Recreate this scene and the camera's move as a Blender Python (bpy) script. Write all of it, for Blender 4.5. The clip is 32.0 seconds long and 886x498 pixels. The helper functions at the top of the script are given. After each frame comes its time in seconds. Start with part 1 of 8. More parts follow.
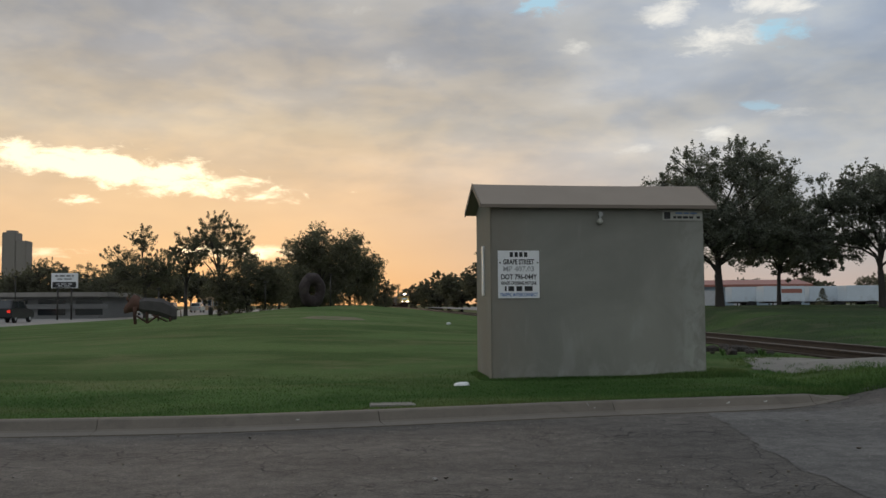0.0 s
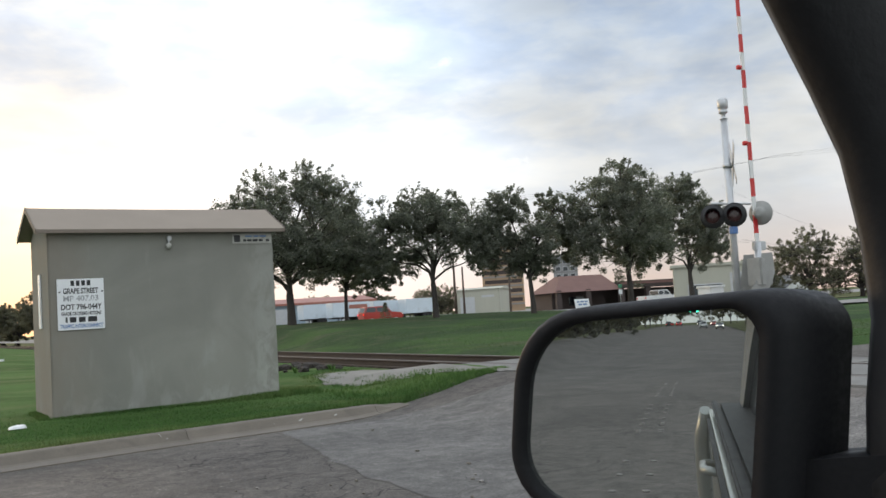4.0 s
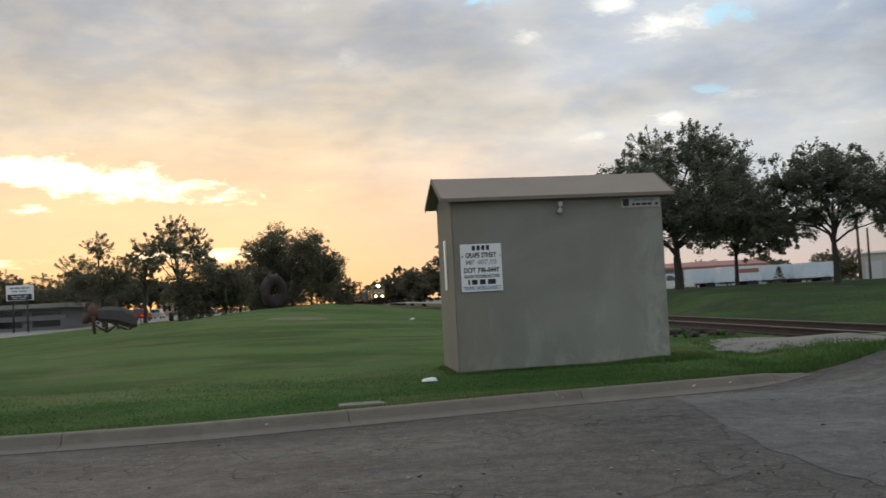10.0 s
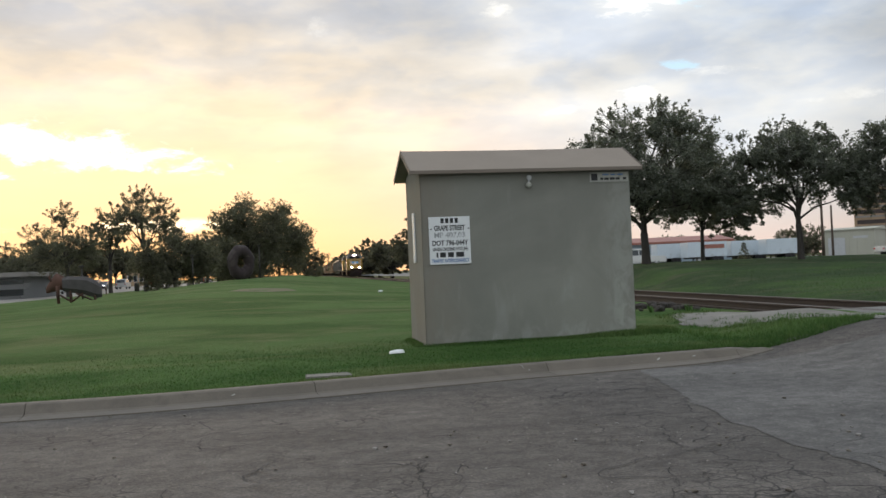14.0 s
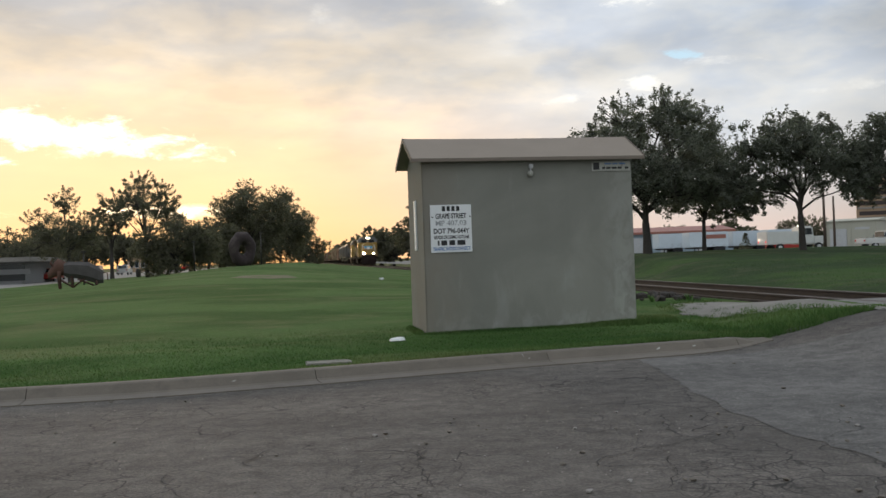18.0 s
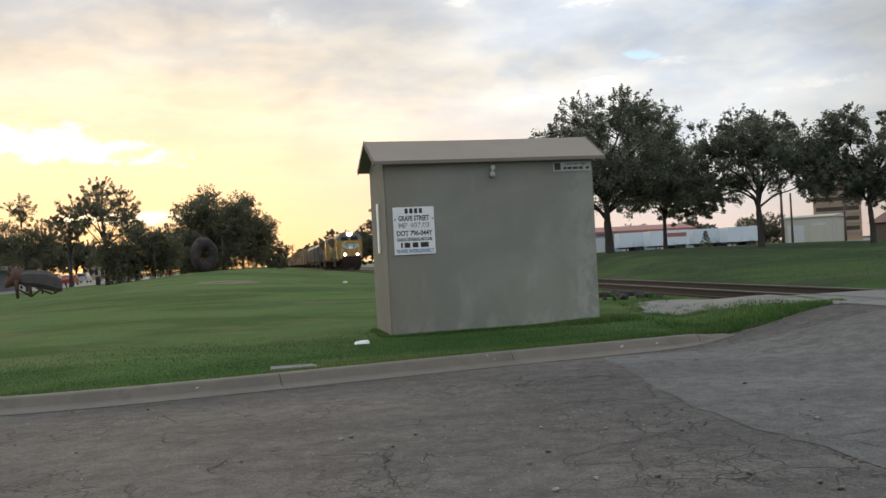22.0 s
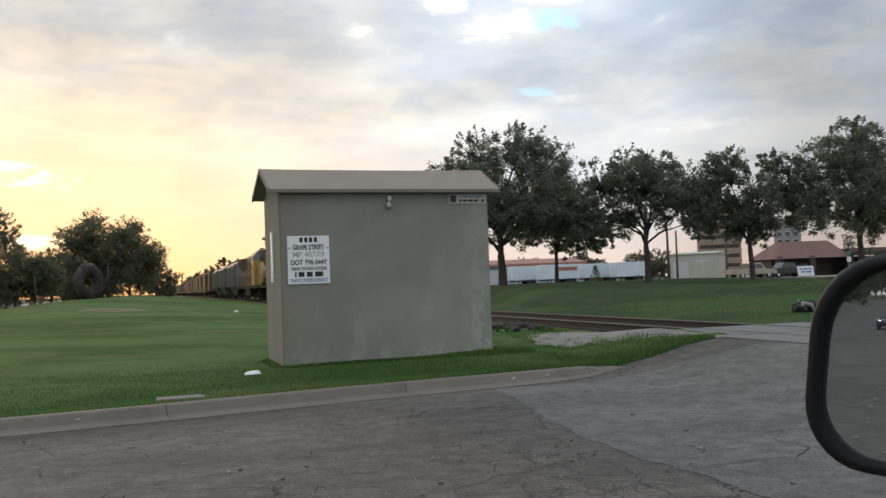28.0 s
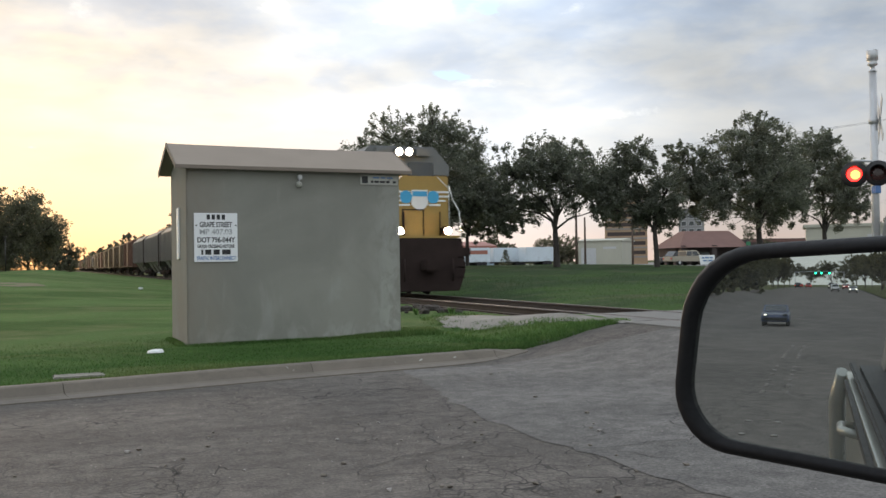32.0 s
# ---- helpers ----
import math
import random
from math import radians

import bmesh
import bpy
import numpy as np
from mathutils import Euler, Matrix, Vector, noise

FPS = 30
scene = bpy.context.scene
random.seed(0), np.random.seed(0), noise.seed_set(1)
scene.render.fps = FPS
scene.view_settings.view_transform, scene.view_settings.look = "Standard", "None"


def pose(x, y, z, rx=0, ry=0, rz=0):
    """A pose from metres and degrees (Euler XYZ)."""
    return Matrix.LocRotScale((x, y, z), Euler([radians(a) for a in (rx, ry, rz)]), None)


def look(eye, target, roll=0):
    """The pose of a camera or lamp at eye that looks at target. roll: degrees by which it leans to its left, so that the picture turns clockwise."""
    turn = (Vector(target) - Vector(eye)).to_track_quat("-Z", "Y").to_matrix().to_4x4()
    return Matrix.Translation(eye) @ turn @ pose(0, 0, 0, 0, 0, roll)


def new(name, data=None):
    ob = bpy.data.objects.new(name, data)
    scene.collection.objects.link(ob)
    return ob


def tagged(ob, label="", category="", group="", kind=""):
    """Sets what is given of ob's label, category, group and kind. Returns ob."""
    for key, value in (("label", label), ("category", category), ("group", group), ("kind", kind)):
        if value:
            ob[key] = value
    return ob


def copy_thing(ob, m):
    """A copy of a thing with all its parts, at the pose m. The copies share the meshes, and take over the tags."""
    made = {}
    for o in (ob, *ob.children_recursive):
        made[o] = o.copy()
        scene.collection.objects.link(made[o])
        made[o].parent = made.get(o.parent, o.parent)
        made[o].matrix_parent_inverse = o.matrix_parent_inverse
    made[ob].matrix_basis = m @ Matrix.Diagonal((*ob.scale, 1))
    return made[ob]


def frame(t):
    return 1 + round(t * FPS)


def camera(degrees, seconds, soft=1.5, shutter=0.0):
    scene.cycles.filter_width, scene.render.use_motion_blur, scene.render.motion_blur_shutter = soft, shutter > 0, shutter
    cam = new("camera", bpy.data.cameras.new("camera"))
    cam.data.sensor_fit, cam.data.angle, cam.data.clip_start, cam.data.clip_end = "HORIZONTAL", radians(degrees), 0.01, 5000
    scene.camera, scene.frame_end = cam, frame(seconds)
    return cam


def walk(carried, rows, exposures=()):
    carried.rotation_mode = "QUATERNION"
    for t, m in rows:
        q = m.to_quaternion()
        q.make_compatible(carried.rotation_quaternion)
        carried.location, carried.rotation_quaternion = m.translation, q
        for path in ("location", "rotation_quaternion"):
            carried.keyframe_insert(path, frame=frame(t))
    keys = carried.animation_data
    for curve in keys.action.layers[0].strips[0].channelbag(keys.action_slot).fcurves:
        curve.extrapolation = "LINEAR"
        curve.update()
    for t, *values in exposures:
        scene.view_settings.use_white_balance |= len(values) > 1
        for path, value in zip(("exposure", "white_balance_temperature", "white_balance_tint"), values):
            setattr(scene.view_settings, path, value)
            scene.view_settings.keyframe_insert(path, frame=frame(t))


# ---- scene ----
cam = camera(49.5, 32.0, shutter=0.4)
# seconds, place of the eye in the driver's window, and its turn in degrees
ROWS = [
    (0.0, -0.022, 0.020, 1.380, 93.29, 0.37, -4.08),
    (0.5, -0.022, 0.020, 1.380, 93.13, 0.44, -4.09),
    (1.0, -0.022, 0.020, 1.380, 92.49, 1.38, -4.28),
    (1.5, -0.024, 0.021, 1.381, 91.51, 1.74, -5.06),
    (2.0, -0.028, 0.022, 1.382, 90.73, 1.81, -8.64),
    (2.5, -0.032, 0.024, 1.383, 90.44, 1.71, -20.03),
    (3.0, -0.022, 0.020, 1.380, 90.24, 3.90, -25.40),
    (3.5, 0.006, 0.004, 1.402, 92.52, 3.30, -28.18),
    (5.5, 0.014, -0.004, 1.411, 94.63, 4.21, -30.04),
    (6.0, -0.014, 0.013, 1.411, 95.48, 4.01, -26.14),
    (6.5, -0.028, 0.026, 1.410, 93.74, 1.08, -15.01),
    (7.0, -0.046, 0.041, 1.410, 92.64, 1.40, -11.60),
    (7.5, -0.046, 0.041, 1.409, 91.97, 1.84, -11.27),
    (8.0, -0.046, 0.041, 1.409, 91.66, 2.97, -12.47),
    (8.5, -0.046, 0.041, 1.408, 91.97, 3.54, -12.35),
    (9.0, -0.046, 0.041, 1.408, 92.64, 3.08, -10.83),
    (9.5, -0.046, 0.041, 1.407, 92.92, 2.52, -8.67),
    (10.0, -0.046, 0.041, 1.407, 92.87, 2.97, -6.32),
    (10.5, -0.046, 0.040, 1.407, 92.08, 2.50, -4.84),
    (11.0, -0.046, 0.040, 1.406, 91.23, 2.69, -4.76),
    (11.5, -0.045, 0.040, 1.406, 89.90, 3.29, -4.84),
    (12.0, -0.045, 0.040, 1.405, 89.22, 3.11, -5.47),
    (12.5, -0.045, 0.039, 1.405, 89.21, 3.17, -7.12),
    (13.0, -0.044, 0.039, 1.404, 89.55, 3.46, -9.51),
    (13.5, -0.044, 0.039, 1.404, 90.51, 3.78, -9.67),
    (14.0, -0.044, 0.039, 1.403, 91.16, 2.45, -8.21),
    (14.5, -0.044, 0.038, 1.403, 91.40, 2.23, -8.14),
    (16.5, -0.042, 0.037, 1.401, 91.34, 2.26, -7.60),
    (17.0, -0.042, 0.037, 1.401, 91.15, 2.08, -7.65),
    (17.5, -0.042, 0.037, 1.400, 90.78, 2.04, -7.85),
    (18.0, -0.041, 0.036, 1.400, 90.46, 2.02, -8.13),
    (18.5, -0.041, 0.036, 1.399, 90.23, 2.07, -8.43),
    (19.0, -0.041, 0.036, 1.399, 90.23, 2.49, -8.77),
    (19.5, -0.041, 0.036, 1.399, 90.29, 2.45, -9.26),
    (20.0, -0.040, 0.035, 1.398, 90.29, 2.36, -9.73),
    (20.5, -0.040, 0.035, 1.398, 90.30, 2.23, -9.94),
    (21.0, -0.040, 0.035, 1.397, 90.54, 2.34, -9.84),
    (21.5, -0.039, 0.035, 1.397, 90.58, 2.16, -9.98),
    (22.0, -0.039, 0.034, 1.396, 90.50, 2.97, -10.30),
    (22.5, -0.039, 0.034, 1.396, 90.59, 2.52, -10.41),
    (23.0, -0.038, 0.034, 1.395, 90.50, 2.61, -10.40),
    (23.5, -0.038, 0.034, 1.395, 90.57, 2.53, -10.55),
    (24.0, -0.038, 0.033, 1.395, 90.73, 3.45, -10.78),
    (24.5, -0.038, 0.033, 1.394, 90.69, 3.18, -10.99),
    (26.5, -0.039, 0.035, 1.392, 91.35, 0.89, -13.00),
    (27.0, -0.046, 0.035, 1.392, 91.51, 1.02, -14.31),
    (27.5, -0.046, 0.035, 1.391, 91.78, 1.56, -15.58),
    (28.0, -0.047, 0.036, 1.391, 92.07, 2.11, -16.60),
    (28.5, -0.042, 0.032, 1.391, 92.33, 1.82, -17.86),
    (29.0, -0.034, 0.024, 1.391, 92.57, 1.38, -19.39),
    (29.5, -0.034, 0.024, 1.391, 92.40, 1.57, -20.73),
    (30.0, -0.033, 0.023, 1.391, 91.95, 1.75, -21.65),
    (30.5, -0.032, 0.023, 1.391, 91.69, 1.61, -21.97),
    (31.0, -0.031, 0.022, 1.391, 91.35, 1.39, -21.82),
    (31.5, -0.030, 0.021, 1.391, 91.05, 1.23, -21.68),
    (32.0, -0.028, 0.020, 1.391, 90.85, 0.87, -21.89),
]
EXPOSURES = [(0.0, -0.25), (1.5, -0.08), (2.5, 0.45), (3.0, 0.85), (3.5, 0.98), (5.5, 0.72), (6.0, 0.6), (7.0, 0.28), (9.0, 0.28), (10.0, 0.13), (11.0, 0.06), (12.0, 0.36), (13.0, 0.51), (17.0, 0.27), (20.0, 0.46), (24.0, 0.5), (28.0, 0.5), (30.0, 0.53), (32.0, 0.74)]
walk(cam, [(t, pose(x, y, z, rx, ry, rz)) for t, x, y, z, rx, ry, rz in ROWS], EXPOSURES)

# ---- sky and sun ----
class Nodes:
    """Short hand for wiring shader nodes."""

    def __init__(self, tree):
        self.tree = tree

    def add(self, kind, **inputs):
        n = self.tree.nodes.new(kind)
        for k, v in inputs.items():
            self.set(n.inputs[k.replace("_", " ")], v)
        return n

    def set(self, sock, v):
        if isinstance(v, bpy.types.NodeSocket):
            self.tree.links.new(v, sock)
        elif v is not None:
            sock.default_value = v

    def math(self, op, a, b=None, c=None, clamp=False):
        n = self.tree.nodes.new("ShaderNodeMath")
        n.operation, n.use_clamp = op, clamp
        for s, v in zip(n.inputs, (a, b, c)):
            self.set(s, v)
        return n.outputs[0]

    def vmath(self, op, a, b=None):
        n = self.tree.nodes.new("ShaderNodeVectorMath")
        n.operation = op
        self.set(n.inputs[0], a)
        if op == "SCALE":
            self.set(n.inputs[3], b)
        else:
            self.set(n.inputs[1], b)
        return n.outputs[0]

    def step(self, v, lo, hi, a=0.0, b=1.0):
        n = self.tree.nodes.new("ShaderNodeMapRange")
        n.interpolation_type = "SMOOTHSTEP"
        for i, x in enumerate((v, lo, hi, a, b)):
            self.set(n.inputs[i], x)
        return n.outputs[0]

    def noise(self, vec, scale, detail=5.0, rough=0.55, distortion=0.0):
        n = self.tree.nodes.new("ShaderNodeTexNoise")
        self.set(n.inputs["Vector"], vec)
        n.inputs["Scale"].default_value = scale
        n.inputs["Detail"].default_value = detail
        n.inputs["Roughness"].default_value = rough
        n.inputs["Distortion"].default_value = distortion
        return n.outputs["Fac"]

    def ramp(self, fac, stops):
        n = self.tree.nodes.new("ShaderNodeValToRGB")
        els = n.color_ramp.elements
        while len(els) < len(stops):
            els.new(0.5)
        for e, (p, c) in zip(els, stops):
            e.position, e.color = p, (*c, 1.0)
        self.set(n.inputs[0], fac)
        return n.outputs[0]

    def mix(self, fac, a, b, blend="MIX"):
        n = self.tree.nodes.new("ShaderNodeMix")
        n.data_type, n.blend_type = "RGBA", blend
        self.set(n.inputs[0], fac)
        self.set(n.inputs[6], (*a, 1.0) if isinstance(a, tuple) else a)
        self.set(n.inputs[7], (*b, 1.0) if isinstance(b, tuple) else b)
        return n.outputs[2]


SUN_AZ, SUN_EL = -9.0, 4.0

world = bpy.data.worlds.new("evening_sky")
scene.world = world
world.use_nodes = True
W = Nodes(world.node_tree)
world.node_tree.nodes.clear()
way = W.vmath("NORMALIZE", W.add("ShaderNodeTexCoord").outputs["Generated"])
sep = W.add("ShaderNodeSeparateXYZ", Vector=way).outputs
az = W.math("MULTIPLY", W.math("ARCTAN2", sep[0], sep[1]), 57.296)
el = W.math("MULTIPLY", W.math("ARCSINE", sep[2]), 57.296)
el_pos = W.math("MAXIMUM", el, 0.0)
# cloud sheet: the way laid onto a level layer overhead
flat = W.math("ADD", W.math("MAXIMUM", sep[2], 0.0), 0.13)
layer = W.add("ShaderNodeCombineXYZ", X=W.math("DIVIDE", sep[0], flat), Y=W.math("DIVIDE", sep[1], flat), Z=0.0).outputs[0]
big = W.noise(layer, 1.15, 4.0, 0.5, 0.2)
fine = W.noise(W.vmath("ADD", layer, (3.7, 9.1, 0.0)), 3.0, 4.0, 0.5, 0.2)
cloud = W.math("ADD", W.math("MULTIPLY", big, 0.65), W.math("MULTIPLY", fine, 0.35))
height = W.math("DIVIDE", el_pos, 40.0, clamp=True)
warm = W.ramp(height, [(0.0, (0.97, 0.525, 0.228)), (0.06, (0.96, 0.595, 0.318)), (0.15, (0.90, 0.62, 0.398)), (0.26, (0.69, 0.60, 0.485)), (0.38, (0.49, 0.478, 0.475)), (0.6, (0.45, 0.475, 0.51)), (1.0, (0.65, 0.71, 0.78))])
cool = W.ramp(height, [(0.0, (0.66, 0.50, 0.43)), (0.06, (0.57, 0.52, 0.50)), (0.15, (0.565, 0.58, 0.60)), (0.26, (0.54, 0.565, 0.60)), (0.38, (0.46, 0.525, 0.62)), (0.6, (0.36, 0.45, 0.60)), (1.0, (0.65, 0.71, 0.78))])
dull = W.ramp(height, [(0.0, (0.41, 0.44, 0.43)), (0.2, (0.46, 0.49, 0.50)), (0.6, (0.55, 0.59, 0.63)), (1.0, (0.65, 0.71, 0.78))])
side = W.step(az, -4.0, 26.0)
base = W.mix(side, warm, cool)
turned = W.step(W.math("ABSOLUTE", W.math("SUBTRACT", az, 5.0)), 48.0, 88.0)
base = W.mix(turned, base, dull)
# thick and thin of the overcast
shade = W.step(cloud, 0.36, 0.66, 1.09, 0.92)
thin = W.step(el, 1.0, 9.0)
shade = W.math("ADD", W.math("MULTIPLY", W.math("SUBTRACT", shade, 1.0), thin), 1.0)
col = W.vmath("SCALE", base, W.math("MULTIPLY", shade, W.step(el, 7.0, 14.0, 1.08, 1.01)))


def opening(a, e, ra, re, tilt=0.0):
    """A soft oval in the overcast round a bearing and a height, in degrees; 1 in its middle."""
    da = W.math("SUBTRACT", az, a)
    de = W.math("SUBTRACT", W.math("SUBTRACT", el, e), W.math("MULTIPLY", da, tilt))
    r = W.math("ADD", W.math("POWER", W.math("ABSOLUTE", W.math("DIVIDE", da, ra)), 2.0), W.math("POWER", W.math("ABSOLUTE", W.math("DIVIDE", de, re)), 2.0))
    return W.math("EXPONENT", W.math("MULTIPLY", r, -1.0))


angles = W.add("ShaderNodeCombineXYZ", X=az, Y=W.math("MULTIPLY", el, 2.4), Z=0.0).outputs[0]
ragged = W.noise(angles, 0.42, 8.0, 0.66, 0.35)
puffs = W.noise(W.vmath("ADD", angles, (11.0, 70.0, 0.0)), 0.10, 5.0, 0.52, 0.3)


def torn(mask, lo, hi, source, pull=0.5):
    return W.step(W.math("ADD", W.math("MULTIPLY", mask, pull), source), lo, hi)


# banks of thicker and thinner cloud
soft = W.step(puffs, 0.34, 0.68, 0.92, 1.12)
col = W.vmath("SCALE", col, W.math("ADD", W.math("MULTIPLY", W.math("SUBTRACT", soft, 1.0), W.step(el, 3.0, 12.0)), 1.0))
# lumpy undersides: cream where thin, blue-grey where thick
lumps = W.noise(W.vmath("ADD", angles, (23.0, 5.0, 0.0)), 0.16, 5.0, 0.52, 0.3)
curd = W.noise(W.vmath("ADD", angles, (5.0, 31.0, 0.0)), 0.50, 4.0, 0.5, 0.25)
tone = W.mix(W.step(W.math("ADD", W.math("MULTIPLY", lumps, 0.72), W.math("MULTIPLY", curd, 0.28)), 0.37, 0.63), (0.87, 0.91, 0.97), (1.11, 1.07, 1.00))
col = W.mix(W.step(el, 3.0, 11.0, 0.15, 1.0), col, tone, "MULTIPLY")
# the bright tear over the hidden sun, and lesser ones under it
tear = torn(opening(-15.0, 7.8, 10.5, 1.15, -0.12), 0.70, 0.92, ragged)
tear = W.math("MAXIMUM", tear, torn(opening(-16.5, 5.9, 2.5, 0.6), 0.86, 1.05, ragged))
tear = W.math("MAXIMUM", tear, torn(opening(-7.5, 3.1, 4.5, 0.6), 0.70, 1.0, ragged))
tear = W.math("MAXIMUM", tear, W.math("MULTIPLY", torn(opening(-21.0, 3.0, 7.0, 0.7), 0.80, 1.05, ragged), 0.6))
glow = opening(-14.0, 6.5, 12.0, 4.5)
col = W.mix(W.math("MULTIPLY", glow, 0.35), col, (1.02, 0.73, 0.40))
col = W.vmath("SCALE", W.mix(tear, col, (1.9, 1.55, 1.05)), W.step(W.math("ABSOLUTE", W.math("SUBTRACT", az, 44.0)), 4.0, 19.0, 0.60, 1.0))
# pale gaps in the higher cloud, and blue behind them: bearing, height, half-widths, tilt, share
gap = W.math("MULTIPLY", opening(18.5, 17.5, 8.5, 4.0), 0.16)
for a, e, ra, re, tilt, share in ((20.4, 14.9, 3.6, 1.3, 0.12, 0.95), (17.6, 16.6, 2.6, 1.2, 0.0, 0.9), (23.4, 16.5, 3.6, 0.8, -0.12, 0.9), (12.2, 15.0, 2.2, 0.7, -0.12, 0.7), (19.0, 20.0, 6.0, 1.6, 0.0, 0.78), (29.8, 14.6, 1.8, 0.5, 0.25, 0.4), (20.3, 9.7, 1.7, 0.7, 0.0, 0.85), (15.6, 8.9, 2.4, 0.6, 0.12, 0.75), (18.0, 8.3, 1.8, 0.5, 0.0, 0.6), (24.6, 10.6, 3.2, 0.6, -0.05, 0.4), (31.6, 8.5, 5.0, 0.7, 0.02, 0.4), (1.2, 14.4, 1.5, 1.0, 0.0, 0.3), (-1.8, 17.2, 2.6, 0.8, 0.0, 0.3)):
    gap = W.math("MAXIMUM", gap, W.math("MULTIPLY", torn(opening(a, e, ra, re, tilt), 0.72 if share > 0.8 else 0.80, 1.28 if share > 0.8 else 1.42, ragged, 0.6), share))
    gap = W.math("MAXIMUM", gap, W.math("MULTIPLY", opening(a, e, ra * 1.5, re * 1.7, tilt), 0.20 * share))
col = W.mix(gap, col, (1.22, 1.18, 1.08))
blue = torn(opening(23.9, 15.1, 2.6, 1.2, -0.12), 0.80, 1.06, ragged)
blue = W.math("MAXIMUM", blue, torn(opening(10.3, 17.4, 2.4, 0.9), 0.78, 1.02, ragged))
blue = W.math("MAXIMUM", blue, W.math("MULTIPLY", torn(opening(22.7, 11.05, 1.3, 0.35, -0.1), 0.74, 0.98, ragged), 0.6))
col = W.mix(W.math("MULTIPLY", blue, 0.9), col, (0.50, 0.80, 0.98))
# clear air above the layer
sky = W.add("ShaderNodeTexSky")
sky.sky_type, sky.sun_disc = "NISHITA", False
sky.sun_elevation, sky.sun_rotation = radians(SUN_EL), radians(SUN_AZ)
below = W.step(el, -3.0, 0.0)
col = W.mix(below, (0.10, 0.10, 0.09), col)
lit = W.add("ShaderNodeBackground", Color=W.mix(0.06, col, W.vmath("SCALE", sky.outputs[0], 0.08)), Strength=1.0)
world.node_tree.links.new(lit.outputs[0], W.add("ShaderNodeOutputWorld").inputs[0])

sun = new("sun", bpy.data.lights.new("sun", "SUN"))
sun.data.energy, sun.data.angle, sun.data.color = 0.45, radians(14), (1.0, 0.72, 0.42)
sun.matrix_world = look((0, 0, 40), (-40 * math.sin(radians(SUN_AZ)), -40 * math.cos(radians(SUN_AZ)), 40 - 40 * math.tan(radians(SUN_EL + 3))))

# ---- materials ----
def material(name, color, rough=0.7, metal=0.0, vary=0.25, scale=2.0, fine=30.0, bump=0.15, stain=None, stain_at=0.62, stain_scale=0.8, per_object=0.0, per_island=0.0, stretch=(1, 1, 1), spec=0.5, coat=0.0, distance=0.01):
    """A surface with grain and blotches: colour varied at two scales, a stain colour in patches, and fine relief."""
    m = bpy.data.materials.new(name)
    m.use_nodes = True
    N = Nodes(m.node_tree)
    bsdf = m.node_tree.nodes["Principled BSDF"]
    co = N.vmath("MULTIPLY", N.add("ShaderNodeTexCoord").outputs["Object"], stretch)
    a, b = N.noise(co, scale, 5.0, 0.6), N.noise(co, fine, 4.0, 0.65)
    k = N.math("ADD", N.math("MULTIPLY", N.math("SUBTRACT", a, 0.5), 2.2 * vary), N.math("MULTIPLY", N.math("SUBTRACT", b, 0.5), 1.4 * vary))
    k = N.math("ADD", k, 1.0)
    if per_object:
        k = N.math("ADD", k, N.math("MULTIPLY", N.math("SUBTRACT", N.add("ShaderNodeObjectInfo").outputs["Random"], 0.5), per_object))
    if per_island:
        k = N.math("ADD", k, N.math("MULTIPLY", N.math("SUBTRACT", N.add("ShaderNodeNewGeometry").outputs["Random Per Island"], 0.5), per_island))
    col = N.vmath("SCALE", N.mix(0.0, tuple(color), tuple(color)), k)
    if stain:
        s = N.noise(co, stain_scale, 7.0, 0.62, 0.4)
        col = N.mix(N.step(s, stain_at, stain_at + 0.12, 0.0, 0.75), col, tuple(stain))
    N.set(bsdf.inputs["Base Color"], col)
    N.set(bsdf.inputs["Roughness"], N.step(b, 0.2, 0.8, max(0.02, rough - 0.1), min(1.0, rough + 0.1)))
    bsdf.inputs["Metallic"].default_value = metal
    bsdf.inputs["Specular IOR Level"].default_value = spec
    bsdf.inputs["Coat Weight"].default_value = coat
    if bump:
        n = N.add("ShaderNodeBump", Height=b, Strength=bump, Distance=distance)
        N.set(bsdf.inputs["Normal"], n.outputs[0])
    return m


def glowing(name, color, strength):
    m = bpy.data.materials.new(name)
    m.use_nodes = True
    b = m.node_tree.nodes["Principled BSDF"]
    b.inputs["Base Color"].default_value = (*color, 1)
    b.inputs["Emission Color"].default_value = (*color, 1)
    b.inputs["Emission Strength"].default_value = strength
    return m


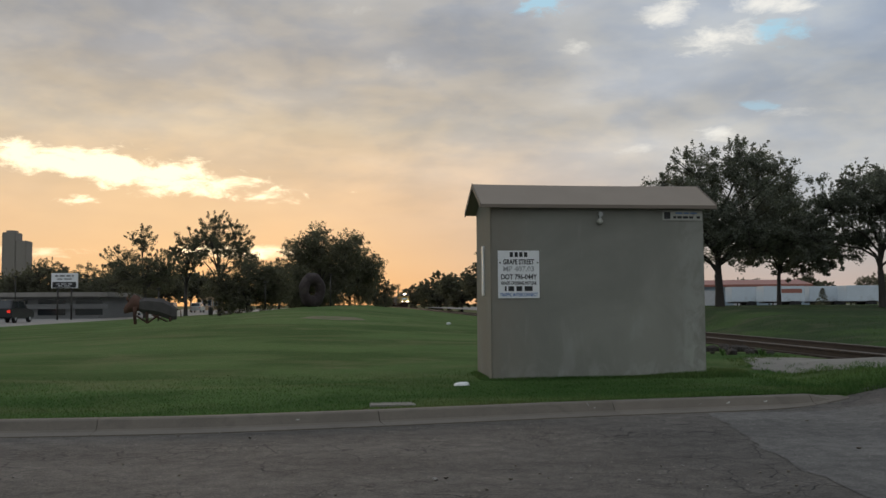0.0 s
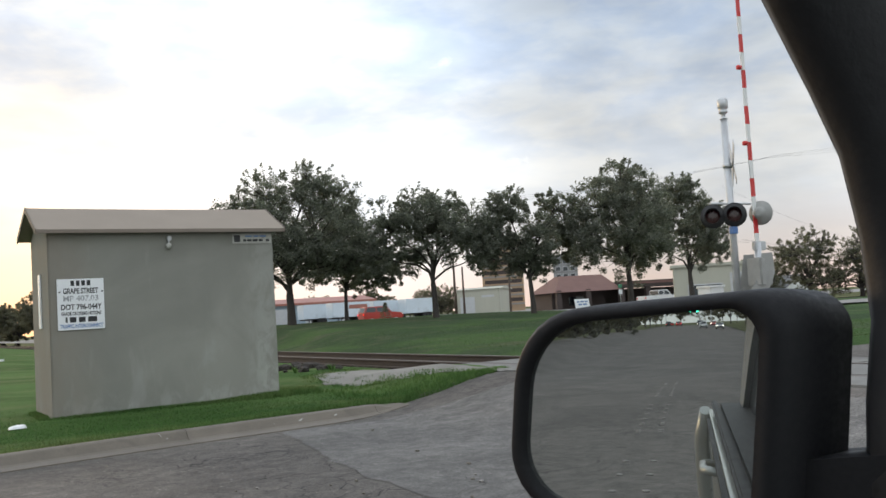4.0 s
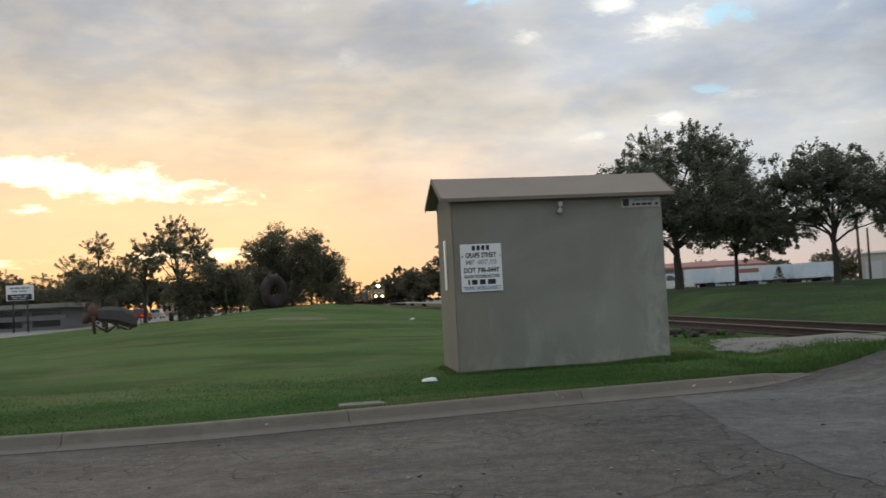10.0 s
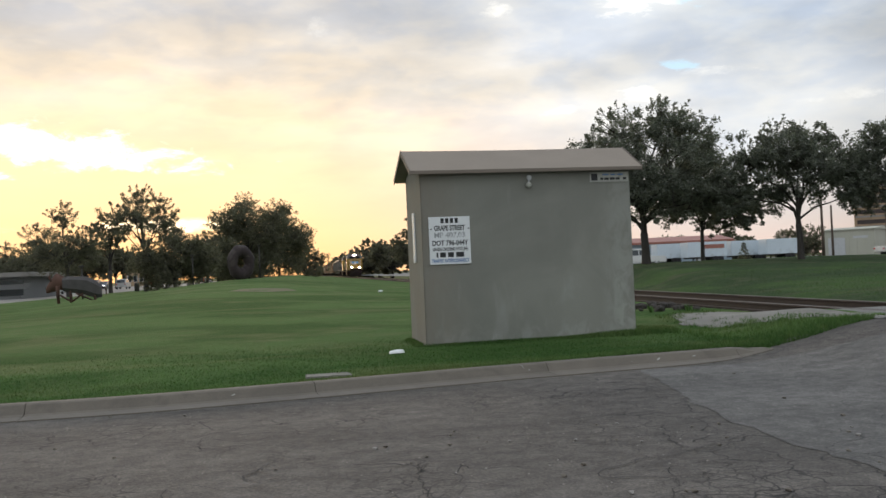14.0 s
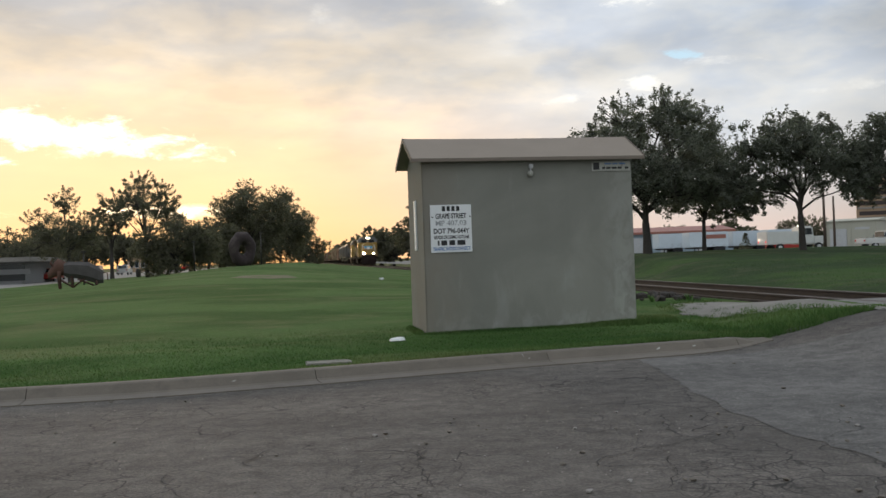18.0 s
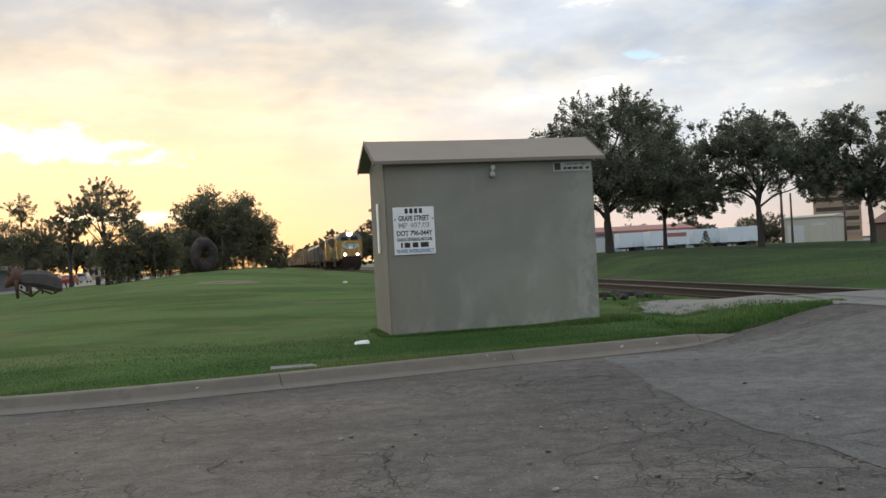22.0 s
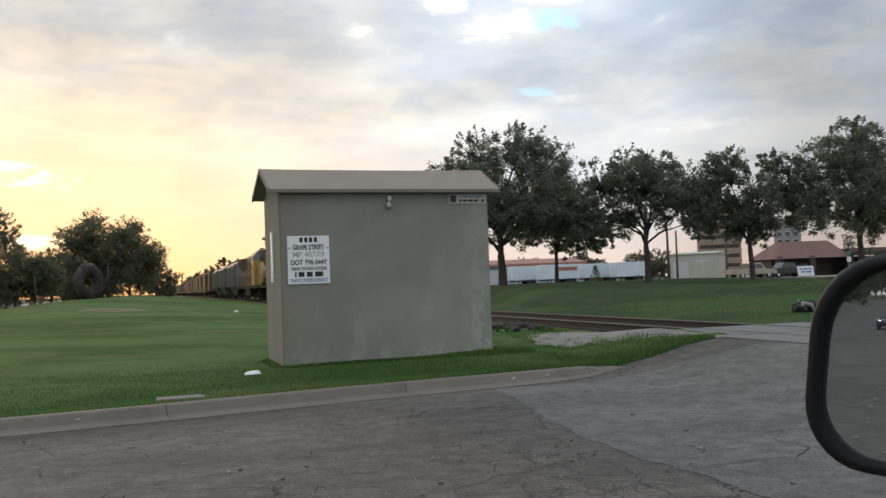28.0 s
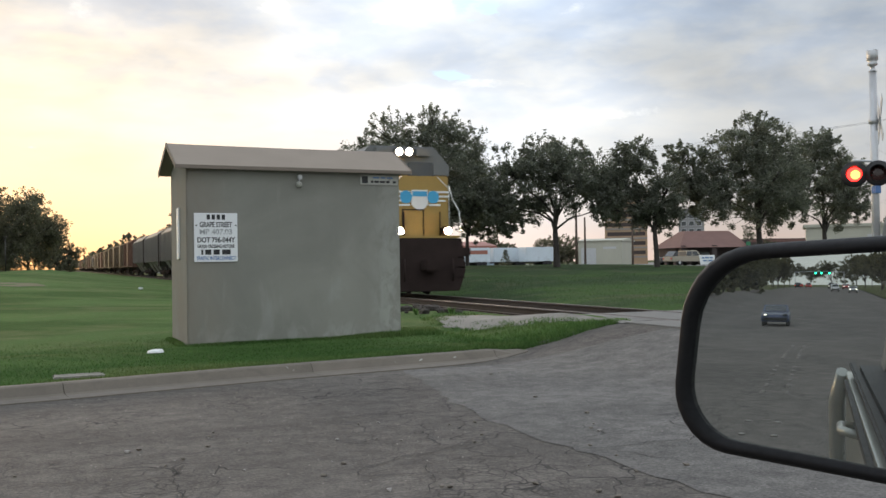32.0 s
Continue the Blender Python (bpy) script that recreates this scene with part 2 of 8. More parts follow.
def asphalt_material(name, color, web=0.75):
    """Old asphalt: coarse stone speckle, broad stains, and a web of hair cracks in worn patches."""
    m = bpy.data.materials.new(name)
    m.use_nodes = True
    N = Nodes(m.node_tree)
    bsdf = m.node_tree.nodes["Principled BSDF"]
    co = N.add("ShaderNodeTexCoord").outputs["Object"]
    broad = N.noise(N.vmath("MULTIPLY", co, (0.35, 0.9, 1.0)), 0.55, 6.0, 0.62, 0.5)
    mid = N.noise(co, 4.5, 6.0, 0.7)
    speck = N.noise(co, 48.0, 3.0, 0.75)
    stone = N.add("ShaderNodeTexVoronoi", Vector=co, Scale=70.0).outputs["Color"]
    k = N.math("MULTIPLY", N.step(broad, 0.3, 0.7, 0.76, 1.20), N.step(mid, 0.3, 0.72, 0.74, 1.24))
    k = N.math("MULTIPLY", k, N.step(speck, 0.28, 0.72, 0.74, 1.26))
    k = N.math("MULTIPLY", k, N.math("ADD", N.math("MULTIPLY", N.add("ShaderNodeSeparateXYZ", Vector=stone).outputs[0], 0.45), 0.78))
    bent = N.vmath("ADD", co, N.vmath("SCALE", N.add("ShaderNodeTexNoise", Vector=co, Scale=2.2).outputs["Color"], 0.5))
    v = N.tree.nodes.new("ShaderNodeTexVoronoi")
    v.feature = "DISTANCE_TO_EDGE"
    N.set(v.inputs["Vector"], bent)
    v.inputs["Scale"].default_value = 2.3
    line = N.step(v.outputs["Distance"], 0.006, 0.020, 1.0, 0.0)
    worn = N.step(N.noise(co, 0.42, 4.0, 0.6), 0.44, 0.58)
    crackle = N.math("MULTIPLY", N.math("MULTIPLY", line, worn), web)
    # crumbled patches: a finer web with loose pale grit in it
    w = N.tree.nodes.new("ShaderNodeTexVoronoi")
    w.feature = "DISTANCE_TO_EDGE"
    N.set(w.inputs["Vector"], bent)
    w.inputs["Scale"].default_value = 8.5
    rotten = N.math("MULTIPLY", N.step(N.noise(N.vmath("ADD", co, (7.0, 3.0, 0.0)), 0.75, 5.0, 0.65), 0.50, 0.62), web)
    grid = N.math("MULTIPLY", N.step(w.outputs["Distance"], 0.015, 0.06, 1.0, 0.0), rotten)
    crackle = N.math("MAXIMUM", crackle, N.math("MULTIPLY", grid, 0.75))
    k = N.math("ADD", k, N.math("MULTIPLY", N.math("MULTIPLY", rotten, N.step(N.noise(co, 95.0, 2.0, 0.5), 0.60, 0.70)), 0.7))
    col = N.mix(crackle, N.vmath("SCALE", N.mix(0.0, color, color), k), (0.022, 0.021, 0.020))
    N.set(bsdf.inputs["Base Color"], col)
    bsdf.inputs["Roughness"].default_value = 0.88
    bsdf.inputs["Specular IOR Level"].default_value = 0.3
    h = N.math("SUBTRACT", speck, N.math("MULTIPLY", crackle, 0.8))
    N.set(bsdf.inputs["Normal"], N.add("ShaderNodeBump", Height=h, Strength=0.6, Distance=0.02).outputs[0])
    return m


ASPHALT = asphalt_material("asphalt", (0.116, 0.103, 0.092), 0.9)
ASPHALT_NEW = asphalt_material("asphalt_newer", (0.142, 0.133, 0.124), 0.15)
CRACK = material("crack_filler", (0.024, 0.023, 0.022), 0.95, vary=0.3)
CONCRETE = material("kerb_concrete", (0.158, 0.137, 0.113), 0.9, vary=0.35, scale=1.6, fine=45.0, bump=0.4, stain=(0.122, 0.106, 0.088), stain_at=0.52, stain_scale=1.6, per_object=0.16)
PALE_CONCRETE = material("pale_concrete", (0.27, 0.25, 0.23), 0.9, vary=0.25, scale=0.9, fine=35.0, bump=0.3, stain=(0.2, 0.19, 0.17), stain_scale=0.7)
DECK = material("crossing_concrete", (0.165, 0.16, 0.15), 0.9, vary=0.25, scale=0.8, fine=35.0, bump=0.3, stain=(0.11, 0.105, 0.10), stain_at=0.5, stain_scale=0.6, per_object=0.12)
GRAVEL = material("pale_gravel", (0.20, 0.19, 0.17), 0.95, vary=0.35, scale=1.3, fine=40.0, bump=0.6, stain=(0.12, 0.12, 0.09), stain_at=0.57, stain_scale=1.1)
PAVING = material("far_paving", (0.22, 0.21, 0.20), 0.9, vary=0.2, scale=0.1, fine=3.0)
STUCCO = material("hut_stucco", (0.238, 0.236, 0.208), 0.92, vary=0.16, scale=0.7, fine=90.0, bump=0.35, stain=(0.29, 0.29, 0.262), stain_at=0.60, stain_scale=1.4, stretch=(1, 1, 0.5))


def weathered_stucco(m):
    """Pale lime streaks at the wall's far corner and foot, and a faint brown tint along its near edge."""
    N = Nodes(m.node_tree)
    bsdf = m.node_tree.nodes["Principled BSDF"]
    col = bsdf.inputs["Base Color"].links[0].from_socket
    co = N.add("ShaderNodeTexCoord").outputs["Object"]
    p = N.add("ShaderNodeSeparateXYZ", Vector=co).outputs
    blot = N.noise(N.vmath("MULTIPLY", co, (1.6, 1.6, 0.9)), 1.6, 7.0, 0.66, 0.5)
    run = N.noise(N.vmath("MULTIPLY", co, (4.0, 4.0, 0.5)), 1.5, 5.0, 0.6)
    mottle = N.noise(N.vmath("MULTIPLY", co, (2.4, 2.4, 1.3)), 2.2, 8.0, 0.7, 0.6)
    corner = N.math("MULTIPLY", N.step(p[0], 2.75, 3.2), N.step(mottle, 0.36, 0.60))
    corner = N.math("MULTIPLY", corner, N.step(p[2], 0.0, 2.4, 1.0, 0.55))
    foot = N.math("MULTIPLY", N.step(p[2], 0.02, 0.40, 1.0, 0.0), N.step(mottle, 0.46, 0.64))
    streak = N.math("MULTIPLY", N.step(run, 0.60, 0.74), 0.35)
    pale = N.math("MAXIMUM", corner, N.math("MAXIMUM", N.math("MULTIPLY", foot, 0.7), streak))
    col = N.mix(N.math("MULTIPLY", pale, 0.75), col, (0.355, 0.36, 0.325))
    # broad darker damp patches and a faint trowelled unevenness
    damp = N.noise(N.vmath("MULTIPLY", co, (0.7, 0.7, 0.9)), 0.9, 5.0, 0.6, 0.7)
    col = N.vmath("SCALE", col, N.step(damp, 0.34, 0.66, 0.90, 1.07))
    # thin bright scrapes high on the wall
    scrape = N.noise(N.vmath("MULTIPLY", co, (3.0, 3.0, 22.0)), 1.3, 4.0, 0.6)
    high = N.math("MULTIPLY", N.step(scrape, 0.70, 0.76), N.step(p[2], 2.05, 2.25))
    col = N.mix(N.math("MULTIPLY", high, 0.6), col, (0.42, 0.42, 0.39))
    tint = N.math("MULTIPLY", N.step(p[0], 0.0, 0.9, 1.0, 0.0), N.step(blot, 0.3, 0.6, 0.3, 0.8))
    col = N.mix(tint, col, (0.225, 0.20, 0.165))
    N.set(bsdf.inputs["Base Color"], col)


weathered_stucco(STUCCO)
ROOF_FELT = material("hut_roof", (0.27, 0.225, 0.185), 0.9, vary=0.14, scale=1.3, fine=70.0, bump=0.3)
FASCIA = material("hut_fascia", (0.20, 0.165, 0.135), 0.85, vary=0.15)
SIGN_WHITE = material("sign_white", (0.78, 0.79, 0.80), 0.5, vary=0.06, scale=3.0, fine=20.0, bump=0.0)
SIGN_BLACK = material("sign_black", (0.02, 0.02, 0.022), 0.6, vary=0.1, bump=0.0)
SIGN_FADED = material("sign_faded", (0.32, 0.33, 0.34), 0.6, vary=0.3, bump=0.0, stain=(0.7, 0.7, 0.7), stain_at=0.5, stain_scale=18.0)
SIGN_AGED = material("sign_aged", (0.40, 0.40, 0.36), 0.6, vary=0.18, scale=4.0, fine=30.0, bump=0.0, stain=(0.24, 0.23, 0.20), stain_at=0.55, stain_scale=9.0)
SIGN_BLUE = material("sign_blue", (0.10, 0.20, 0.42), 0.6, vary=0.1, bump=0.0)
SIGN_GREEN = material("sign_green", (0.04, 0.20, 0.10), 0.5, vary=0.1, bump=0.0)
BARK = material("bark", (0.052, 0.045, 0.040), 0.95, vary=0.4, scale=3.0, fine=18.0, bump=0.8, stretch=(1, 1, 0.3), distance=0.03)
GALV = material("galvanised_steel", (0.50, 0.51, 0.52), 0.45, metal=0.6, vary=0.15, scale=4.0, fine=40.0)
BLACK_PAINT = material("black_paint", (0.018, 0.018, 0.019), 0.5, vary=0.2)
DARK_STEEL = material("dark_steel", (0.05, 0.045, 0.04), 0.6, metal=0.5, vary=0.4)
RAIL_STEEL = material("rail_steel", (0.046, 0.036, 0.031), 0.8, metal=0.2, vary=0.3, scale=3.0)
RAIL_HEAD = material("rail_head", (0.15, 0.13, 0.118), 0.62, metal=0.5, vary=0.15)
BALLAST = material("ballast", (0.050, 0.042, 0.037), 0.95, vary=0.5, scale=2.0, fine=24.0, bump=1.0, distance=0.05)
SLEEPER = material("sleeper_wood", (0.056, 0.046, 0.040), 0.95, vary=0.4, scale=4.0, fine=25.0, per_object=0.3)
RED = material("red_sheeting", (0.55, 0.03, 0.03), 0.45, vary=0.1)
WHITE = material("white_paint", (0.72, 0.72, 0.70), 0.5, vary=0.1, scale=2.0)
RUBBER = material("rubber", (0.02, 0.02, 0.02), 0.85, vary=0.2)
GLASS_DARK = material("dark_window_glass", (0.02, 0.025, 0.03), 0.08, vary=0.1, bump=0.0, spec=0.8)
RUST = material("rusty_iron", (0.115, 0.058, 0.042), 0.85, metal=0.2, vary=0.4, scale=3.0, fine=25.0, bump=0.5, stain=(0.05, 0.03, 0.025), stain_scale=1.5, stain_at=0.5)
DARK_IRON = material("dark_weathered_iron", (0.035, 0.024, 0.024), 0.85, metal=0.1, vary=0.5, scale=3.0, fine=14.0, bump=0.6, stain=(0.07, 0.055, 0.05), stain_at=0.52, stain_scale=2.5)
PLASTIC = material("mirror_shell_plastic", (0.011, 0.011, 0.013), 0.62, spec=0.3, vary=0.15, scale=6.0, fine=160.0, bump=0.12, distance=0.002)
MIRROR = bpy.data.materials.new("mirror_glass")
MIRROR.use_nodes = True
for key, value in (("Base Color", (0.56, 0.59, 0.58, 1)), ("Metallic", 0.93), ("Roughness", 0.0)):
    MIRROR.node_tree.nodes["Principled BSDF"].inputs[key].default_value = value
CAR_TRIM = material("car_trim", (0.012, 0.012, 0.014), 0.65, vary=0.15)
LOCO_YELLOW = material("locomotive_yellow", (0.33, 0.21, 0.052), 0.42, vary=0.16, scale=1.2, fine=20.0, stain=(0.30, 0.18, 0.05), stain_at=0.62, stain_scale=0.9)
# darker copy of the yellow: backlit shade of the hood painted in, with stain blotches
LOCO_SHADED = material("shaded_locomotive_yellow", (0.13, 0.085, 0.04), 0.7, vary=0.25, scale=1.0, fine=16.0, stain=(0.10, 0.07, 0.04), stain_at=0.5, stain_scale=0.8)
LOCO_GREY = material("locomotive_grey", (0.15, 0.155, 0.155), 0.55, vary=0.18, scale=1.0, stain=(0.13, 0.13, 0.13))
LOCO_BLUE = material("nose_blue", (0.05, 0.33, 0.58), 0.45, vary=0.1)
PILOT = material("pilot_black", (0.032, 0.022, 0.020), 0.88, vary=0.4, spec=0.15)
HOPPER_GREY = material("hopper_grey", (0.165, 0.150, 0.136), 0.6, vary=0.2, scale=0.8, stain=(0.16, 0.12, 0.09), stain_scale=0.6, stretch=(1, 1, 0.3))
BOX_BROWN = material("freight_brown", (0.12, 0.055, 0.038), 0.7, vary=0.25, scale=0.8, stain=(0.10, 0.05, 0.03), stretch=(1, 1, 0.3))
BOX_YELLOW = material("freight_yellow", (0.108, 0.074, 0.045), 0.65, vary=0.22, scale=0.8, stain=(0.20, 0.12, 0.05), stretch=(1, 1, 0.3))
HEADLIGHT = glowing("headlight_lens", (1.0, 0.80, 0.60), 380.0)
SIGNAL_RED = glowing("lit_red_lens", (1.0, 0.02, 0.015), 5.0)
SIGNAL_HOT = glowing("lit_amber_core", (1.0, 0.20, 0.04), 5.0)
CAR_LAMP = glowing("car_headlight", (1.0, 0.93, 0.80), 2.5)
CAR_TAIL = glowing("car_tail_lamp", (1.0, 0.04, 0.02), 0.55)
LAMP_GREEN = glowing("green_signal", (0.02, 1.0, 0.45), 8.0)


def grass_material(name, a, b, c, blade=False):
    m = bpy.data.materials.new(name)
    m.use_nodes = True
    N = Nodes(m.node_tree)
    bsdf = m.node_tree.nodes["Principled BSDF"]
    co = N.add("ShaderNodeTexCoord").outputs["Object"]
    band = N.noise(N.vmath("MULTIPLY", co, (0.20, 0.36, 1.0)), 0.8, 6.0, 0.62, 0.5)
    streak = N.noise(N.vmath("MULTIPLY", co, (0.30, 0.62, 1.0)), 1.1, 6.0, 0.62, 0.6)
    tuft = N.noise(co, 3.0, 6.0, 0.7)
    col = N.mix(N.step(band, 0.42, 0.59), a, b)
    col = N.mix(N.math("MAXIMUM", N.step(tuft, 0.52, 0.78, 0.0, 0.4), N.step(streak, 0.47, 0.70, 0.0, 0.66)), col, c)
    if blade:
        col = N.vmath("SCALE", col, N.step(N.add("ShaderNodeNewGeometry").outputs["Random Per Island"], 0.0, 1.0, 0.74, 1.28))
    else:
        col = N.vmath("SCALE", col, N.step(N.noise(co, 26.0, 4.0, 0.7), 0.25, 0.75, 0.78, 1.22))
        N.set(bsdf.inputs["Normal"], N.add("ShaderNodeBump", Height=N.noise(co, 40.0, 3.0, 0.7), Strength=0.8, Distance=0.04).outputs[0])
    N.set(bsdf.inputs["Base Color"], col)
    bsdf.inputs["Roughness"].default_value = 0.9
    bsdf.inputs["Specular IOR Level"].default_value = 0.04
    return m


GRASS = grass_material("lawn_grass", (0.051, 0.099, 0.027), (0.086, 0.147, 0.048), (0.150, 0.166, 0.078))
BANK_GRASS = grass_material("bank_grass", (0.044, 0.070, 0.033), (0.060, 0.102, 0.036), (0.100, 0.104, 0.066))
GROUND = grass_material("rough_ground", (0.07, 0.09, 0.03), (0.10, 0.10, 0.05), (0.14, 0.12, 0.08))
BLADES = grass_material("grass_blades", (0.060, 0.118, 0.038), (0.100, 0.164, 0.056), (0.172, 0.186, 0.086), True)
BANK_BLADES = grass_material("bank_grass_blades", (0.060, 0.094, 0.042), (0.076, 0.128, 0.046), (0.12, 0.12, 0.075), True)
LEAVES = material("oak_leaves", (0.142, 0.147, 0.128), 0.75, vary=0.35, scale=0.9, fine=6.0, bump=0.0, per_island=0.7, spec=0.25)
LEAVES_FAR = material("dark_far_leaves", (0.134, 0.128, 0.100), 0.85, vary=0.35, scale=0.4, fine=3.0, bump=0.0, per_island=0.6, spec=0.1)


def thin_leaf(m, share):
    """Part of the light passes through a leaf."""
    N = Nodes(m.node_tree)
    bsdf = m.node_tree.nodes["Principled BSDF"]
    col = bsdf.inputs["Base Color"].links[0].from_socket
    glow = N.add("ShaderNodeBsdfTranslucent", Color=N.vmath("MULTIPLY", col, (1.45, 1.55, 1.1)))
    both = N.add("ShaderNodeMixShader")
    both.inputs[0].default_value = share
    m.node_tree.links.new(bsdf.outputs[0], both.inputs[1])
    m.node_tree.links.new(glow.outputs[0], both.inputs[2])
    m.node_tree.links.new(both.outputs[0], m.node_tree.nodes["Material Output"].inputs[0])


thin_leaf(LEAVES, 0.45)
thin_leaf(LEAVES_FAR, 0.5)
thin_leaf(BLADES, 0.24)
thin_leaf(BANK_BLADES, 0.35)

# ---- builders ----
def finish(name, bm, mat, smooth=False):
    me = bpy.data.meshes.new(name)
    bm.to_mesh(me)
    bm.free()
    for m in mat if isinstance(mat, (list, tuple)) else (mat,):
        me.materials.append(m)
    if smooth:
        for p in me.polygons:
            p.use_smooth = True
    return me


def part(name, bm, mat, parent=None, label="", smooth=False, at=None):
    """One mesh object under a thing or under a part."""
    ob = new(name, finish(name, bm, mat, smooth))
    if parent:
        ob.parent = parent
    if at is not None:
        ob.matrix_basis = at
    return tagged(ob, label)


def thing(name, m, label, category, group="", kind=""):
    ob = new(name)
    ob.empty_display_size = 0.2
    ob.matrix_basis = m
    return tagged(ob, label, category, group, kind)


def B():
    return bmesh.new()


def box(bm, c, s, bevel=0.0, m=None, top=None, mi=0):
    """A box round c of size s; top scales its upper face in x and y; bevel rounds its edges."""
    x, y, z = (v / 2 for v in s)
    tx, ty = top or (1, 1)
    pts = [(-x, -y, -z), (x, -y, -z), (x, y, -z), (-x, y, -z), (-x * tx, -y * ty, z), (x * tx, -y * ty, z), (x * tx, y * ty, z), (-x * tx, y * ty, z)]
    mm = Matrix.Translation(c) if m is None else m @ Matrix.Translation(c)
    vs = [bm.verts.new(mm @ Vector(p)) for p in pts]
    fs = [bm.faces.new([vs[i] for i in f]) for f in ((3, 2, 1, 0), (4, 5, 6, 7), (0, 1, 5, 4), (1, 2, 6, 5), (2, 3, 7, 6), (3, 0, 4, 7))]
    for f in fs:
        f.material_index = mi
    if bevel:
        bmesh.ops.bevel(bm, geom=list({e for f in fs for e in f.edges}), offset=bevel, segments=2, affect="EDGES")
    return bm


def rod(bm, a, b, r, r2=None, n=10, caps=True, mi=0):
    """A round bar from a to b, tapering from r to r2."""
    a, b = Vector(a), Vector(b)
    r2 = r if r2 is None else r2
    q = (b - a).to_track_quat("Z", "Y").to_matrix()
    ring = [[bm.verts.new(p + q @ Vector((k * math.cos(i * math.tau / n), k * math.sin(i * math.tau / n), 0))) for i in range(n)] for p, k in ((a, r), (b, r2))]
    for i in range(n):
        f = bm.faces.new((ring[0][i], ring[0][(i + 1) % n], ring[1][(i + 1) % n], ring[1][i]))
        f.smooth, f.material_index = True, mi
    if caps:
        bm.faces.new(ring[0][::-1]).material_index = mi
        bm.faces.new(ring[1]).material_index = mi
    return bm


def tube(bm, pts, radii, n=8, caps=True):
    """A round bar along several points."""
    pts = [Vector(p) for p in pts]
    if not isinstance(radii, (list, tuple)):
        radii = [radii] * len(pts)
    rings = []
    for i, p in enumerate(pts):
        d = (pts[min(i + 1, len(pts) - 1)] - pts[max(i - 1, 0)]).normalized()
        q = d.to_track_quat("Z", "Y").to_matrix()
        rings.append([bm.verts.new(p + q @ Vector((radii[i] * math.cos(k * math.tau / n), radii[i] * math.sin(k * math.tau / n), 0))) for k in range(n)])
    for u, v in zip(rings, rings[1:]):
        # match the rings, which may start at turned corners
        o = min(range(n), key=lambda s: sum((u[k].co - v[(k + s) % n].co).length for k in range(n)))
        for k in range(n):
            f = bm.faces.new((u[k], u[(k + 1) % n], v[(k + 1 + o) % n], v[(k + o) % n]))
            f.smooth = True
    if caps:
        bm.faces.new(rings[0][::-1])
        bm.faces.new(rings[-1])
    return bm


def prism(bm, outline, depth, m=None, mi=0, bevel=0.0):
    """An outline in x and z, given depth along y (from 0 to depth)."""
    mm = m or Matrix()
    a = [bm.verts.new(mm @ Vector((x, 0, z))) for x, z in outline]
    b = [bm.verts.new(mm @ Vector((x, depth, z))) for x, z in outline]
    k = len(a)
    fs = [bm.faces.new(a), bm.faces.new(b[::-1])] + [bm.faces.new((a[(i + 1) % k], a[i], b[i], b[(i + 1) % k])) for i in range(k)]
    for f in fs:
        f.material_index = mi
    if bevel:
        bmesh.ops.bevel(bm, geom=list({e for f in fs for e in f.edges}), offset=bevel, segments=2, affect="EDGES")
    return bm


def dish(bm, c, axis, profile, n=20, mi=0):
    """A turned shape: profile of (radius, along) round the axis through c."""
    q = Vector(axis).to_track_quat("Z", "Y").to_matrix()
    rings = []
    for r, h in profile:
        rings.append([bm.verts.new(Vector(c) + q @ Vector((r * math.cos(i * math.tau / n), r * math.sin(i * math.tau / n), h))) for i in range(n)])
    for u, v in zip(rings, rings[1:]):
        for i in range(n):
            f = bm.faces.new((u[i], u[(i + 1) % n], v[(i + 1) % n], v[i]))
            f.smooth, f.material_index = True, mi
    bm.faces.new(rings[0][::-1]).material_index = mi
    bm.faces.new(rings[-1]).material_index = mi
    return bm


def sheet(name, xs, ys, height, mat, label, category, shift=None):
    """A surface over a grid of x and y; height(x, y); shift(x, y) may move y."""
    vs, fs = [], []
    for x in xs:
        for y in ys:
            yy = shift(x, y) if shift else y
            vs.append((x, yy, height(x, yy)))
    k = len(ys)
    for i in range(len(xs) - 1):
        for j in range(k - 1):
            fs.append((i * k + j, (i + 1) * k + j, (i + 1) * k + j + 1, i * k + j + 1))
    me = bpy.data.meshes.new(name)
    me.from_pydata(vs, [], fs)
    for p in me.polygons:
        p.use_smooth = True
    me.materials.append(mat)
    return tagged(new(name, me), label, category, kind="structure")


def smooth01(v, lo, hi):
    k = min(1.0, max(0.0, (v - lo) / (hi - lo)))
    return k * k * (3 - 2 * k)


def text_mesh(words, size, mat, parent, m, name="lettering", width=None, thick=0.0015):
    """Words in the built-in font as a thin raised mesh, centred on m's origin in its x and z."""
    cu = bpy.data.curves.new("words", "FONT")
    cu.body, cu.size, cu.align_x, cu.align_y, cu.extrude = words, size, "CENTER", "CENTER", thick
    cu.resolution_u = 3
    cu.offset = size * 0.022
    tmp = bpy.data.objects.new("words", cu)
    scene.collection.objects.link(tmp)
    dg = bpy.context.evaluated_depsgraph_get()
    me = bpy.data.meshes.new_from_object(tmp.evaluated_get(dg))
    bpy.data.objects.remove(tmp)
    if width:
        w = max(v.co.x for v in me.vertices) - min(v.co.x for v in me.vertices)
        for v in me.vertices:
            v.co.x *= width / w
    me.materials.clear()
    me.materials.append(mat)
    ob = new(name, me)
    ob.parent = parent
    ob.matrix_basis = m @ pose(0, 0, 0, 90, 0, 0)
    return ob

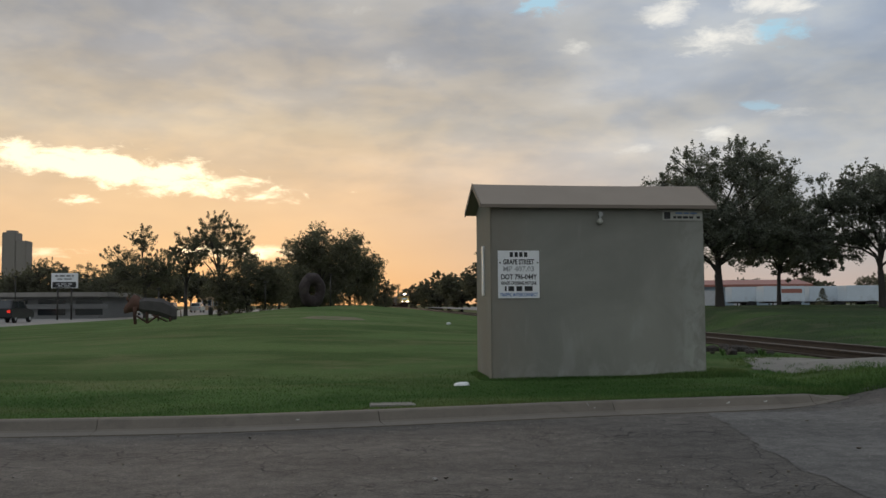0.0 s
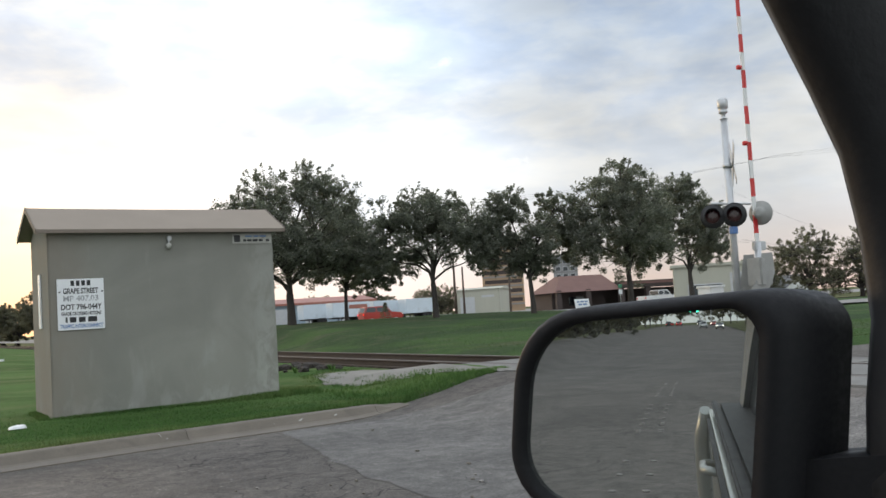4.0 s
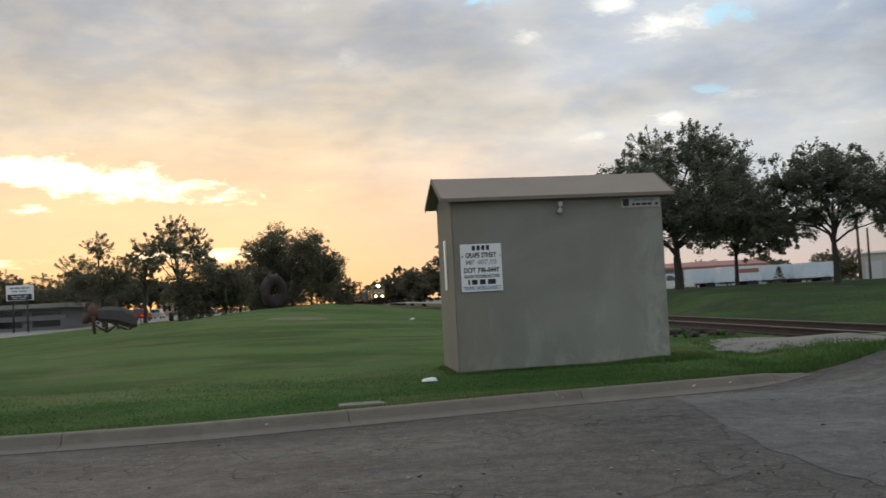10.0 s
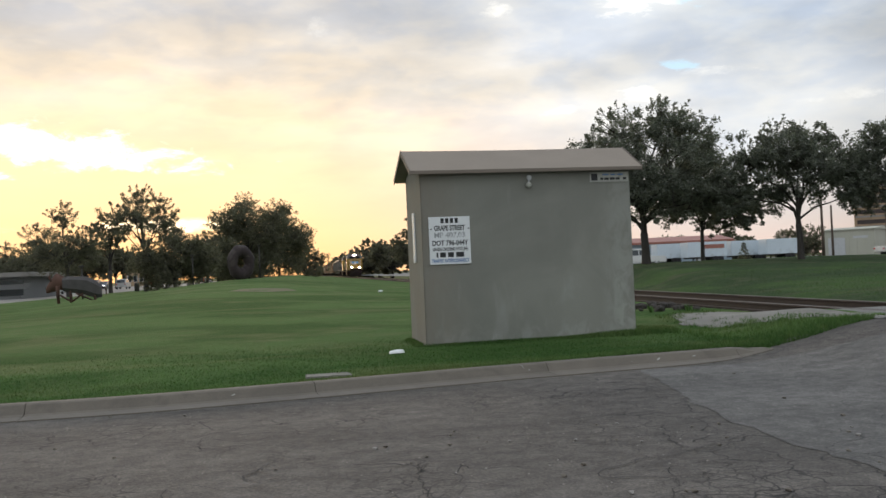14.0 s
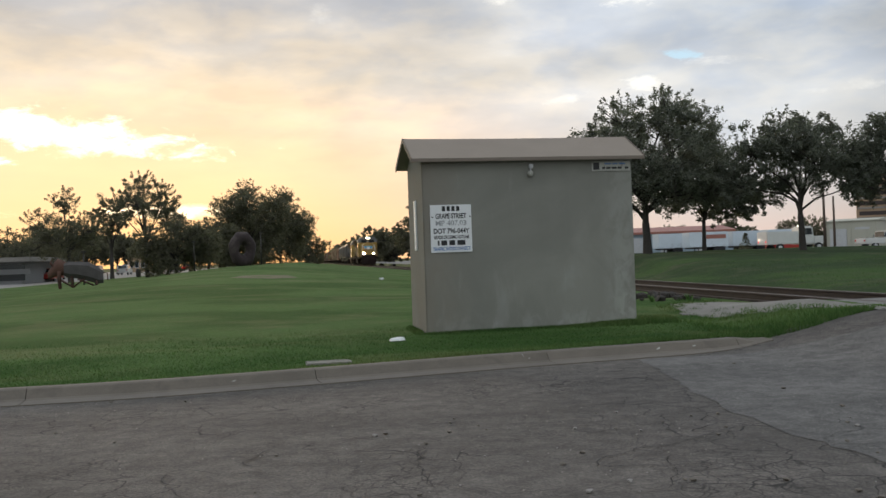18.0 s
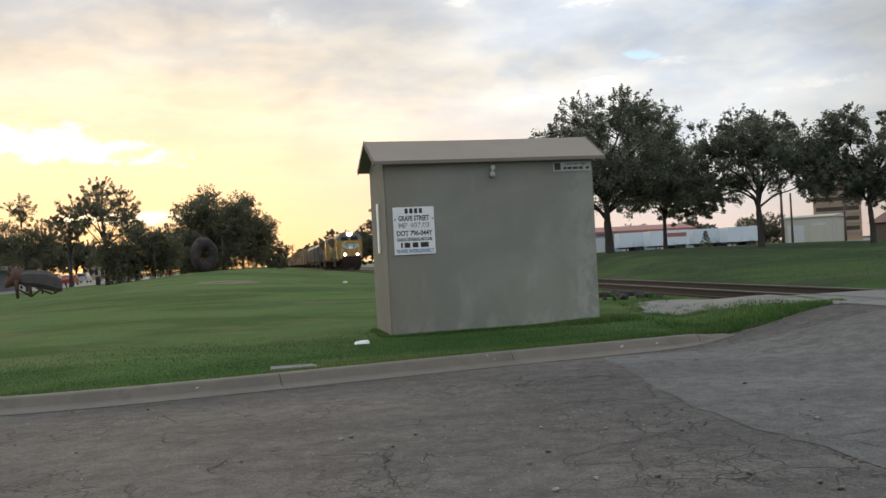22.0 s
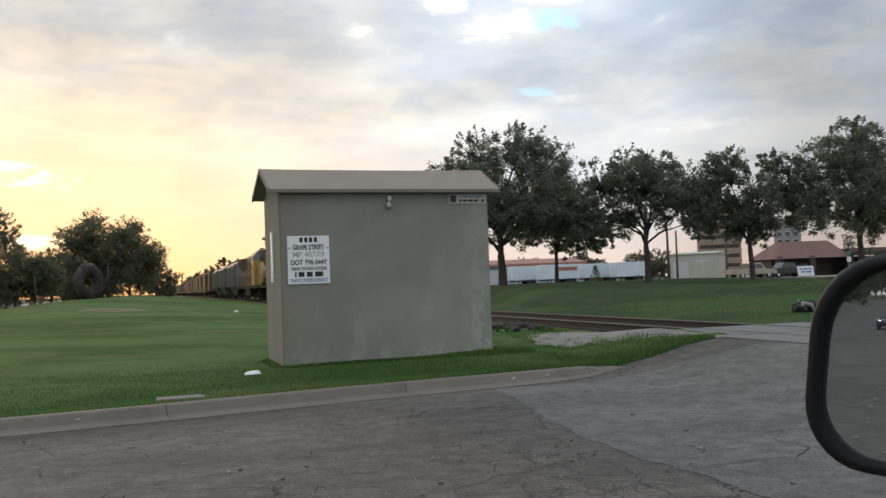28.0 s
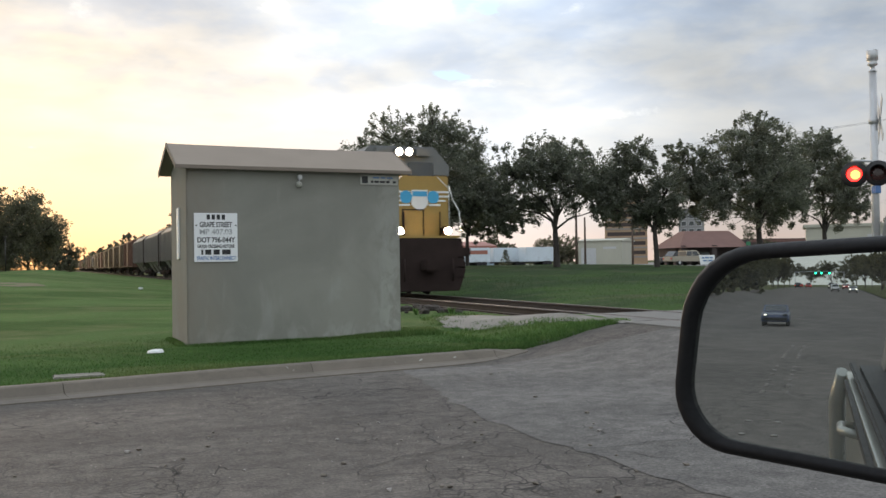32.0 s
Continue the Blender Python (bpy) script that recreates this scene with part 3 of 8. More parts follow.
# ---- ground, road, lawns, track bed ----
TRACK_X, RAIL_Z, GAUGE = 9.98, 0.42, 1.435
KERB = [(-23.0, 11.3), (-14.0, 11.0), (-4.4, 10.94), (-2.0, 11.0), (0.0, 11.4), (2.2, 11.95), (4.0, 12.3), (5.2, 12.5), (6.1, 12.65), (6.5, 12.72), (7.0, 12.74), (7.6, 12.95), (8.0, 13.05), (8.8, 13.3)]


def kerb_y(x):
    if x <= KERB[0][0]:
        return KERB[0][1]
    for (a, p), (b, q) in zip(KERB, KERB[1:]):
        if x <= b:
            return p + (q - p) * (x - a) / (b - a)
    return KERB[-1][1]


def road_z(x, y):
    """The road humps over the track, and falls away behind before it climbs again."""
    hump = 0.405 * (1 - smooth01(abs(x - TRACK_X), 1.3, 4.6))
    dip = -1.5 * smooth01(-x, 12, 62) + 1.7 * smooth01(-x, 80, 330)
    return hump + dip * smooth01(14 - y, 0, 5)


def lawn_z(x, y):
    v = max(0.0, y - kerb_y(x))
    g = math.exp(-(((x + 3.0) / 7.0) ** 2))
    near = smooth01(x, 5.8, 6.9)
    edge = 0.15 * (1 - near) + (road_z(x, 12) + 0.03 + 0.02 * noise.noise((x * 3, y * 3, 5))) * near * (1 - smooth01(y, 15.2, 18.0)) + 0.16 * near * smooth01(y, 15.2, 18.0)
    edge -= 0.07 * near * (1 - smooth01(v, 0.0, 0.3))
    return edge - 0.02 * smooth01(v, 0.3, 0.8) + 0.14 * min(v / 2.4, 1.0) * (1 - 0.85 * near * (1 - smooth01(y, 15.2, 18.0))) + 1.14 * smooth01(v, -6, 46) * g - 0.13 * g + 0.015 * noise.noise((x * 0.6, y * 0.6, 0))


def ragged_edge(x):
    return smooth01(x, 6.2, 6.8) * (0.10 * noise.noise((x * 2.7, 0, 2)) + 0.07 * noise.noise((x * 7.0, 0, 6)))


def east_z(x, y):
    if y < 15.6:
        return road_z(x, y) - 0.04
    d = max(0.0, y - 16.0) * (0.12 + 0.88 * smooth01(x, 11.8, 14.6))
    return 0.16 + 0.20 * smooth01(d, 0, 4) + 0.86 * smooth01(d, 4, 29) * (1 - 0.8 * smooth01(x, 26, 44)) - 0.45 * smooth01(d, 34, 60) + 0.02 * noise.noise((x * 0.4, y * 0.4, 3))


def steps(*spans):
    """Grid lines: (from, to, count) spans, joined."""
    out = []
    for a, b, n in spans:
        out += [a + (b - a) * i / n for i in range(n)]
    return out + [spans[-1][1]]


def far_z(x, y):
    r = math.hypot(x, y - 30)
    return -2.6 + 2.75 * smooth01(r, 190, 420)


sheet("ground", steps((-3000, -500, 6), (-500, 500, 40), (500, 3000, 6)), steps((-3000, -500, 6), (-500, 600, 44), (600, 4000, 6)), far_z, GROUND, "rough level ground reaching the horizon", "ground")
sheet("road", steps((-420, -60, 40), (-60, -6, 27), (-6, 22, 56), (22, 160, 20)), steps((-9.5, 15.6, 40)), road_z, ASPHALT, "worn grey asphalt road, cracked and patched", "road")
sheet("lawn", steps((-21, -8, 20), (-8, 8.75, 60)), steps((0.30, 6, 24), (6, 50, 40), (50, 330, 30)), lawn_z, GRASS, "mown green lawn that rises to a low mound", "lawn", shift=lambda x, y: kerb_y(x) + ragged_edge(x) * max(0.0, 1 - y / 1.5) + (-0.015 if y < 0.31 else y))
sheet("lawn_beyond_track", steps((11.6, 14, 5), (14, 60, 40), (60, 170, 20)), steps((15.4, 15.68, 1), (15.68, 48, 40), (48, 84, 12)), east_z, BANK_GRASS, "green lawn bank beyond the railway track", "lawn")
sheet("street_west", steps((-34, -20.6, 6)), steps((11.5, 60, 10), (60, 700, 30)), lambda x, y: (road_z(x, 9) + 0.10) * (1 - smooth01(y, 14, 50)) + 0.22 * smooth01(y, 14, 50), PAVING, "pale concrete side street along the lawn", "street")
sheet("paved_lot_west", steps((-130, -34.2, 8)), steps((30.2, 330, 40)), lambda x, y: (road_z(x, 9) + 0.12) * (1 - smooth01(y, 30, 70)) + 0.20 * smooth01(y, 30, 70), PAVING, "pale paved car park", "car park")
sheet("street_north", steps((12.5, 190, 20)), steps((84.2, 96, 4)), lambda x, y: 0.68, PAVING, "paved street behind the tree row", "street")
sheet("yard_north", steps((12.5, 220, 20)), steps((96.2, 260, 10)), lambda x, y: 0.64, PAVING, "paved yard of the freight depot", "yard")
sheet("track_verge", steps((8.72, 11.62, 4)), steps((15.6, 60, 20), (60, 900, 40)), lambda x, y: 0.10, BALLAST, "dark stony track bed", "track bed")
sheet("verge_north", steps((11.65, 14.5, 2)), steps((47, 900, 30)), lambda x, y: 0.12, GROUND, "rough grass beside the track", "verge")
sheet("strip_west", steps((-20.7, 8.8, 4)), steps((342, 900, 20)), lambda x, y: 0.1, GROUND, "rough grass far along the track", "verge")

# the newer strip of paving on the road ahead
bm = B()
edge = [(4.12, 11.85), (4.03, 11.3), (3.98, 10.7), (3.86, 10.2), (3.78, 9.6), (3.62, 9.0), (3.6, 8.3), (3.48, 7.6), (3.46, 7.0), (3.52, 6.2), (3.5, 5.4), (3.62, 4.2), (3.7, 0.0), (3.7, -9.4)]
fine = []
for (xa, ya), (xb, yb) in zip(edge, edge[1:]):
    n = max(1, int((ya - yb) / 0.14)) if yb > 4 else 4
    fine += [(xa + (xb - xa) * i / n, ya + (yb - ya) * i / n) for i in range(n)]
edge = [(x + 0.07 * noise.noise((x, y * 3.0, 8)) + 0.05 * noise.noise((x, y * 9.0, 3)), y) for x, y in fine] + [edge[-1]]
vs = []
for x, y in edge:
    row = [bm.verts.new((x + dx, y, road_z(x + dx, y) + 0.004)) for dx in (0, 0.5, 1.5, 2.4, 3.2, 3.9, 4.4)]
    vs.append(row)
for a, b in zip(vs, vs[1:]):
    for i in range(6):
        bm.faces.new((a[i], b[i], b[i + 1], a[i + 1]))
tagged(part("road_patch", bm, ASPHALT_NEW), "newer smoother grey asphalt patch in the road", "road patch", kind="structure")

# kerb and gutter, in cast lengths
kerb = thing("kerb", pose(0, 0, 0), "weathered grey concrete kerb and gutter along the lawn", "kerb", kind="structure")


def kerb_line():
    pts = []
    for (a, p), (b, q) in zip(KERB, KERB[1:]):
        n = max(2, int((b - a) / 0.25))
        pts += [(a + (b - a) * i / n, p + (q - p) * i / n) for i in range(n)]
    return pts + [KERB[-1]]


line = [p for p in kerb_line() if p[0] < 6.45]
for _ in range(6):
    line = [line[0]] + [((a[0] + 2 * b[0] + c[0]) / 4, (a[1] + 2 * b[1] + c[1]) / 4) for a, b, c in zip(line, line[1:], line[2:])] + [line[-1]]
start = 0
while start < len(line) - 2:
    stop = min(start + random.choice((9, 10, 11, 12)), len(line) - 1)
    bm, rows = B(), []
    for i in range(start, stop + 1):
        a, b = Vector(line[max(i - 1, 0)]), Vector(line[min(i + 1, len(line) - 1)])
        d = (b - a).normalized()
        out = Vector((d.y, -d.x))  # towards the road
        x, y = line[i]
        h = 0.142 - 0.115 * smooth01(x, 5.6, 6.4)
        z0 = road_z(x, y)
        gap = 0.004 * d * (1 if i == start else -1 if i == stop else 0)
        rows.append([bm.verts.new((x + out.x * o + gap.x, y + out.y * o + gap.y, z0 + z)) for o, z in ((-0.17, -0.2), (-0.17, h - 0.01), (-0.14, h), (0.0, h), (0.03, h - 0.015), (0.09, 0.035), (0.14, 0.02), (0.40 - 0.26 * smooth01(x, 4.6, 6.2), 0.012), (0.40 - 0.26 * smooth01(x, 4.6, 6.2), -0.2))])
    for a, b in zip(rows, rows[1:]):
        for k in range(8):
            bm.faces.new((a[k], a[k + 1], b[k + 1], b[k]))
    bm.faces.new(rows[0][::-1])
    bm.faces.new(rows[-1])
    part("kerb_stone", bm, CONCRETE, kerb)
    start = stop

# worn white paint flecks on the kerb
for x, w, h in ((2.50, 0.035, 0.07), (2.63, 0.03, 0.08), (2.72, 0.02, 0.04), (4.16, 0.03, 0.05), (4.55, 0.05, 0.04), (5.1, 0.04, 0.03), (-0.9, 0.03, 0.03)):
    bm = B()
    y = kerb_y(x)
    ring = [bm.verts.new((x + w * math.cos(a) * random.uniform(0.6, 1.1), y - 0.052 + 0.024 * math.sin(a), 0.088 + h * 0.62 * math.sin(a) * random.uniform(0.7, 1.0))) for a in (math.tau * i / 8 for i in range(8))]
    bm.faces.new(ring)
    tagged(part("paint_fleck", bm, SIGN_AGED), "worn fleck of white paint on the kerb", "paint fleck", "paint flecks", "structure")
# pale gravelly apron between hut and crossing, with ragged edges
bm, rows = B(), []
for i in range(57):
    x = 6.55 + 1.95 * i / 56
    lo = 15.15 - 0.5 * smooth01(x, 7.2, 8.0) - 2.2 * smooth01(x, 7.9, 8.5)
    hi = 18.7 - 0.2 * smooth01(x, 7.4, 8.3) - 0.9 * smooth01(x, 8.2, 8.5)
    lo = lo + (16.4 - lo) * (1 - smooth01(x, 6.5, 7.15))
    hi = 16.5 + (hi - 16.5) * smooth01(x, 6.5, 7.25)
    lo += 0.30 * noise.noise((x * 2.6, 0, 4)) + 0.16 * noise.noise((x * 9, 0, 9))
    hi += 0.30 * noise.noise((x * 2.6, 5, 4)) + 0.16 * noise.noise((x * 9, 5, 9))
    row = []
    for k in range(13):
        y = lo + (hi - lo) * k / 12
        row.append(bm.verts.new((x, y, max(lawn_z(x, y) if y > kerb_y(x) else 0, road_z(x, y) if y < 15.6 else 0) + (0.022 if 0 < k < 12 else 0.006) + 0.008 * noise.noise((x * 5, y * 5, 1)))))
    rows.append(row)
for a, b in zip(rows, rows[1:]):
    for i in range(12):
        bm.faces.new((a[i], b[i], b[i + 1], a[i + 1])).smooth = True
tagged(part("apron", bm, GRAVEL), "pale worn gravel apron beside the crossing", "apron", kind="structure")

# crossing deck over the rails
deck = thing("crossing_deck", pose(TRACK_X, 0, 0), "pale concrete panels of the level crossing", "level crossing", kind="structure")
bm0 = B()
box(bm0, (0, 0, 0), (1.26, 2.36, 0.10), 0.012)
inner = finish("panel", bm0, DECK)
bm0 = B()
box(bm0, (0, 0, 0), (0.85, 2.36, 0.10), 0.012)
outer = finish("panel", bm0, DECK)
for i in range(11):
    for dx, me in ((0, inner), (-1.22, outer), (1.22, outer)):
        ob = new("panel", me)
        ob.parent = deck
        ob.matrix_basis = pose(dx, 14.42 - 2.4 * i, RAIL_Z - 0.055)

# rails, sleepers, ballast shoulder
track = thing("railway_track", pose(TRACK_X, 0, 0), "single railway track with rusty rails on dark sleepers", "railway track", kind="structure")
for s in (-1, 1):
    bm = B()
    prof = [(-0.07, 0.0), (0.07, 0.0), (0.07, 0.02), (0.012, 0.035), (0.012, 0.12), (0.036, 0.135), (0.036, 0.165), (0.028, 0.172), (-0.028, 0.172), (-0.036, 0.165), (-0.036, 0.135), (-0.012, 0.12), (-0.012, 0.035), (-0.07, 0.02)]
    prism(bm, [(s * (GAUGE / 2 + 0.036) + x, RAIL_Z - 0.172 + z) for x, z in prof], 920, Matrix.Translation((0, -20, 0)))
    bm.faces.ensure_lookup_table()
    for f in bm.faces:
        if f.normal.z > 0.8 or all(v.co.z > RAIL_Z - 0.01 for v in f.verts):
            f.material_index = 1
    part("rail", bm, (RAIL_STEEL, RAIL_HEAD), track)
bm = B()
prism(bm, [(-1.9, -0.1), (1.9, -0.1), (1.9, 0.02), (1.35, RAIL_Z - 0.2), (-1.35, RAIL_Z - 0.2), (-1.9, 0.02)], 900, Matrix.Translation((0, 18.6, 0)))
part("ballast_bed", bm, BALLAST, track)
bm = B()
box(bm, (0, 0, 0), (2.6, 0.22, 0.16), 0.012)
sleeper = finish("sleeper", bm, SLEEPER)
for i in range(110):
    ob = new("sleeper", sleeper)
    ob.parent = track
    ob.matrix_basis = pose(random.uniform(-0.03, 0.03), 19.2 + i * 0.53, RAIL_Z - 0.172 - 0.085, 0, 0, random.uniform(-0.6, 0.6))
bm = B()
for i in range(110, 900):
    box(bm, (0, 19.2 + i * 0.53, RAIL_Z - 0.172 - 0.085), (2.6, 0.22, 0.16))
tagged(part("far_sleepers", bm, SLEEPER, track), kind="stuff")

# ---- signal hut ----
HUT = pose(1.735, 14.45, 0.25, 0, 0, 3.4)
HW, HD, HH = 3.38, 1.30, 2.62
hut = thing("signal_hut", HUT, "plain grey-brown stucco railway signal hut with a low gable roof", "hut")
bm = B()
box(bm, (HW / 2, HD / 2, HH / 2 - 0.1), (HW, HD, HH + 0.2), 0.02)
gable = [(0.0, HH - 0.02), (HD, HH - 0.02), (HD / 2, HH + 0.30)]
prism(bm, gable, HW, pose(0, 0, 0, 0, 0, 90) @ Matrix.Scale(-1, 4, (0, 1, 0)))
bmesh.ops.recalc_face_normals(bm, faces=bm.faces)
part("wall", bm, STUCCO, hut)
OX, OY, EAVE, RIDGE, THICK = 0.16, 0.12, HH - 0.03, HH + 0.36, 0.045
for s in (0, 1):
    bm = B()
    y0, y1 = (-OY, HD / 2) if s == 0 else (HD + OY, HD / 2)
    lo, hi = [], []
    for i in range(13):
        x = -OX + (HW + 2 * OX) * i / 12
        # the old sheets sag a little between their fixings
        dip = 0.006 * noise.noise((x * 1.3, s * 4.0, 2.0)) - 0.010 * math.sin(math.pi * i / 12)
        for y, z in ((y0, EAVE), (y1, RIDGE)):
            lo.append(bm.verts.new((x, y, z + dip)))
            hi.append(bm.verts.new((x, y, z + dip + THICK)))
    for i in range(12):
        a = 2 * i
        bm.faces.new((lo[a], lo[a + 1], lo[a + 3], lo[a + 2]))
        bm.faces.new((hi[a], hi[a + 2], hi[a + 3], hi[a + 1]))
        bm.faces.new((lo[a], lo[a + 2], hi[a + 2], hi[a]))
        bm.faces.new((lo[a + 1], hi[a + 1], hi[a + 3], lo[a + 3]))
    for a in (0, 24):
        bm.faces.new((lo[a], hi[a], hi[a + 1], lo[a + 1]))
    bmesh.ops.recalc_face_normals(bm, faces=bm.faces)
    part("roof_slope", bm, ROOF_FELT, hut)
# drip edge along the front eave, and thin rake trims
bm = B()
box(bm, (HW / 2, -OY - 0.008, EAVE + 0.016), (HW + 2 * OX + 0.01, 0.014, 0.055), 0.003)
part("drip_edge", bm, FASCIA, hut, "brown metal drip edge")
for x in (-OX - 0.008, HW + OX + 0.008):
    bm = B()
    for y0, y1 in ((-OY, HD / 2), (HD + OY, HD / 2)):
        a, b = Vector((x, y0, EAVE)), Vector((x, y1, RIDGE))
        vs = [bm.verts.new(p + Vector((dx, 0, dz))) for p in (a, b) for dx in (-0.007, 0.007) for dz in (-0.022, THICK + 0.012)]
        for f in ((0, 1, 3, 2), (4, 6, 7, 5), (0, 4, 5, 1), (2, 3, 7, 6), (1, 5, 7, 3), (0, 2, 6, 4)):
            bm.faces.new([vs[i] for i in f])
    bmesh.ops.recalc_face_normals(bm, faces=bm.faces)
    part("bargeboard", bm, FASCIA, hut)

# crossing notice on the front wall
SX, SZ, SW, SH = 0.425, 1.575, 0.67, 0.78
notice = thing("crossing_notice", HUT @ pose(SX, -0.016, SZ) @ Matrix.Diagonal((0.955, 1.0, 0.925, 1.0)), "white metal notice board with black lettering on the hut wall", "sign")
bm = B()
box(bm, (0, 0, 0), (SW, 0.008, SH), 0.002)
part("plate", bm, SIGN_WHITE, notice)


def bars(parent, z, widths, h, mat, x0=0.0, y=-0.006):
    """Plain bars in a row, in place of lettering."""
    total = sum(abs(w) for w in widths)
    x = x0 - total / 2
    for w in widths:
        if w > 0:
            bm = B()
            box(bm, (x + w / 2, y, z), (w * 0.92, 0.003, h))
            part("bar", bm, mat, parent)
        x += abs(w)


bars(notice, 0.325, [0.055, -0.022, 0.055, -0.022, 0.055, -0.022, 0.055], 0.08, SIGN_BLACK)
text_mesh("GRAPE STREET", 0.115, SIGN_BLACK, notice, pose(0, -0.006, 0.200), width=0.50)
text_mesh("MP 407.03", 0.115, SIGN_FADED, notice, pose(0, -0.006, 0.085), width=0.50)
text_mesh("DOT 796-044Y", 0.115, SIGN_BLACK, notice, pose(0, -0.006, -0.045), width=0.58)
text_mesh("GRADE CROSSING HOTLINE", 0.075, SIGN_BLACK, notice, pose(0, -0.006, -0.145), width=0.57)
bars(notice, -0.235, [0.03, -0.025, 0.10, -0.03, 0.10, -0.03, 0.14], 0.08, SIGN_BLACK)
text_mesh("TRAFFIC INTERCONNECT", 0.08, SIGN_BLUE, notice, pose(0, -0.006, -0.335), width=0.61)
for x in (-0.30, 0.31):
    bm = B()
    dish(bm, (x, -0.004, 0.19), (0, -1, 0), [(0.013, 0), (0.011, 0.006), (0.004, 0.008)], 10)
    part("bolt", bm, SIGN_BLACK, notice)
# emergency placard under the eaves
placard = thing("placard", HUT @ pose(3.03, -0.014, 2.485), "small white placard with a tiny printed notice under the eaves", "sign")
bm = B()
box(bm, (0, 0, 0), (0.64, 0.006, 0.155), 0.002)
part("plate", bm, SIGN_AGED, placard)
bm = B()
box(bm, (-0.245, -0.0045, 0), (0.10, 0.003, 0.11))
part("emblem", bm, SIGN_BLACK, placard)
bars(placard, 0.035, [0.12, -0.015, 0.09, -0.015, 0.11], 0.022, SIGN_BLUE, 0.06, -0.0045)
bars(placard, -0.03, [0.05, -0.012, 0.08, -0.012, 0.09, -0.012, 0.07, -0.05, 0.06], 0.035, SIGN_BLACK, 0.07, -0.0045)
# round lamp on the wall
lamp = thing("wall_lamp", HUT @ pose(1.70, 0, 2.385), "small round white lamp on the hut wall", "lamp")
bm = B()
dish(bm, (0, 0, 0), (0, -1, 0), [(0.03, 0), (0.042, 0.02), (0.047, 0.05), (0.038, 0.075), (0.015, 0.09)], 16)
part("globe", bm, SIGN_AGED, lamp)
bm = B()
box(bm, (0.015, -0.03, 0.115), (0.07, 0.05, 0.07), 0.012)
rod(bm, (0.005, -0.03, 0.03), (0.012, -0.03, 0.10), 0.012)
part("conduit", bm, GALV, lamp)
# bright strip on the side wall
bm = B()
box(bm, (0, 0, 0), (0.02, 0.16, 0.78), 0.004)
vent = thing("side_notice", HUT @ pose(-0.012, 0.62, 1.65), "white metal notice on the side wall of the hut", "sign")
part("plate", bm, SIGN_WHITE, vent)

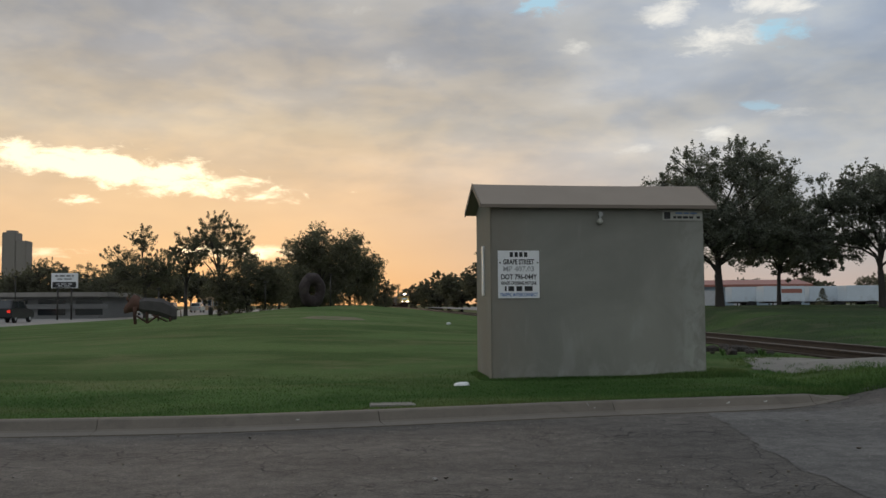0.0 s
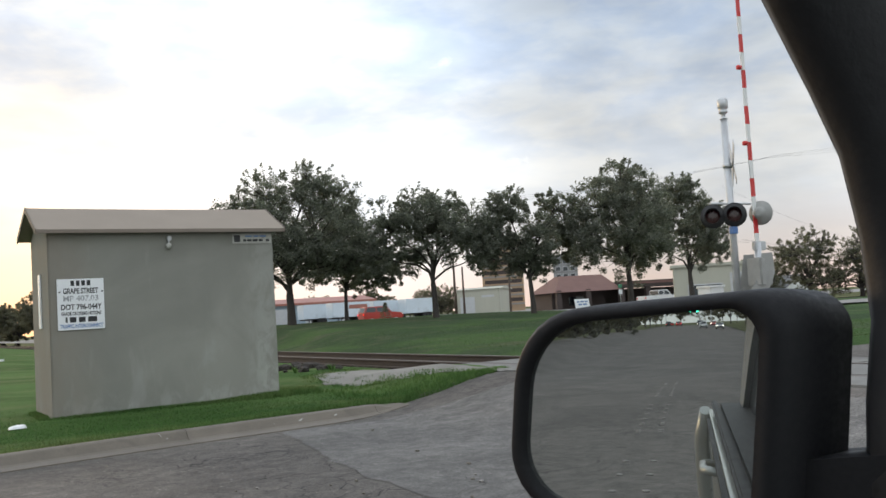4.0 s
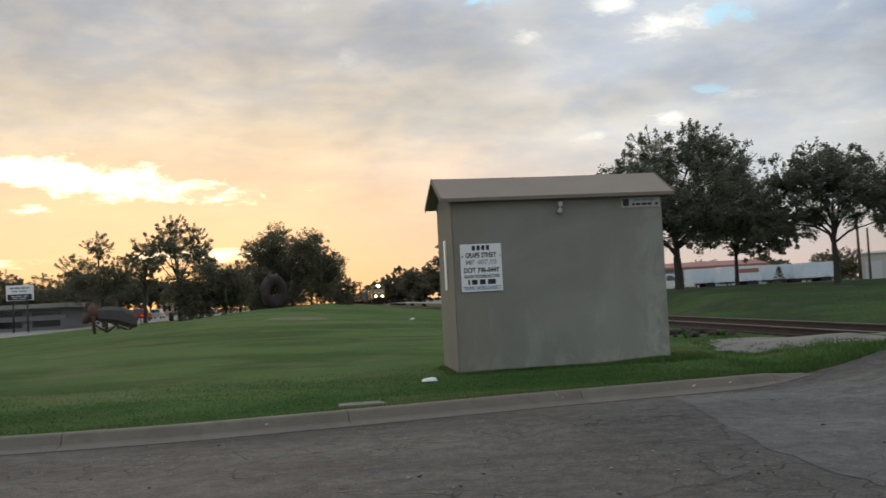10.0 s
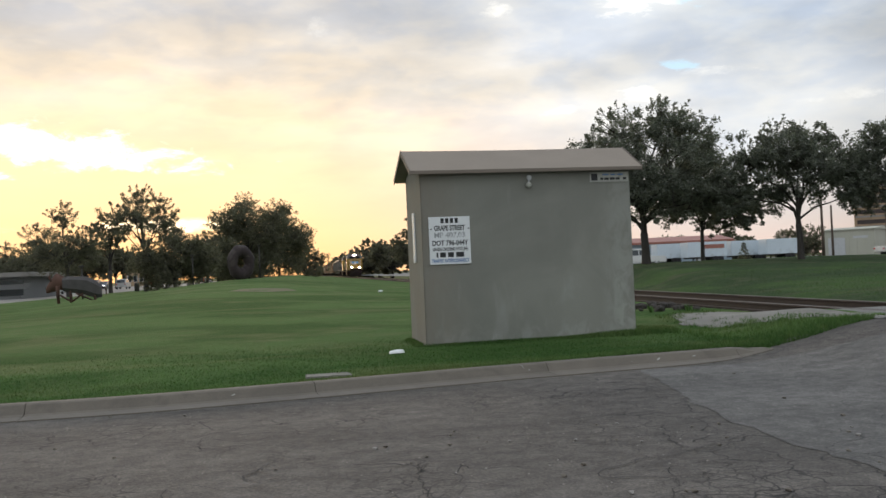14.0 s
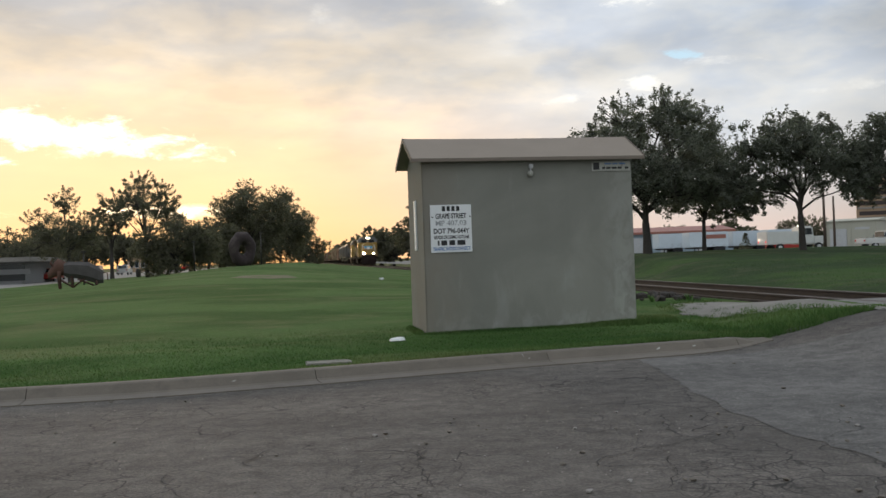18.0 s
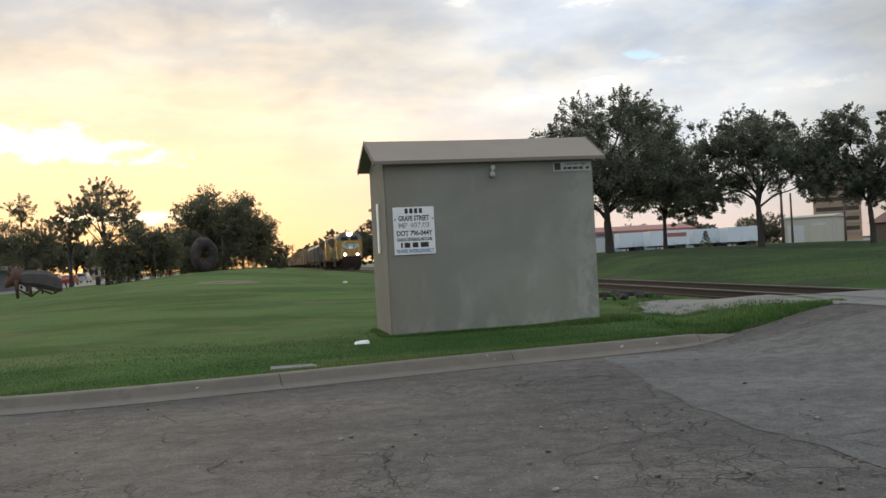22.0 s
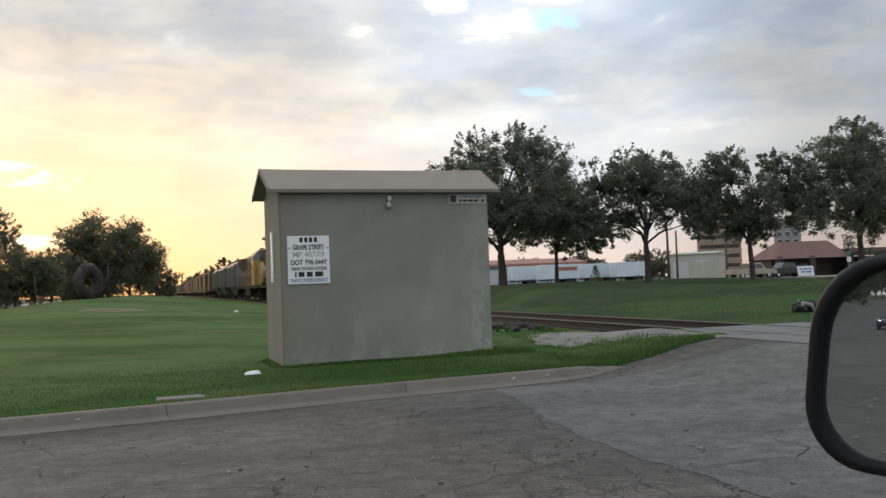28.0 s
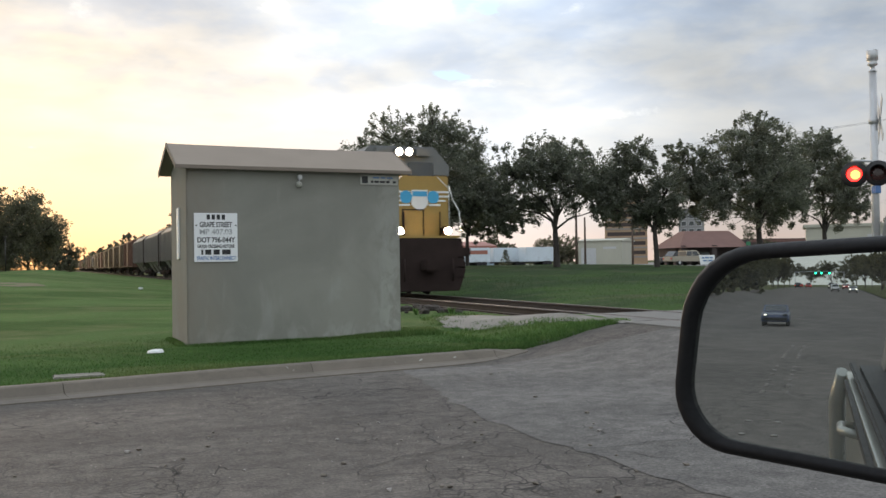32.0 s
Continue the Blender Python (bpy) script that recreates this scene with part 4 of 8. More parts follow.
# ---- trees ----
def tree(name, m, height, spread, trunk_r, label, lobes, leaves, leaf=0.20, seed=1, fork=0.28, mat=None, bare=0.0, group="trees"):
    """A trunk that forks into limbs; each limb ends in a lobe of leaves. lobes: (x, y, z, radius) in parts of spread and height."""
    rnd = random.Random(seed)
    ob = thing(name, m, label, "tree", group)
    bm = B()
    top = Vector((rnd.uniform(-0.1, 0.1), 0, height * fork))
    tube(bm, [(0, 0, -0.4), (0, 0, 0.0), (top.x * 0.3, 0, height * fork * 0.5), top], [trunk_r * 1.5, trunk_r * 1.15, trunk_r * 0.9, trunk_r * 0.85], 10)
    part("trunk", bm, BARK, ob)
    limbs = B()
    spots = []
    for x, y, z, r in lobes:
        c = Vector((x * spread, y * spread, z * height))
        spots.append((c, r * spread))
        root = Vector((top.x, top.y, top.z + max(-0.1, min(0.5 * (c.z - top.z), 0.22 * height)) * rnd.uniform(0.2, 1.0)))
        mid = root.lerp(c, 0.5) + Vector((rnd.uniform(-0.2, 0.2), rnd.uniform(-0.2, 0.2), 0.03 * height * (1 - abs(x))))
        w = 0.34 + 0.2 * (1 - abs(x))
        tube(limbs, [root - Vector((0, 0, 0.15)), root.lerp(mid, 0.5) + Vector((rnd.uniform(-0.1, 0.1), 0, 0.02 * height)), mid, c], [trunk_r * w, trunk_r * w * 0.8, trunk_r * w * 0.5, trunk_r * 0.10], 6, False)
        for _ in range(7):
            e = c + Vector((rnd.gauss(0, 1), rnd.gauss(0, 1), rnd.gauss(0.2, 0.8))).normalized() * r * spread * rnd.uniform(0.6, 1.12)
            q = mid.lerp(c, rnd.uniform(0.3, 1.0))
            tube(limbs, [q, q.lerp(e, 0.5) + Vector((0, 0, rnd.uniform(-0.1, 0.15))), e], [trunk_r * 0.16, trunk_r * 0.1, trunk_r * 0.03], 4, False)
    tube(limbs, [top - Vector((0, 0, 0.2)), top + Vector((rnd.uniform(-0.1, 0.1), 0, 0.16 * height)), top + Vector((rnd.uniform(-0.3, 0.3), 0, 0.36 * height))], [trunk_r * 0.84, trunk_r * 0.55, trunk_r * 0.15], 8, False)
    # thin shoots that stand out of the crown
    shoots = []
    for c, r in spots:
        for _ in range(int(5 + 7 * r)):
            d = Vector((rnd.gauss(0, 0.8), rnd.gauss(0, 0.8), abs(rnd.gauss(0.5, 0.6)))).normalized()
            a = c + d * r * 0.80
            b = a + (d + Vector((rnd.uniform(-0.3, 0.3), rnd.uniform(-0.3, 0.3), 0.35))) * r * rnd.uniform(0.12, 0.30)
            tube(limbs, [c, a, b], [trunk_r * 0.09, trunk_r * 0.06, trunk_r * 0.025], 4, False)
            shoots += [(a.lerp(b, k), r * w) for k, w in ((0.35, 0.08), (0.65, 0.06), (0.92, 0.045))]
    part("branching", limbs, BARK, ob)
    # small clumps round each lobe, with gaps between them
    vs, fs = [], []
    weight = [r ** 2 for _, r in spots]
    clumps = []
    for _ in range(max(30, leaves // (46 if leaf < 0.1 else 26))):
        c, r = rnd.choices(spots, weight)[0]
        d = Vector((rnd.gauss(0, 1), rnd.gauss(0, 1), rnd.gauss(0.1, 0.9))).normalized()
        p = c + d * r * (rnd.random() ** 0.40) * rnd.uniform(0.72, 1.13)
        if noise.noise(p * (1.1 / max(0.6, spread * 0.12)) + Vector((seed, 0, 0))) < -0.20 + bare or noise.noise(p * 1.3 + Vector((0, seed, 7))) < -0.30 + bare:
            continue
        clumps.append((p, r * rnd.uniform(0.09, 0.20)))
    per = max(4, leaves // max(1, len(clumps)))
    for p, s, count in [(p, s, per) for p, s in clumps] + [(p, s, max(2, per // 7)) for p, s in shoots]:
        for _ in range(count):
            q = p + Vector((rnd.gauss(0, 1), rnd.gauss(0, 1), rnd.gauss(0, 0.8))).normalized() * s * 1.32 * rnd.random() ** 0.5
            a = Vector((rnd.gauss(0, 1), rnd.gauss(0, 1), rnd.gauss(0, 0.7))).normalized()
            b = a.cross(Vector((rnd.gauss(0, 1), rnd.gauss(0, 1), rnd.gauss(0, 1)))).normalized()
            l = leaf * rnd.uniform(0.6, 1.4)
            k = len(vs)
            vs += [q - a * l, q - b * l * 0.42 + a.cross(b) * l * 0.12, q + a * l, q + b * l * 0.42 + a.cross(b) * l * 0.12]
            fs.append((k, k + 1, k + 2, k + 3))
    me = bpy.data.meshes.new("crown")
    me.from_pydata([tuple(v) for v in vs], [], fs)
    me.materials.append(mat or LEAVES)
    cr = new("crown", me)
    cr.parent = ob
    return ob


def at_bearing(a, y, z):
    return pose(y * math.tan(radians(a)), y, z)


def on_bank(a, y):
    x = y * math.tan(radians(a))
    return pose(x, y, east_z(x, y) - 0.03)


OAK = "spreading dark green live oak on the lawn bank"
oaks = "oaks on the bank"
tree("oak_tree", on_bank(20.1, 43), 7.4, 4.5, 0.20, OAK, [(-0.52, 0, 0.66, 0.34), (-0.12, 0.2, 0.82, 0.36), (0.22, -0.1, 0.87, 0.30), (0.48, 0, 0.74, 0.38), (0.66, 0.2, 0.52, 0.36), (-0.25, -0.2, 0.54, 0.40), (0.2, -0.3, 0.52, 0.42), (-0.66, 0.1, 0.56, 0.25), (0.86, 0, 0.44, 0.24), (-0.45, 0.15, 0.42, 0.27), (0.40, 0.1, 0.40, 0.30), (0.0, 0.25, 0.46, 0.34), (0.66, -0.1, 0.36, 0.22), (-0.82, 0, 0.44, 0.18)], 74000, 0.068, 3, 0.20, bare=-0.06, group=oaks)
tree("oak_tree", on_bank(23.3, 49), 6.8, 2.9, 0.11, OAK, [(0.0, 0, 0.75, 0.55), (0.5, 0.1, 0.55, 0.45), (-0.4, 0, 0.56, 0.45), (0.8, 0, 0.42, 0.36), (0.1, -0.2, 0.44, 0.45), (0.6, 0, 0.34, 0.34), (-0.5, 0, 0.38, 0.34), (0.95, 0, 0.30, 0.26), (0.2, 0.1, 0.30, 0.30)], 34000, 0.074, 5, 0.24, bare=-0.04, group=oaks)
tree("oak_tree", on_bank(28.6, 40), 6.0, 3.8, 0.15, OAK, [(-0.15, 0, 0.80, 0.38), (0.22, 0.1, 0.88, 0.30), (0.58, 0, 0.68, 0.38), (-0.58, 0, 0.72, 0.36), (0.1, -0.2, 0.62, 0.40), (-0.82, 0, 0.50, 0.26), (0.82, 0.1, 0.50, 0.28), (-0.2, 0.3, 0.50, 0.32)], 42000, 0.068, 8, 0.27, bare=-0.03, group=oaks)
tree("oak_tree", on_bank(34.4, 38), 6.1, 3.4, 0.13, OAK, [(-0.36, 0, 0.82, 0.32), (-0.55, 0.1, 0.64, 0.34), (0.46, 0, 0.82, 0.28), (0.62, 0, 0.64, 0.34), (0.0, -0.2, 0.58, 0.40), (0.82, 0.1, 0.50, 0.24), (-0.80, 0, 0.48, 0.24), (0.15, 0.1, 0.40, 0.32), (-0.2, 0.1, 0.46, 0.36)], 38000, 0.068, 14, 0.24, bare=-0.11, group=oaks)
tree("oak_tree", on_bank(40.1, 37), 7.25, 4.0, 0.17, OAK, [(-0.05, 0, 0.87, 0.32), (0.3, 0.1, 0.74, 0.42), (-0.4, 0, 0.70, 0.42), (0.0, -0.2, 0.55, 0.48), (0.55, 0.1, 0.50, 0.38), (-0.6, 0, 0.48, 0.36), (0.15, 0.2, 0.36, 0.36)], 44000, 0.07, 17, 0.2, bare=0.02, group=oaks)
tree("oak_tree", on_bank(43.6, 42), 7.8, 3.8, 0.16, OAK, [(-0.1, 0, 0.86, 0.36), (0.35, 0.1, 0.70, 0.40), (-0.4, 0, 0.68, 0.38), (0.1, -0.2, 0.52, 0.42), (0.55, 0.1, 0.46, 0.3), (-0.55, 0, 0.46, 0.32)], 34000, 0.074, 21, 0.22, bare=0.03, group=oaks)

# the trees along the western street
WEST = "dark leafy street tree against the evening sky"
def far_tree(a, y, z, h, w, seed, leaves=4500, leaf=0.22, bare=0.0, dense=False, tr=0.22, label=WEST, fork=0.26, low=0.14):
    rnd = random.Random(seed)
    if y < 200:
        leaves, leaf = int(leaves * 2.4), leaf * 0.58
    if dense:
        bare -= 0.35
    lob = [(0.1 * rnd.uniform(-1, 1), 0, 0.84, 0.34)]
    for k in range(7 if not dense else 14):
        q = math.tau * k / 7
        lob.append((0.62 * math.cos(q) * rnd.uniform(0.5, 1.05), 0.5 * math.sin(q), rnd.uniform(0.42 if not dense else low, 0.74), rnd.uniform(0.28, 0.44)))
    return tree("street_tree", at_bearing(a, y, z), h, w, tr, label, lob, leaves, leaf, seed, fork, mat=LEAVES_FAR, bare=bare, group="western trees")

far_tree(-13.1, 92, 0.2, 8.4, 5.0, 31, 9500, 0.135, 0.06)
far_tree(-9.0, 108, 0.2, 11.6, 5.8, 32, 9500, 0.135, 0.20)
far_tree(-10.9, 112, 0.2, 9.6, 3.0, 33, 3500, 0.16, 0.14)
far_tree(-7.4, 104, 0.2, 5.8, 5.0, 34, 12000, 0.2, -0.2, True, fork=0.2)
far_tree(-5.6, 140, 0.2, 7.6, 4.6, 35, 4500, 0.24, 0.0)
far_tree(-3.2, 150, 0.2, 13.8, 7.0, 36, 17000, 0.27, -0.16, True, fork=0.16)
far_tree(-1.5, 165, 0.2, 12.6, 7.6, 37, 17000, 0.27, -0.16, True, fork=0.14)
far_tree(0.0, 190, 0.2, 7.0, 5.4, 38, 5000, 0.3, -0.15, True, fork=0.12)
far_tree(-12.2, 165, 0.2, 7.0, 6.0, 39, 6500, 0.28, -0.2, True, fork=0.24, low=0.46)
far_tree(-14.4, 146, 0.2, 6.2, 6.0, 40, 6500, 0.27, -0.2, True, fork=0.24, low=0.42)
far_tree(-10.6, 200, 0.2, 7.6, 6.4, 41, 5500, 0.36, -0.2, True, fork=0.24, low=0.46)
far_tree(-8.3, 150, 0.2, 5.2, 4.2, 43, 4500, 0.28, -0.2, True, fork=0.24, low=0.44)
far_tree(-5.0, 170, 0.2, 7.0, 7.4, 42, 8000, 0.3, -0.2, True, fork=0.12)
for k, a in enumerate((-24.5, -22.3, -20.3, -18.2, -16.4, -15.0)):
    far_tree(a, 150, 0.2, (7.2, 6.6, 5.6, 7.6, 6.6, 5.4)[k], 6.6, 50 + k, 5500, 0.3, -0.2, True, fork=0.12)
# right of the track, far off
EAST = "dark round tree far beyond the railway track"
far_tree(3.9, 250, 0.2, 8.2, 8.0, 61, 5000, 0.42, -0.2, True, label=EAST, fork=0.1)
far_tree(2.4, 330, 0.2, 7.0, 7.0, 62, 3500, 0.45, -0.2, True, label=EAST, fork=0.1)
far_tree(5.2, 200, 0.2, 6.6, 6.0, 63, 4000, 0.36, -0.2, True, label=EAST, fork=0.1)
far_tree(6.6, 150, 0.3, 10.6, 4.4, 64, 5000, 0.26, -0.1, True, label=EAST, fork=0.12)
far_tree(8.6, 150, 0.3, 8.0, 5.4, 65, 4000, 0.26, -0.1, True, label=EAST, fork=0.12)
for k, (a, y, h, w) in enumerate(((49.9, 62, 6.8, 4.0), (52.6, 60, 6.0, 4.4), (55.0, 56, 6.2, 4.0), (47.0, 75, 4.2, 4.4))):
    far_tree(a, y, 0.4, h, w, 70 + k, 5000, 0.17, -0.05, True, label="leafy tree beside a house across the street", fork=0.14)
for k, (a, y, h, w) in enumerate(((21.5, 190, 4.2, 6.0), (25.0, 200, 4.8, 6.0), (28.6, 190, 5.0, 7.0), (30.8, 180, 4.0, 5.0))):
    far_tree(a, y, 0.6, h, w, 80 + k, 2500, 0.4, -0.1, True, label="dark tree behind the freight depot", fork=0.1)
# trees along the road behind
for k, (x, y, h, w) in enumerate(((-95, -15, 7.5, 5.0), (-120, -16, 8.5, 5.5), (-150, -15, 8, 5.5), (-185, -16, 9, 6), (-230, -15, 9, 6), (-290, -16, 10, 7), (-140, 17, 6.5, 5), (-180, 18, 7.5, 5.5), (-240, 17, 8, 6), (-310, 17, 9, 7), (-105, 16, 6.5, 4.5), (-210, 15, 8, 6), (-275, 16, 9, 6.5), (-345, 15, 10, 7), (-395, 13, 11, 7), (-350, -14, 10, 7), (-400, -13, 11, 7), (-260, -14, 9, 6), (-100, 22, 5.5, 4.5), (-125, 15, 5.0, 4.2), (-160, 15, 5.5, 4.6), (-195, 14.5, 6.0, 5.0), (-80, -15, 6.5, 4.6), (-215, -14, 8.5, 6.0), (-470, -14, 13, 8), (-480, -5, 11, 8), (-490, 4, 10, 8), (-475, 13, 13, 8), (-500, 22, 14, 9), (-495, -23, 15, 9), (-320, 12.5, 9, 6))):
    rnd = random.Random(90 + k)
    lob = [(0.6 * rnd.uniform(-1, 1), 0.6 * rnd.uniform(-1, 1), rnd.uniform(0.35, 0.85), rnd.uniform(0.3, 0.45)) for _ in range(9)]
    tree("roadside_tree", pose(x, y, -0.9 if x > -200 else 0.0), h, w, 0.2, "dark leafy tree beside the long road", lob, 3500, 0.3, 90 + k, 0.15, LEAVES_FAR, -0.2, "roadside trees")

# ---- train ----
def wheel_mesh():
    bm = B()
    dish(bm, (0, 0, 0), (1, 0, 0), [(0.10, -0.07), (0.40, -0.06), (0.43, -0.045), (0.50, -0.045), (0.53, 0.03), (0.55, 0.05), (0.44, 0.06), (0.42, 0.03), (0.14, 0.03), (0.12, 0.08)], 20)
    return finish("wheel", bm, DARK_STEEL, True)


WHEEL = wheel_mesh()


def truck(parent, y, axles, z=0.0):
    """A wheel truck: side frames, springs, axles and wheels."""
    n = len(axles)
    bm = B()
    box(bm, (0, y, 0.66), (2.0, 0.3, 0.24), 0.03)
    for s in (-1, 1):
        x = s * 1.02
        box(bm, (x, y, 0.62), (0.14, (axles[-1] - axles[0]) + 1.1, 0.26), 0.04)
        for a in axles:
            box(bm, (x + s * 0.04, y + a, 0.53), (0.20, 0.34, 0.36), 0.05)
        for a, b in zip(axles, axles[1:]):
            rod(bm, (x + s * 0.03, y + (a + b) / 2, 0.32), (x + s * 0.03, y + (a + b) / 2, 0.75), 0.13)
    fr = part("truck_frame", bm, PILOT, parent)
    for a in axles:
        for s in (-1, 1):
            ob = new("wheel", WHEEL)
            ob.parent = fr
            ob.matrix_basis = pose(s * 0.76, y + a, 0.53, 0, 0, 0 if s > 0 else 180)
    return fr


def locomotive(lead):
    """A six-axle freight engine; its nose at y = 0, facing -y; z = 0 on the rail head."""
    ob = thing("locomotive", pose(0, 0, 0), "yellow and grey diesel freight locomotive" + (" with lit headlights" if lead else ""), "locomotive", "engines")
    bm = B()
    box(bm, (0, 11.2, 1.30), (2.9, 22.0, 0.26), 0.03)
    part("underframe", bm, PILOT, ob)
    bm = B()
    prism(bm, [(-1.08, 1.70), (1.08, 1.70), (1.15, 1.35), (1.2, 0.75), (1.0, 0.16), (-1.0, 0.16), (-1.2, 0.75), (-1.15, 1.35)][::-1], 0.16, pose(0, 0.0, 0), bevel=0.02)
    part("pilot", bm, PILOT, ob, "black snowplough pilot")
    bm = B()
    box(bm, (0, -0.22, 0.90), (0.46, 0.5, 0.34), 0.05)
    part("coupler", bm, PILOT, ob)
    for s in (-1, 1):
        bm = B()
        rod(bm, (s * 0.75, -0.1, 0.45), (s * 0.75, -0.1, 1.1), 0.03)
        part("air_hose", bm, PILOT, ob)
        for z in (0.55, 0.85, 1.15):
            bm = B()
            box(bm, (s * 1.05, 0.25, z), (0.24, 0.5, 0.04))
            part("step", bm, PILOT, ob)
    # nose: sloping sides and a chamfered top
    bm = B()
    prof = [(-0.95, 1.45), (0.95, 1.45), (0.93, 3.25), (0.55, 3.58), (-0.55, 3.58), (-0.93, 3.25)]
    prism(bm, prof[::-1], 1.5, pose(0, 0.62, 0), bevel=0.05)
    for v in bm.verts:
        v.co.x *= 1 + 0.32 * smooth01(v.co.y, 0.7, 2.1)
    part("nose", bm, LOCO_YELLOW, ob)
    # blue and white wings round a shield on the nose
    bm = B()
    prism(bm, [(-0.26, 3.16), (0.26, 3.16), (0.26, 2.72), (0.0, 2.48), (-0.26, 2.72)][::-1], 0.012, pose(0, 0.604, 0))
    part("shield", bm, WHITE, ob, "pale shield emblem")
    bm = B()
    box(bm, (0, 0.60, 3.04), (0.46, 0.014, 0.15))
    part("shield_band", bm, LOCO_BLUE, ob)
    for s in (-1, 1):
        bm = B()
        for k, (w, z) in enumerate(((0.64, 3.10), (0.63, 2.97), (0.52, 2.84), (0.36, 2.71))):
            box(bm, (s * (0.30 + w / 2), 0.604, z), (w, 0.012, 0.055))
        part("wing_stripe", bm, WHITE, ob)
        bm = B()
        dish(bm, (s * 0.43, 0.612, 2.95), (0, -1, 0), [(0.19, 0), (0.19, 0.016)], 16)
        part("wing_root", bm, LOCO_BLUE, ob)
    bm = B()
    box(bm, (-0.22, 0.61, 2.05), (0.62, 0.02, 1.0), 0.02)
    part("nose_door", bm, LOCO_YELLOW, ob)
    # raised frame round the nose door, sill stripe and edge trim
    for cx, cz, w, h in ((-0.545, 2.05, 0.03, 1.06), (0.105, 2.05, 0.03, 1.06), (-0.22, 2.57, 0.68, 0.03)):
        bm = B()
        box(bm, (cx, 0.600, cz), (w, 0.03, h), 0.004)
        part("door_frame", bm, PILOT, ob)
    bm = B()
    box(bm, (0, 0.30, 1.745), (2.1, 0.5, 0.07), 0.01)
    part("sill_stripe", bm, LOCO_YELLOW, ob)
    for s in (-1, 1):
        bm = B()
        tube(bm, [(s * 0.945, 0.605, 1.85), (s * 0.93, 0.605, 3.22), (s * 0.56, 0.605, 3.56)], 0.012, 5)
        part("edge_trim", bm, WHITE, ob)
        bm = B()
        prism(bm, [(s * 0.30, 3.12), (s * 0.62, 3.12), (s * 0.56, 2.78), (s * 0.30, 2.78)], 0.010, pose(0, 0.600, 0))
        bmesh.ops.recalc_face_normals(bm, faces=bm.faces)
        part("wing_panel", bm, LOCO_BLUE, ob)
    for x in (-0.52, 0.62):
        bm = B()
        rod(bm, (x, 0.56, 1.75), (x, 0.56, 2.5), 0.02, n=6)
        part("grab_iron", bm, PILOT, ob)
    # cab
    bm = B()
    prof = [(-1.55, 1.45), (1.55, 1.45), (1.55, 4.05), (1.05, 4.62), (-1.05, 4.62), (-1.55, 4.05)]
    prism(bm, prof[::-1], 2.6, pose(0, 2.12, 0), bevel=0.05)
    part("cab", bm, LOCO_YELLOW, ob)
    bm = B()
    prism(bm, [(-1.57, 3.72), (1.57, 3.72), (1.57, 4.06), (1.06, 4.64), (-1.06, 4.64), (-1.57, 4.06)][::-1], 2.66, pose(0, 2.09, 0), bevel=0.03)
    part("cab_roof", bm, LOCO_GREY, ob, "grey cab roof")
    for s in (-1, 1):
        bm = B()
        box(bm, (s * 0.60, 2.08, 3.92), (0.86, 0.03, 0.44), 0.02)
        part("windscreen", bm, GLASS_DARK, ob, "dark windscreen")
        bm = B()
        box(bm, (s * 1.56, 3.4, 3.3), (0.03, 1.3, 0.62), 0.02)
        part("side_window", bm, GLASS_DARK, ob)
        bm = B()
        tube(bm, [(s * 1.15, 0.20, 1.6), (s * 1.12, 0.25, 2.5), (s * 1.0, 0.5, 2.9), (s * 0.97, 0.66, 3.3)], 0.014, 6)
        part("handrail", bm, WHITE, ob)
        bm = B()
        box(bm, (s * 0.75, 0.40, 1.93), (0.26, 0.3, 0.26), 0.04)
        d = part("ditch_lamp", bm, PILOT, ob)
        bm = B()
        dish(bm, (s * 0.75, 0.25, 1.93), (0, -1, 0), [(0.10, 0), (0.095, 0.004), (0.04, 0.008)], 14)
        part("lens", bm, HEADLIGHT if lead else GLASS_DARK, d)
        bm = B()
        box(bm, (s * 0.66, 2.02, 4.44), (0.5, 0.14, 0.24), 0.02)
        part("number_box", bm, LOCO_GREY, ob)
    bm = B()
    box(bm, (0, 2.0, 4.44), (0.62, 0.2, 0.32), 0.04)
    hl = part("headlight", bm, LOCO_GREY, ob)
    for s in (-1, 1):
        bm = B()
        dish(bm, (s * 0.16, 1.90, 4.44), (0, -1, 0), [(0.105, 0), (0.10, 0.004), (0.04, 0.010)], 14)
        part("lens", bm, HEADLIGHT if lead else GLASS_DARK, hl)
    # long hood in panels, with radiator flares, fans and exhaust
    bm = B()
    prof = [(-0.98, 1.45), (0.98, 1.45), (0.98, 4.1), (0.6, 4.42), (-0.6, 4.42), (-0.98, 4.1)]
    prism(bm, prof[::-1], 16.2, pose(0, 4.74, 0), bevel=0.03)
    hood = part("hood", bm, LOCO_SHADED, ob)
    bm = B()
    box(bm, (0, 12.8, 4.40), (1.5, 16.0, 0.12), 0.03)
    part("hood_roof", bm, LOCO_GREY, ob, "grey hood roof")
    for k in range(14):
        for s in (-1, 1):
            bm = B()
            box(bm, (s * 0.99, 5.5 + k * 1.07, 2.75), (0.03, 0.92, 2.1), 0.015)
            part("hood_door", bm, LOCO_SHADED, hood)
    for s in (-1, 1):
        bm = B()
        prism(bm, [(0.95, 3.0), (0.95, 4.36), (1.5, 4.30), (1.5, 3.7)] if s > 0 else [(-0.95, 4.36), (-0.95, 3.0), (-1.5, 3.7), (-1.5, 4.30)], 4.4, pose(0, 15.8, 0))
        bmesh.ops.recalc_face_normals(bm, faces=bm.faces)
        part("radiator_wing", bm, LOCO_SHADED, ob)
        bm = B()
        box(bm, (s * 1.515, 18.0, 4.0), (0.03, 4.1, 0.5))
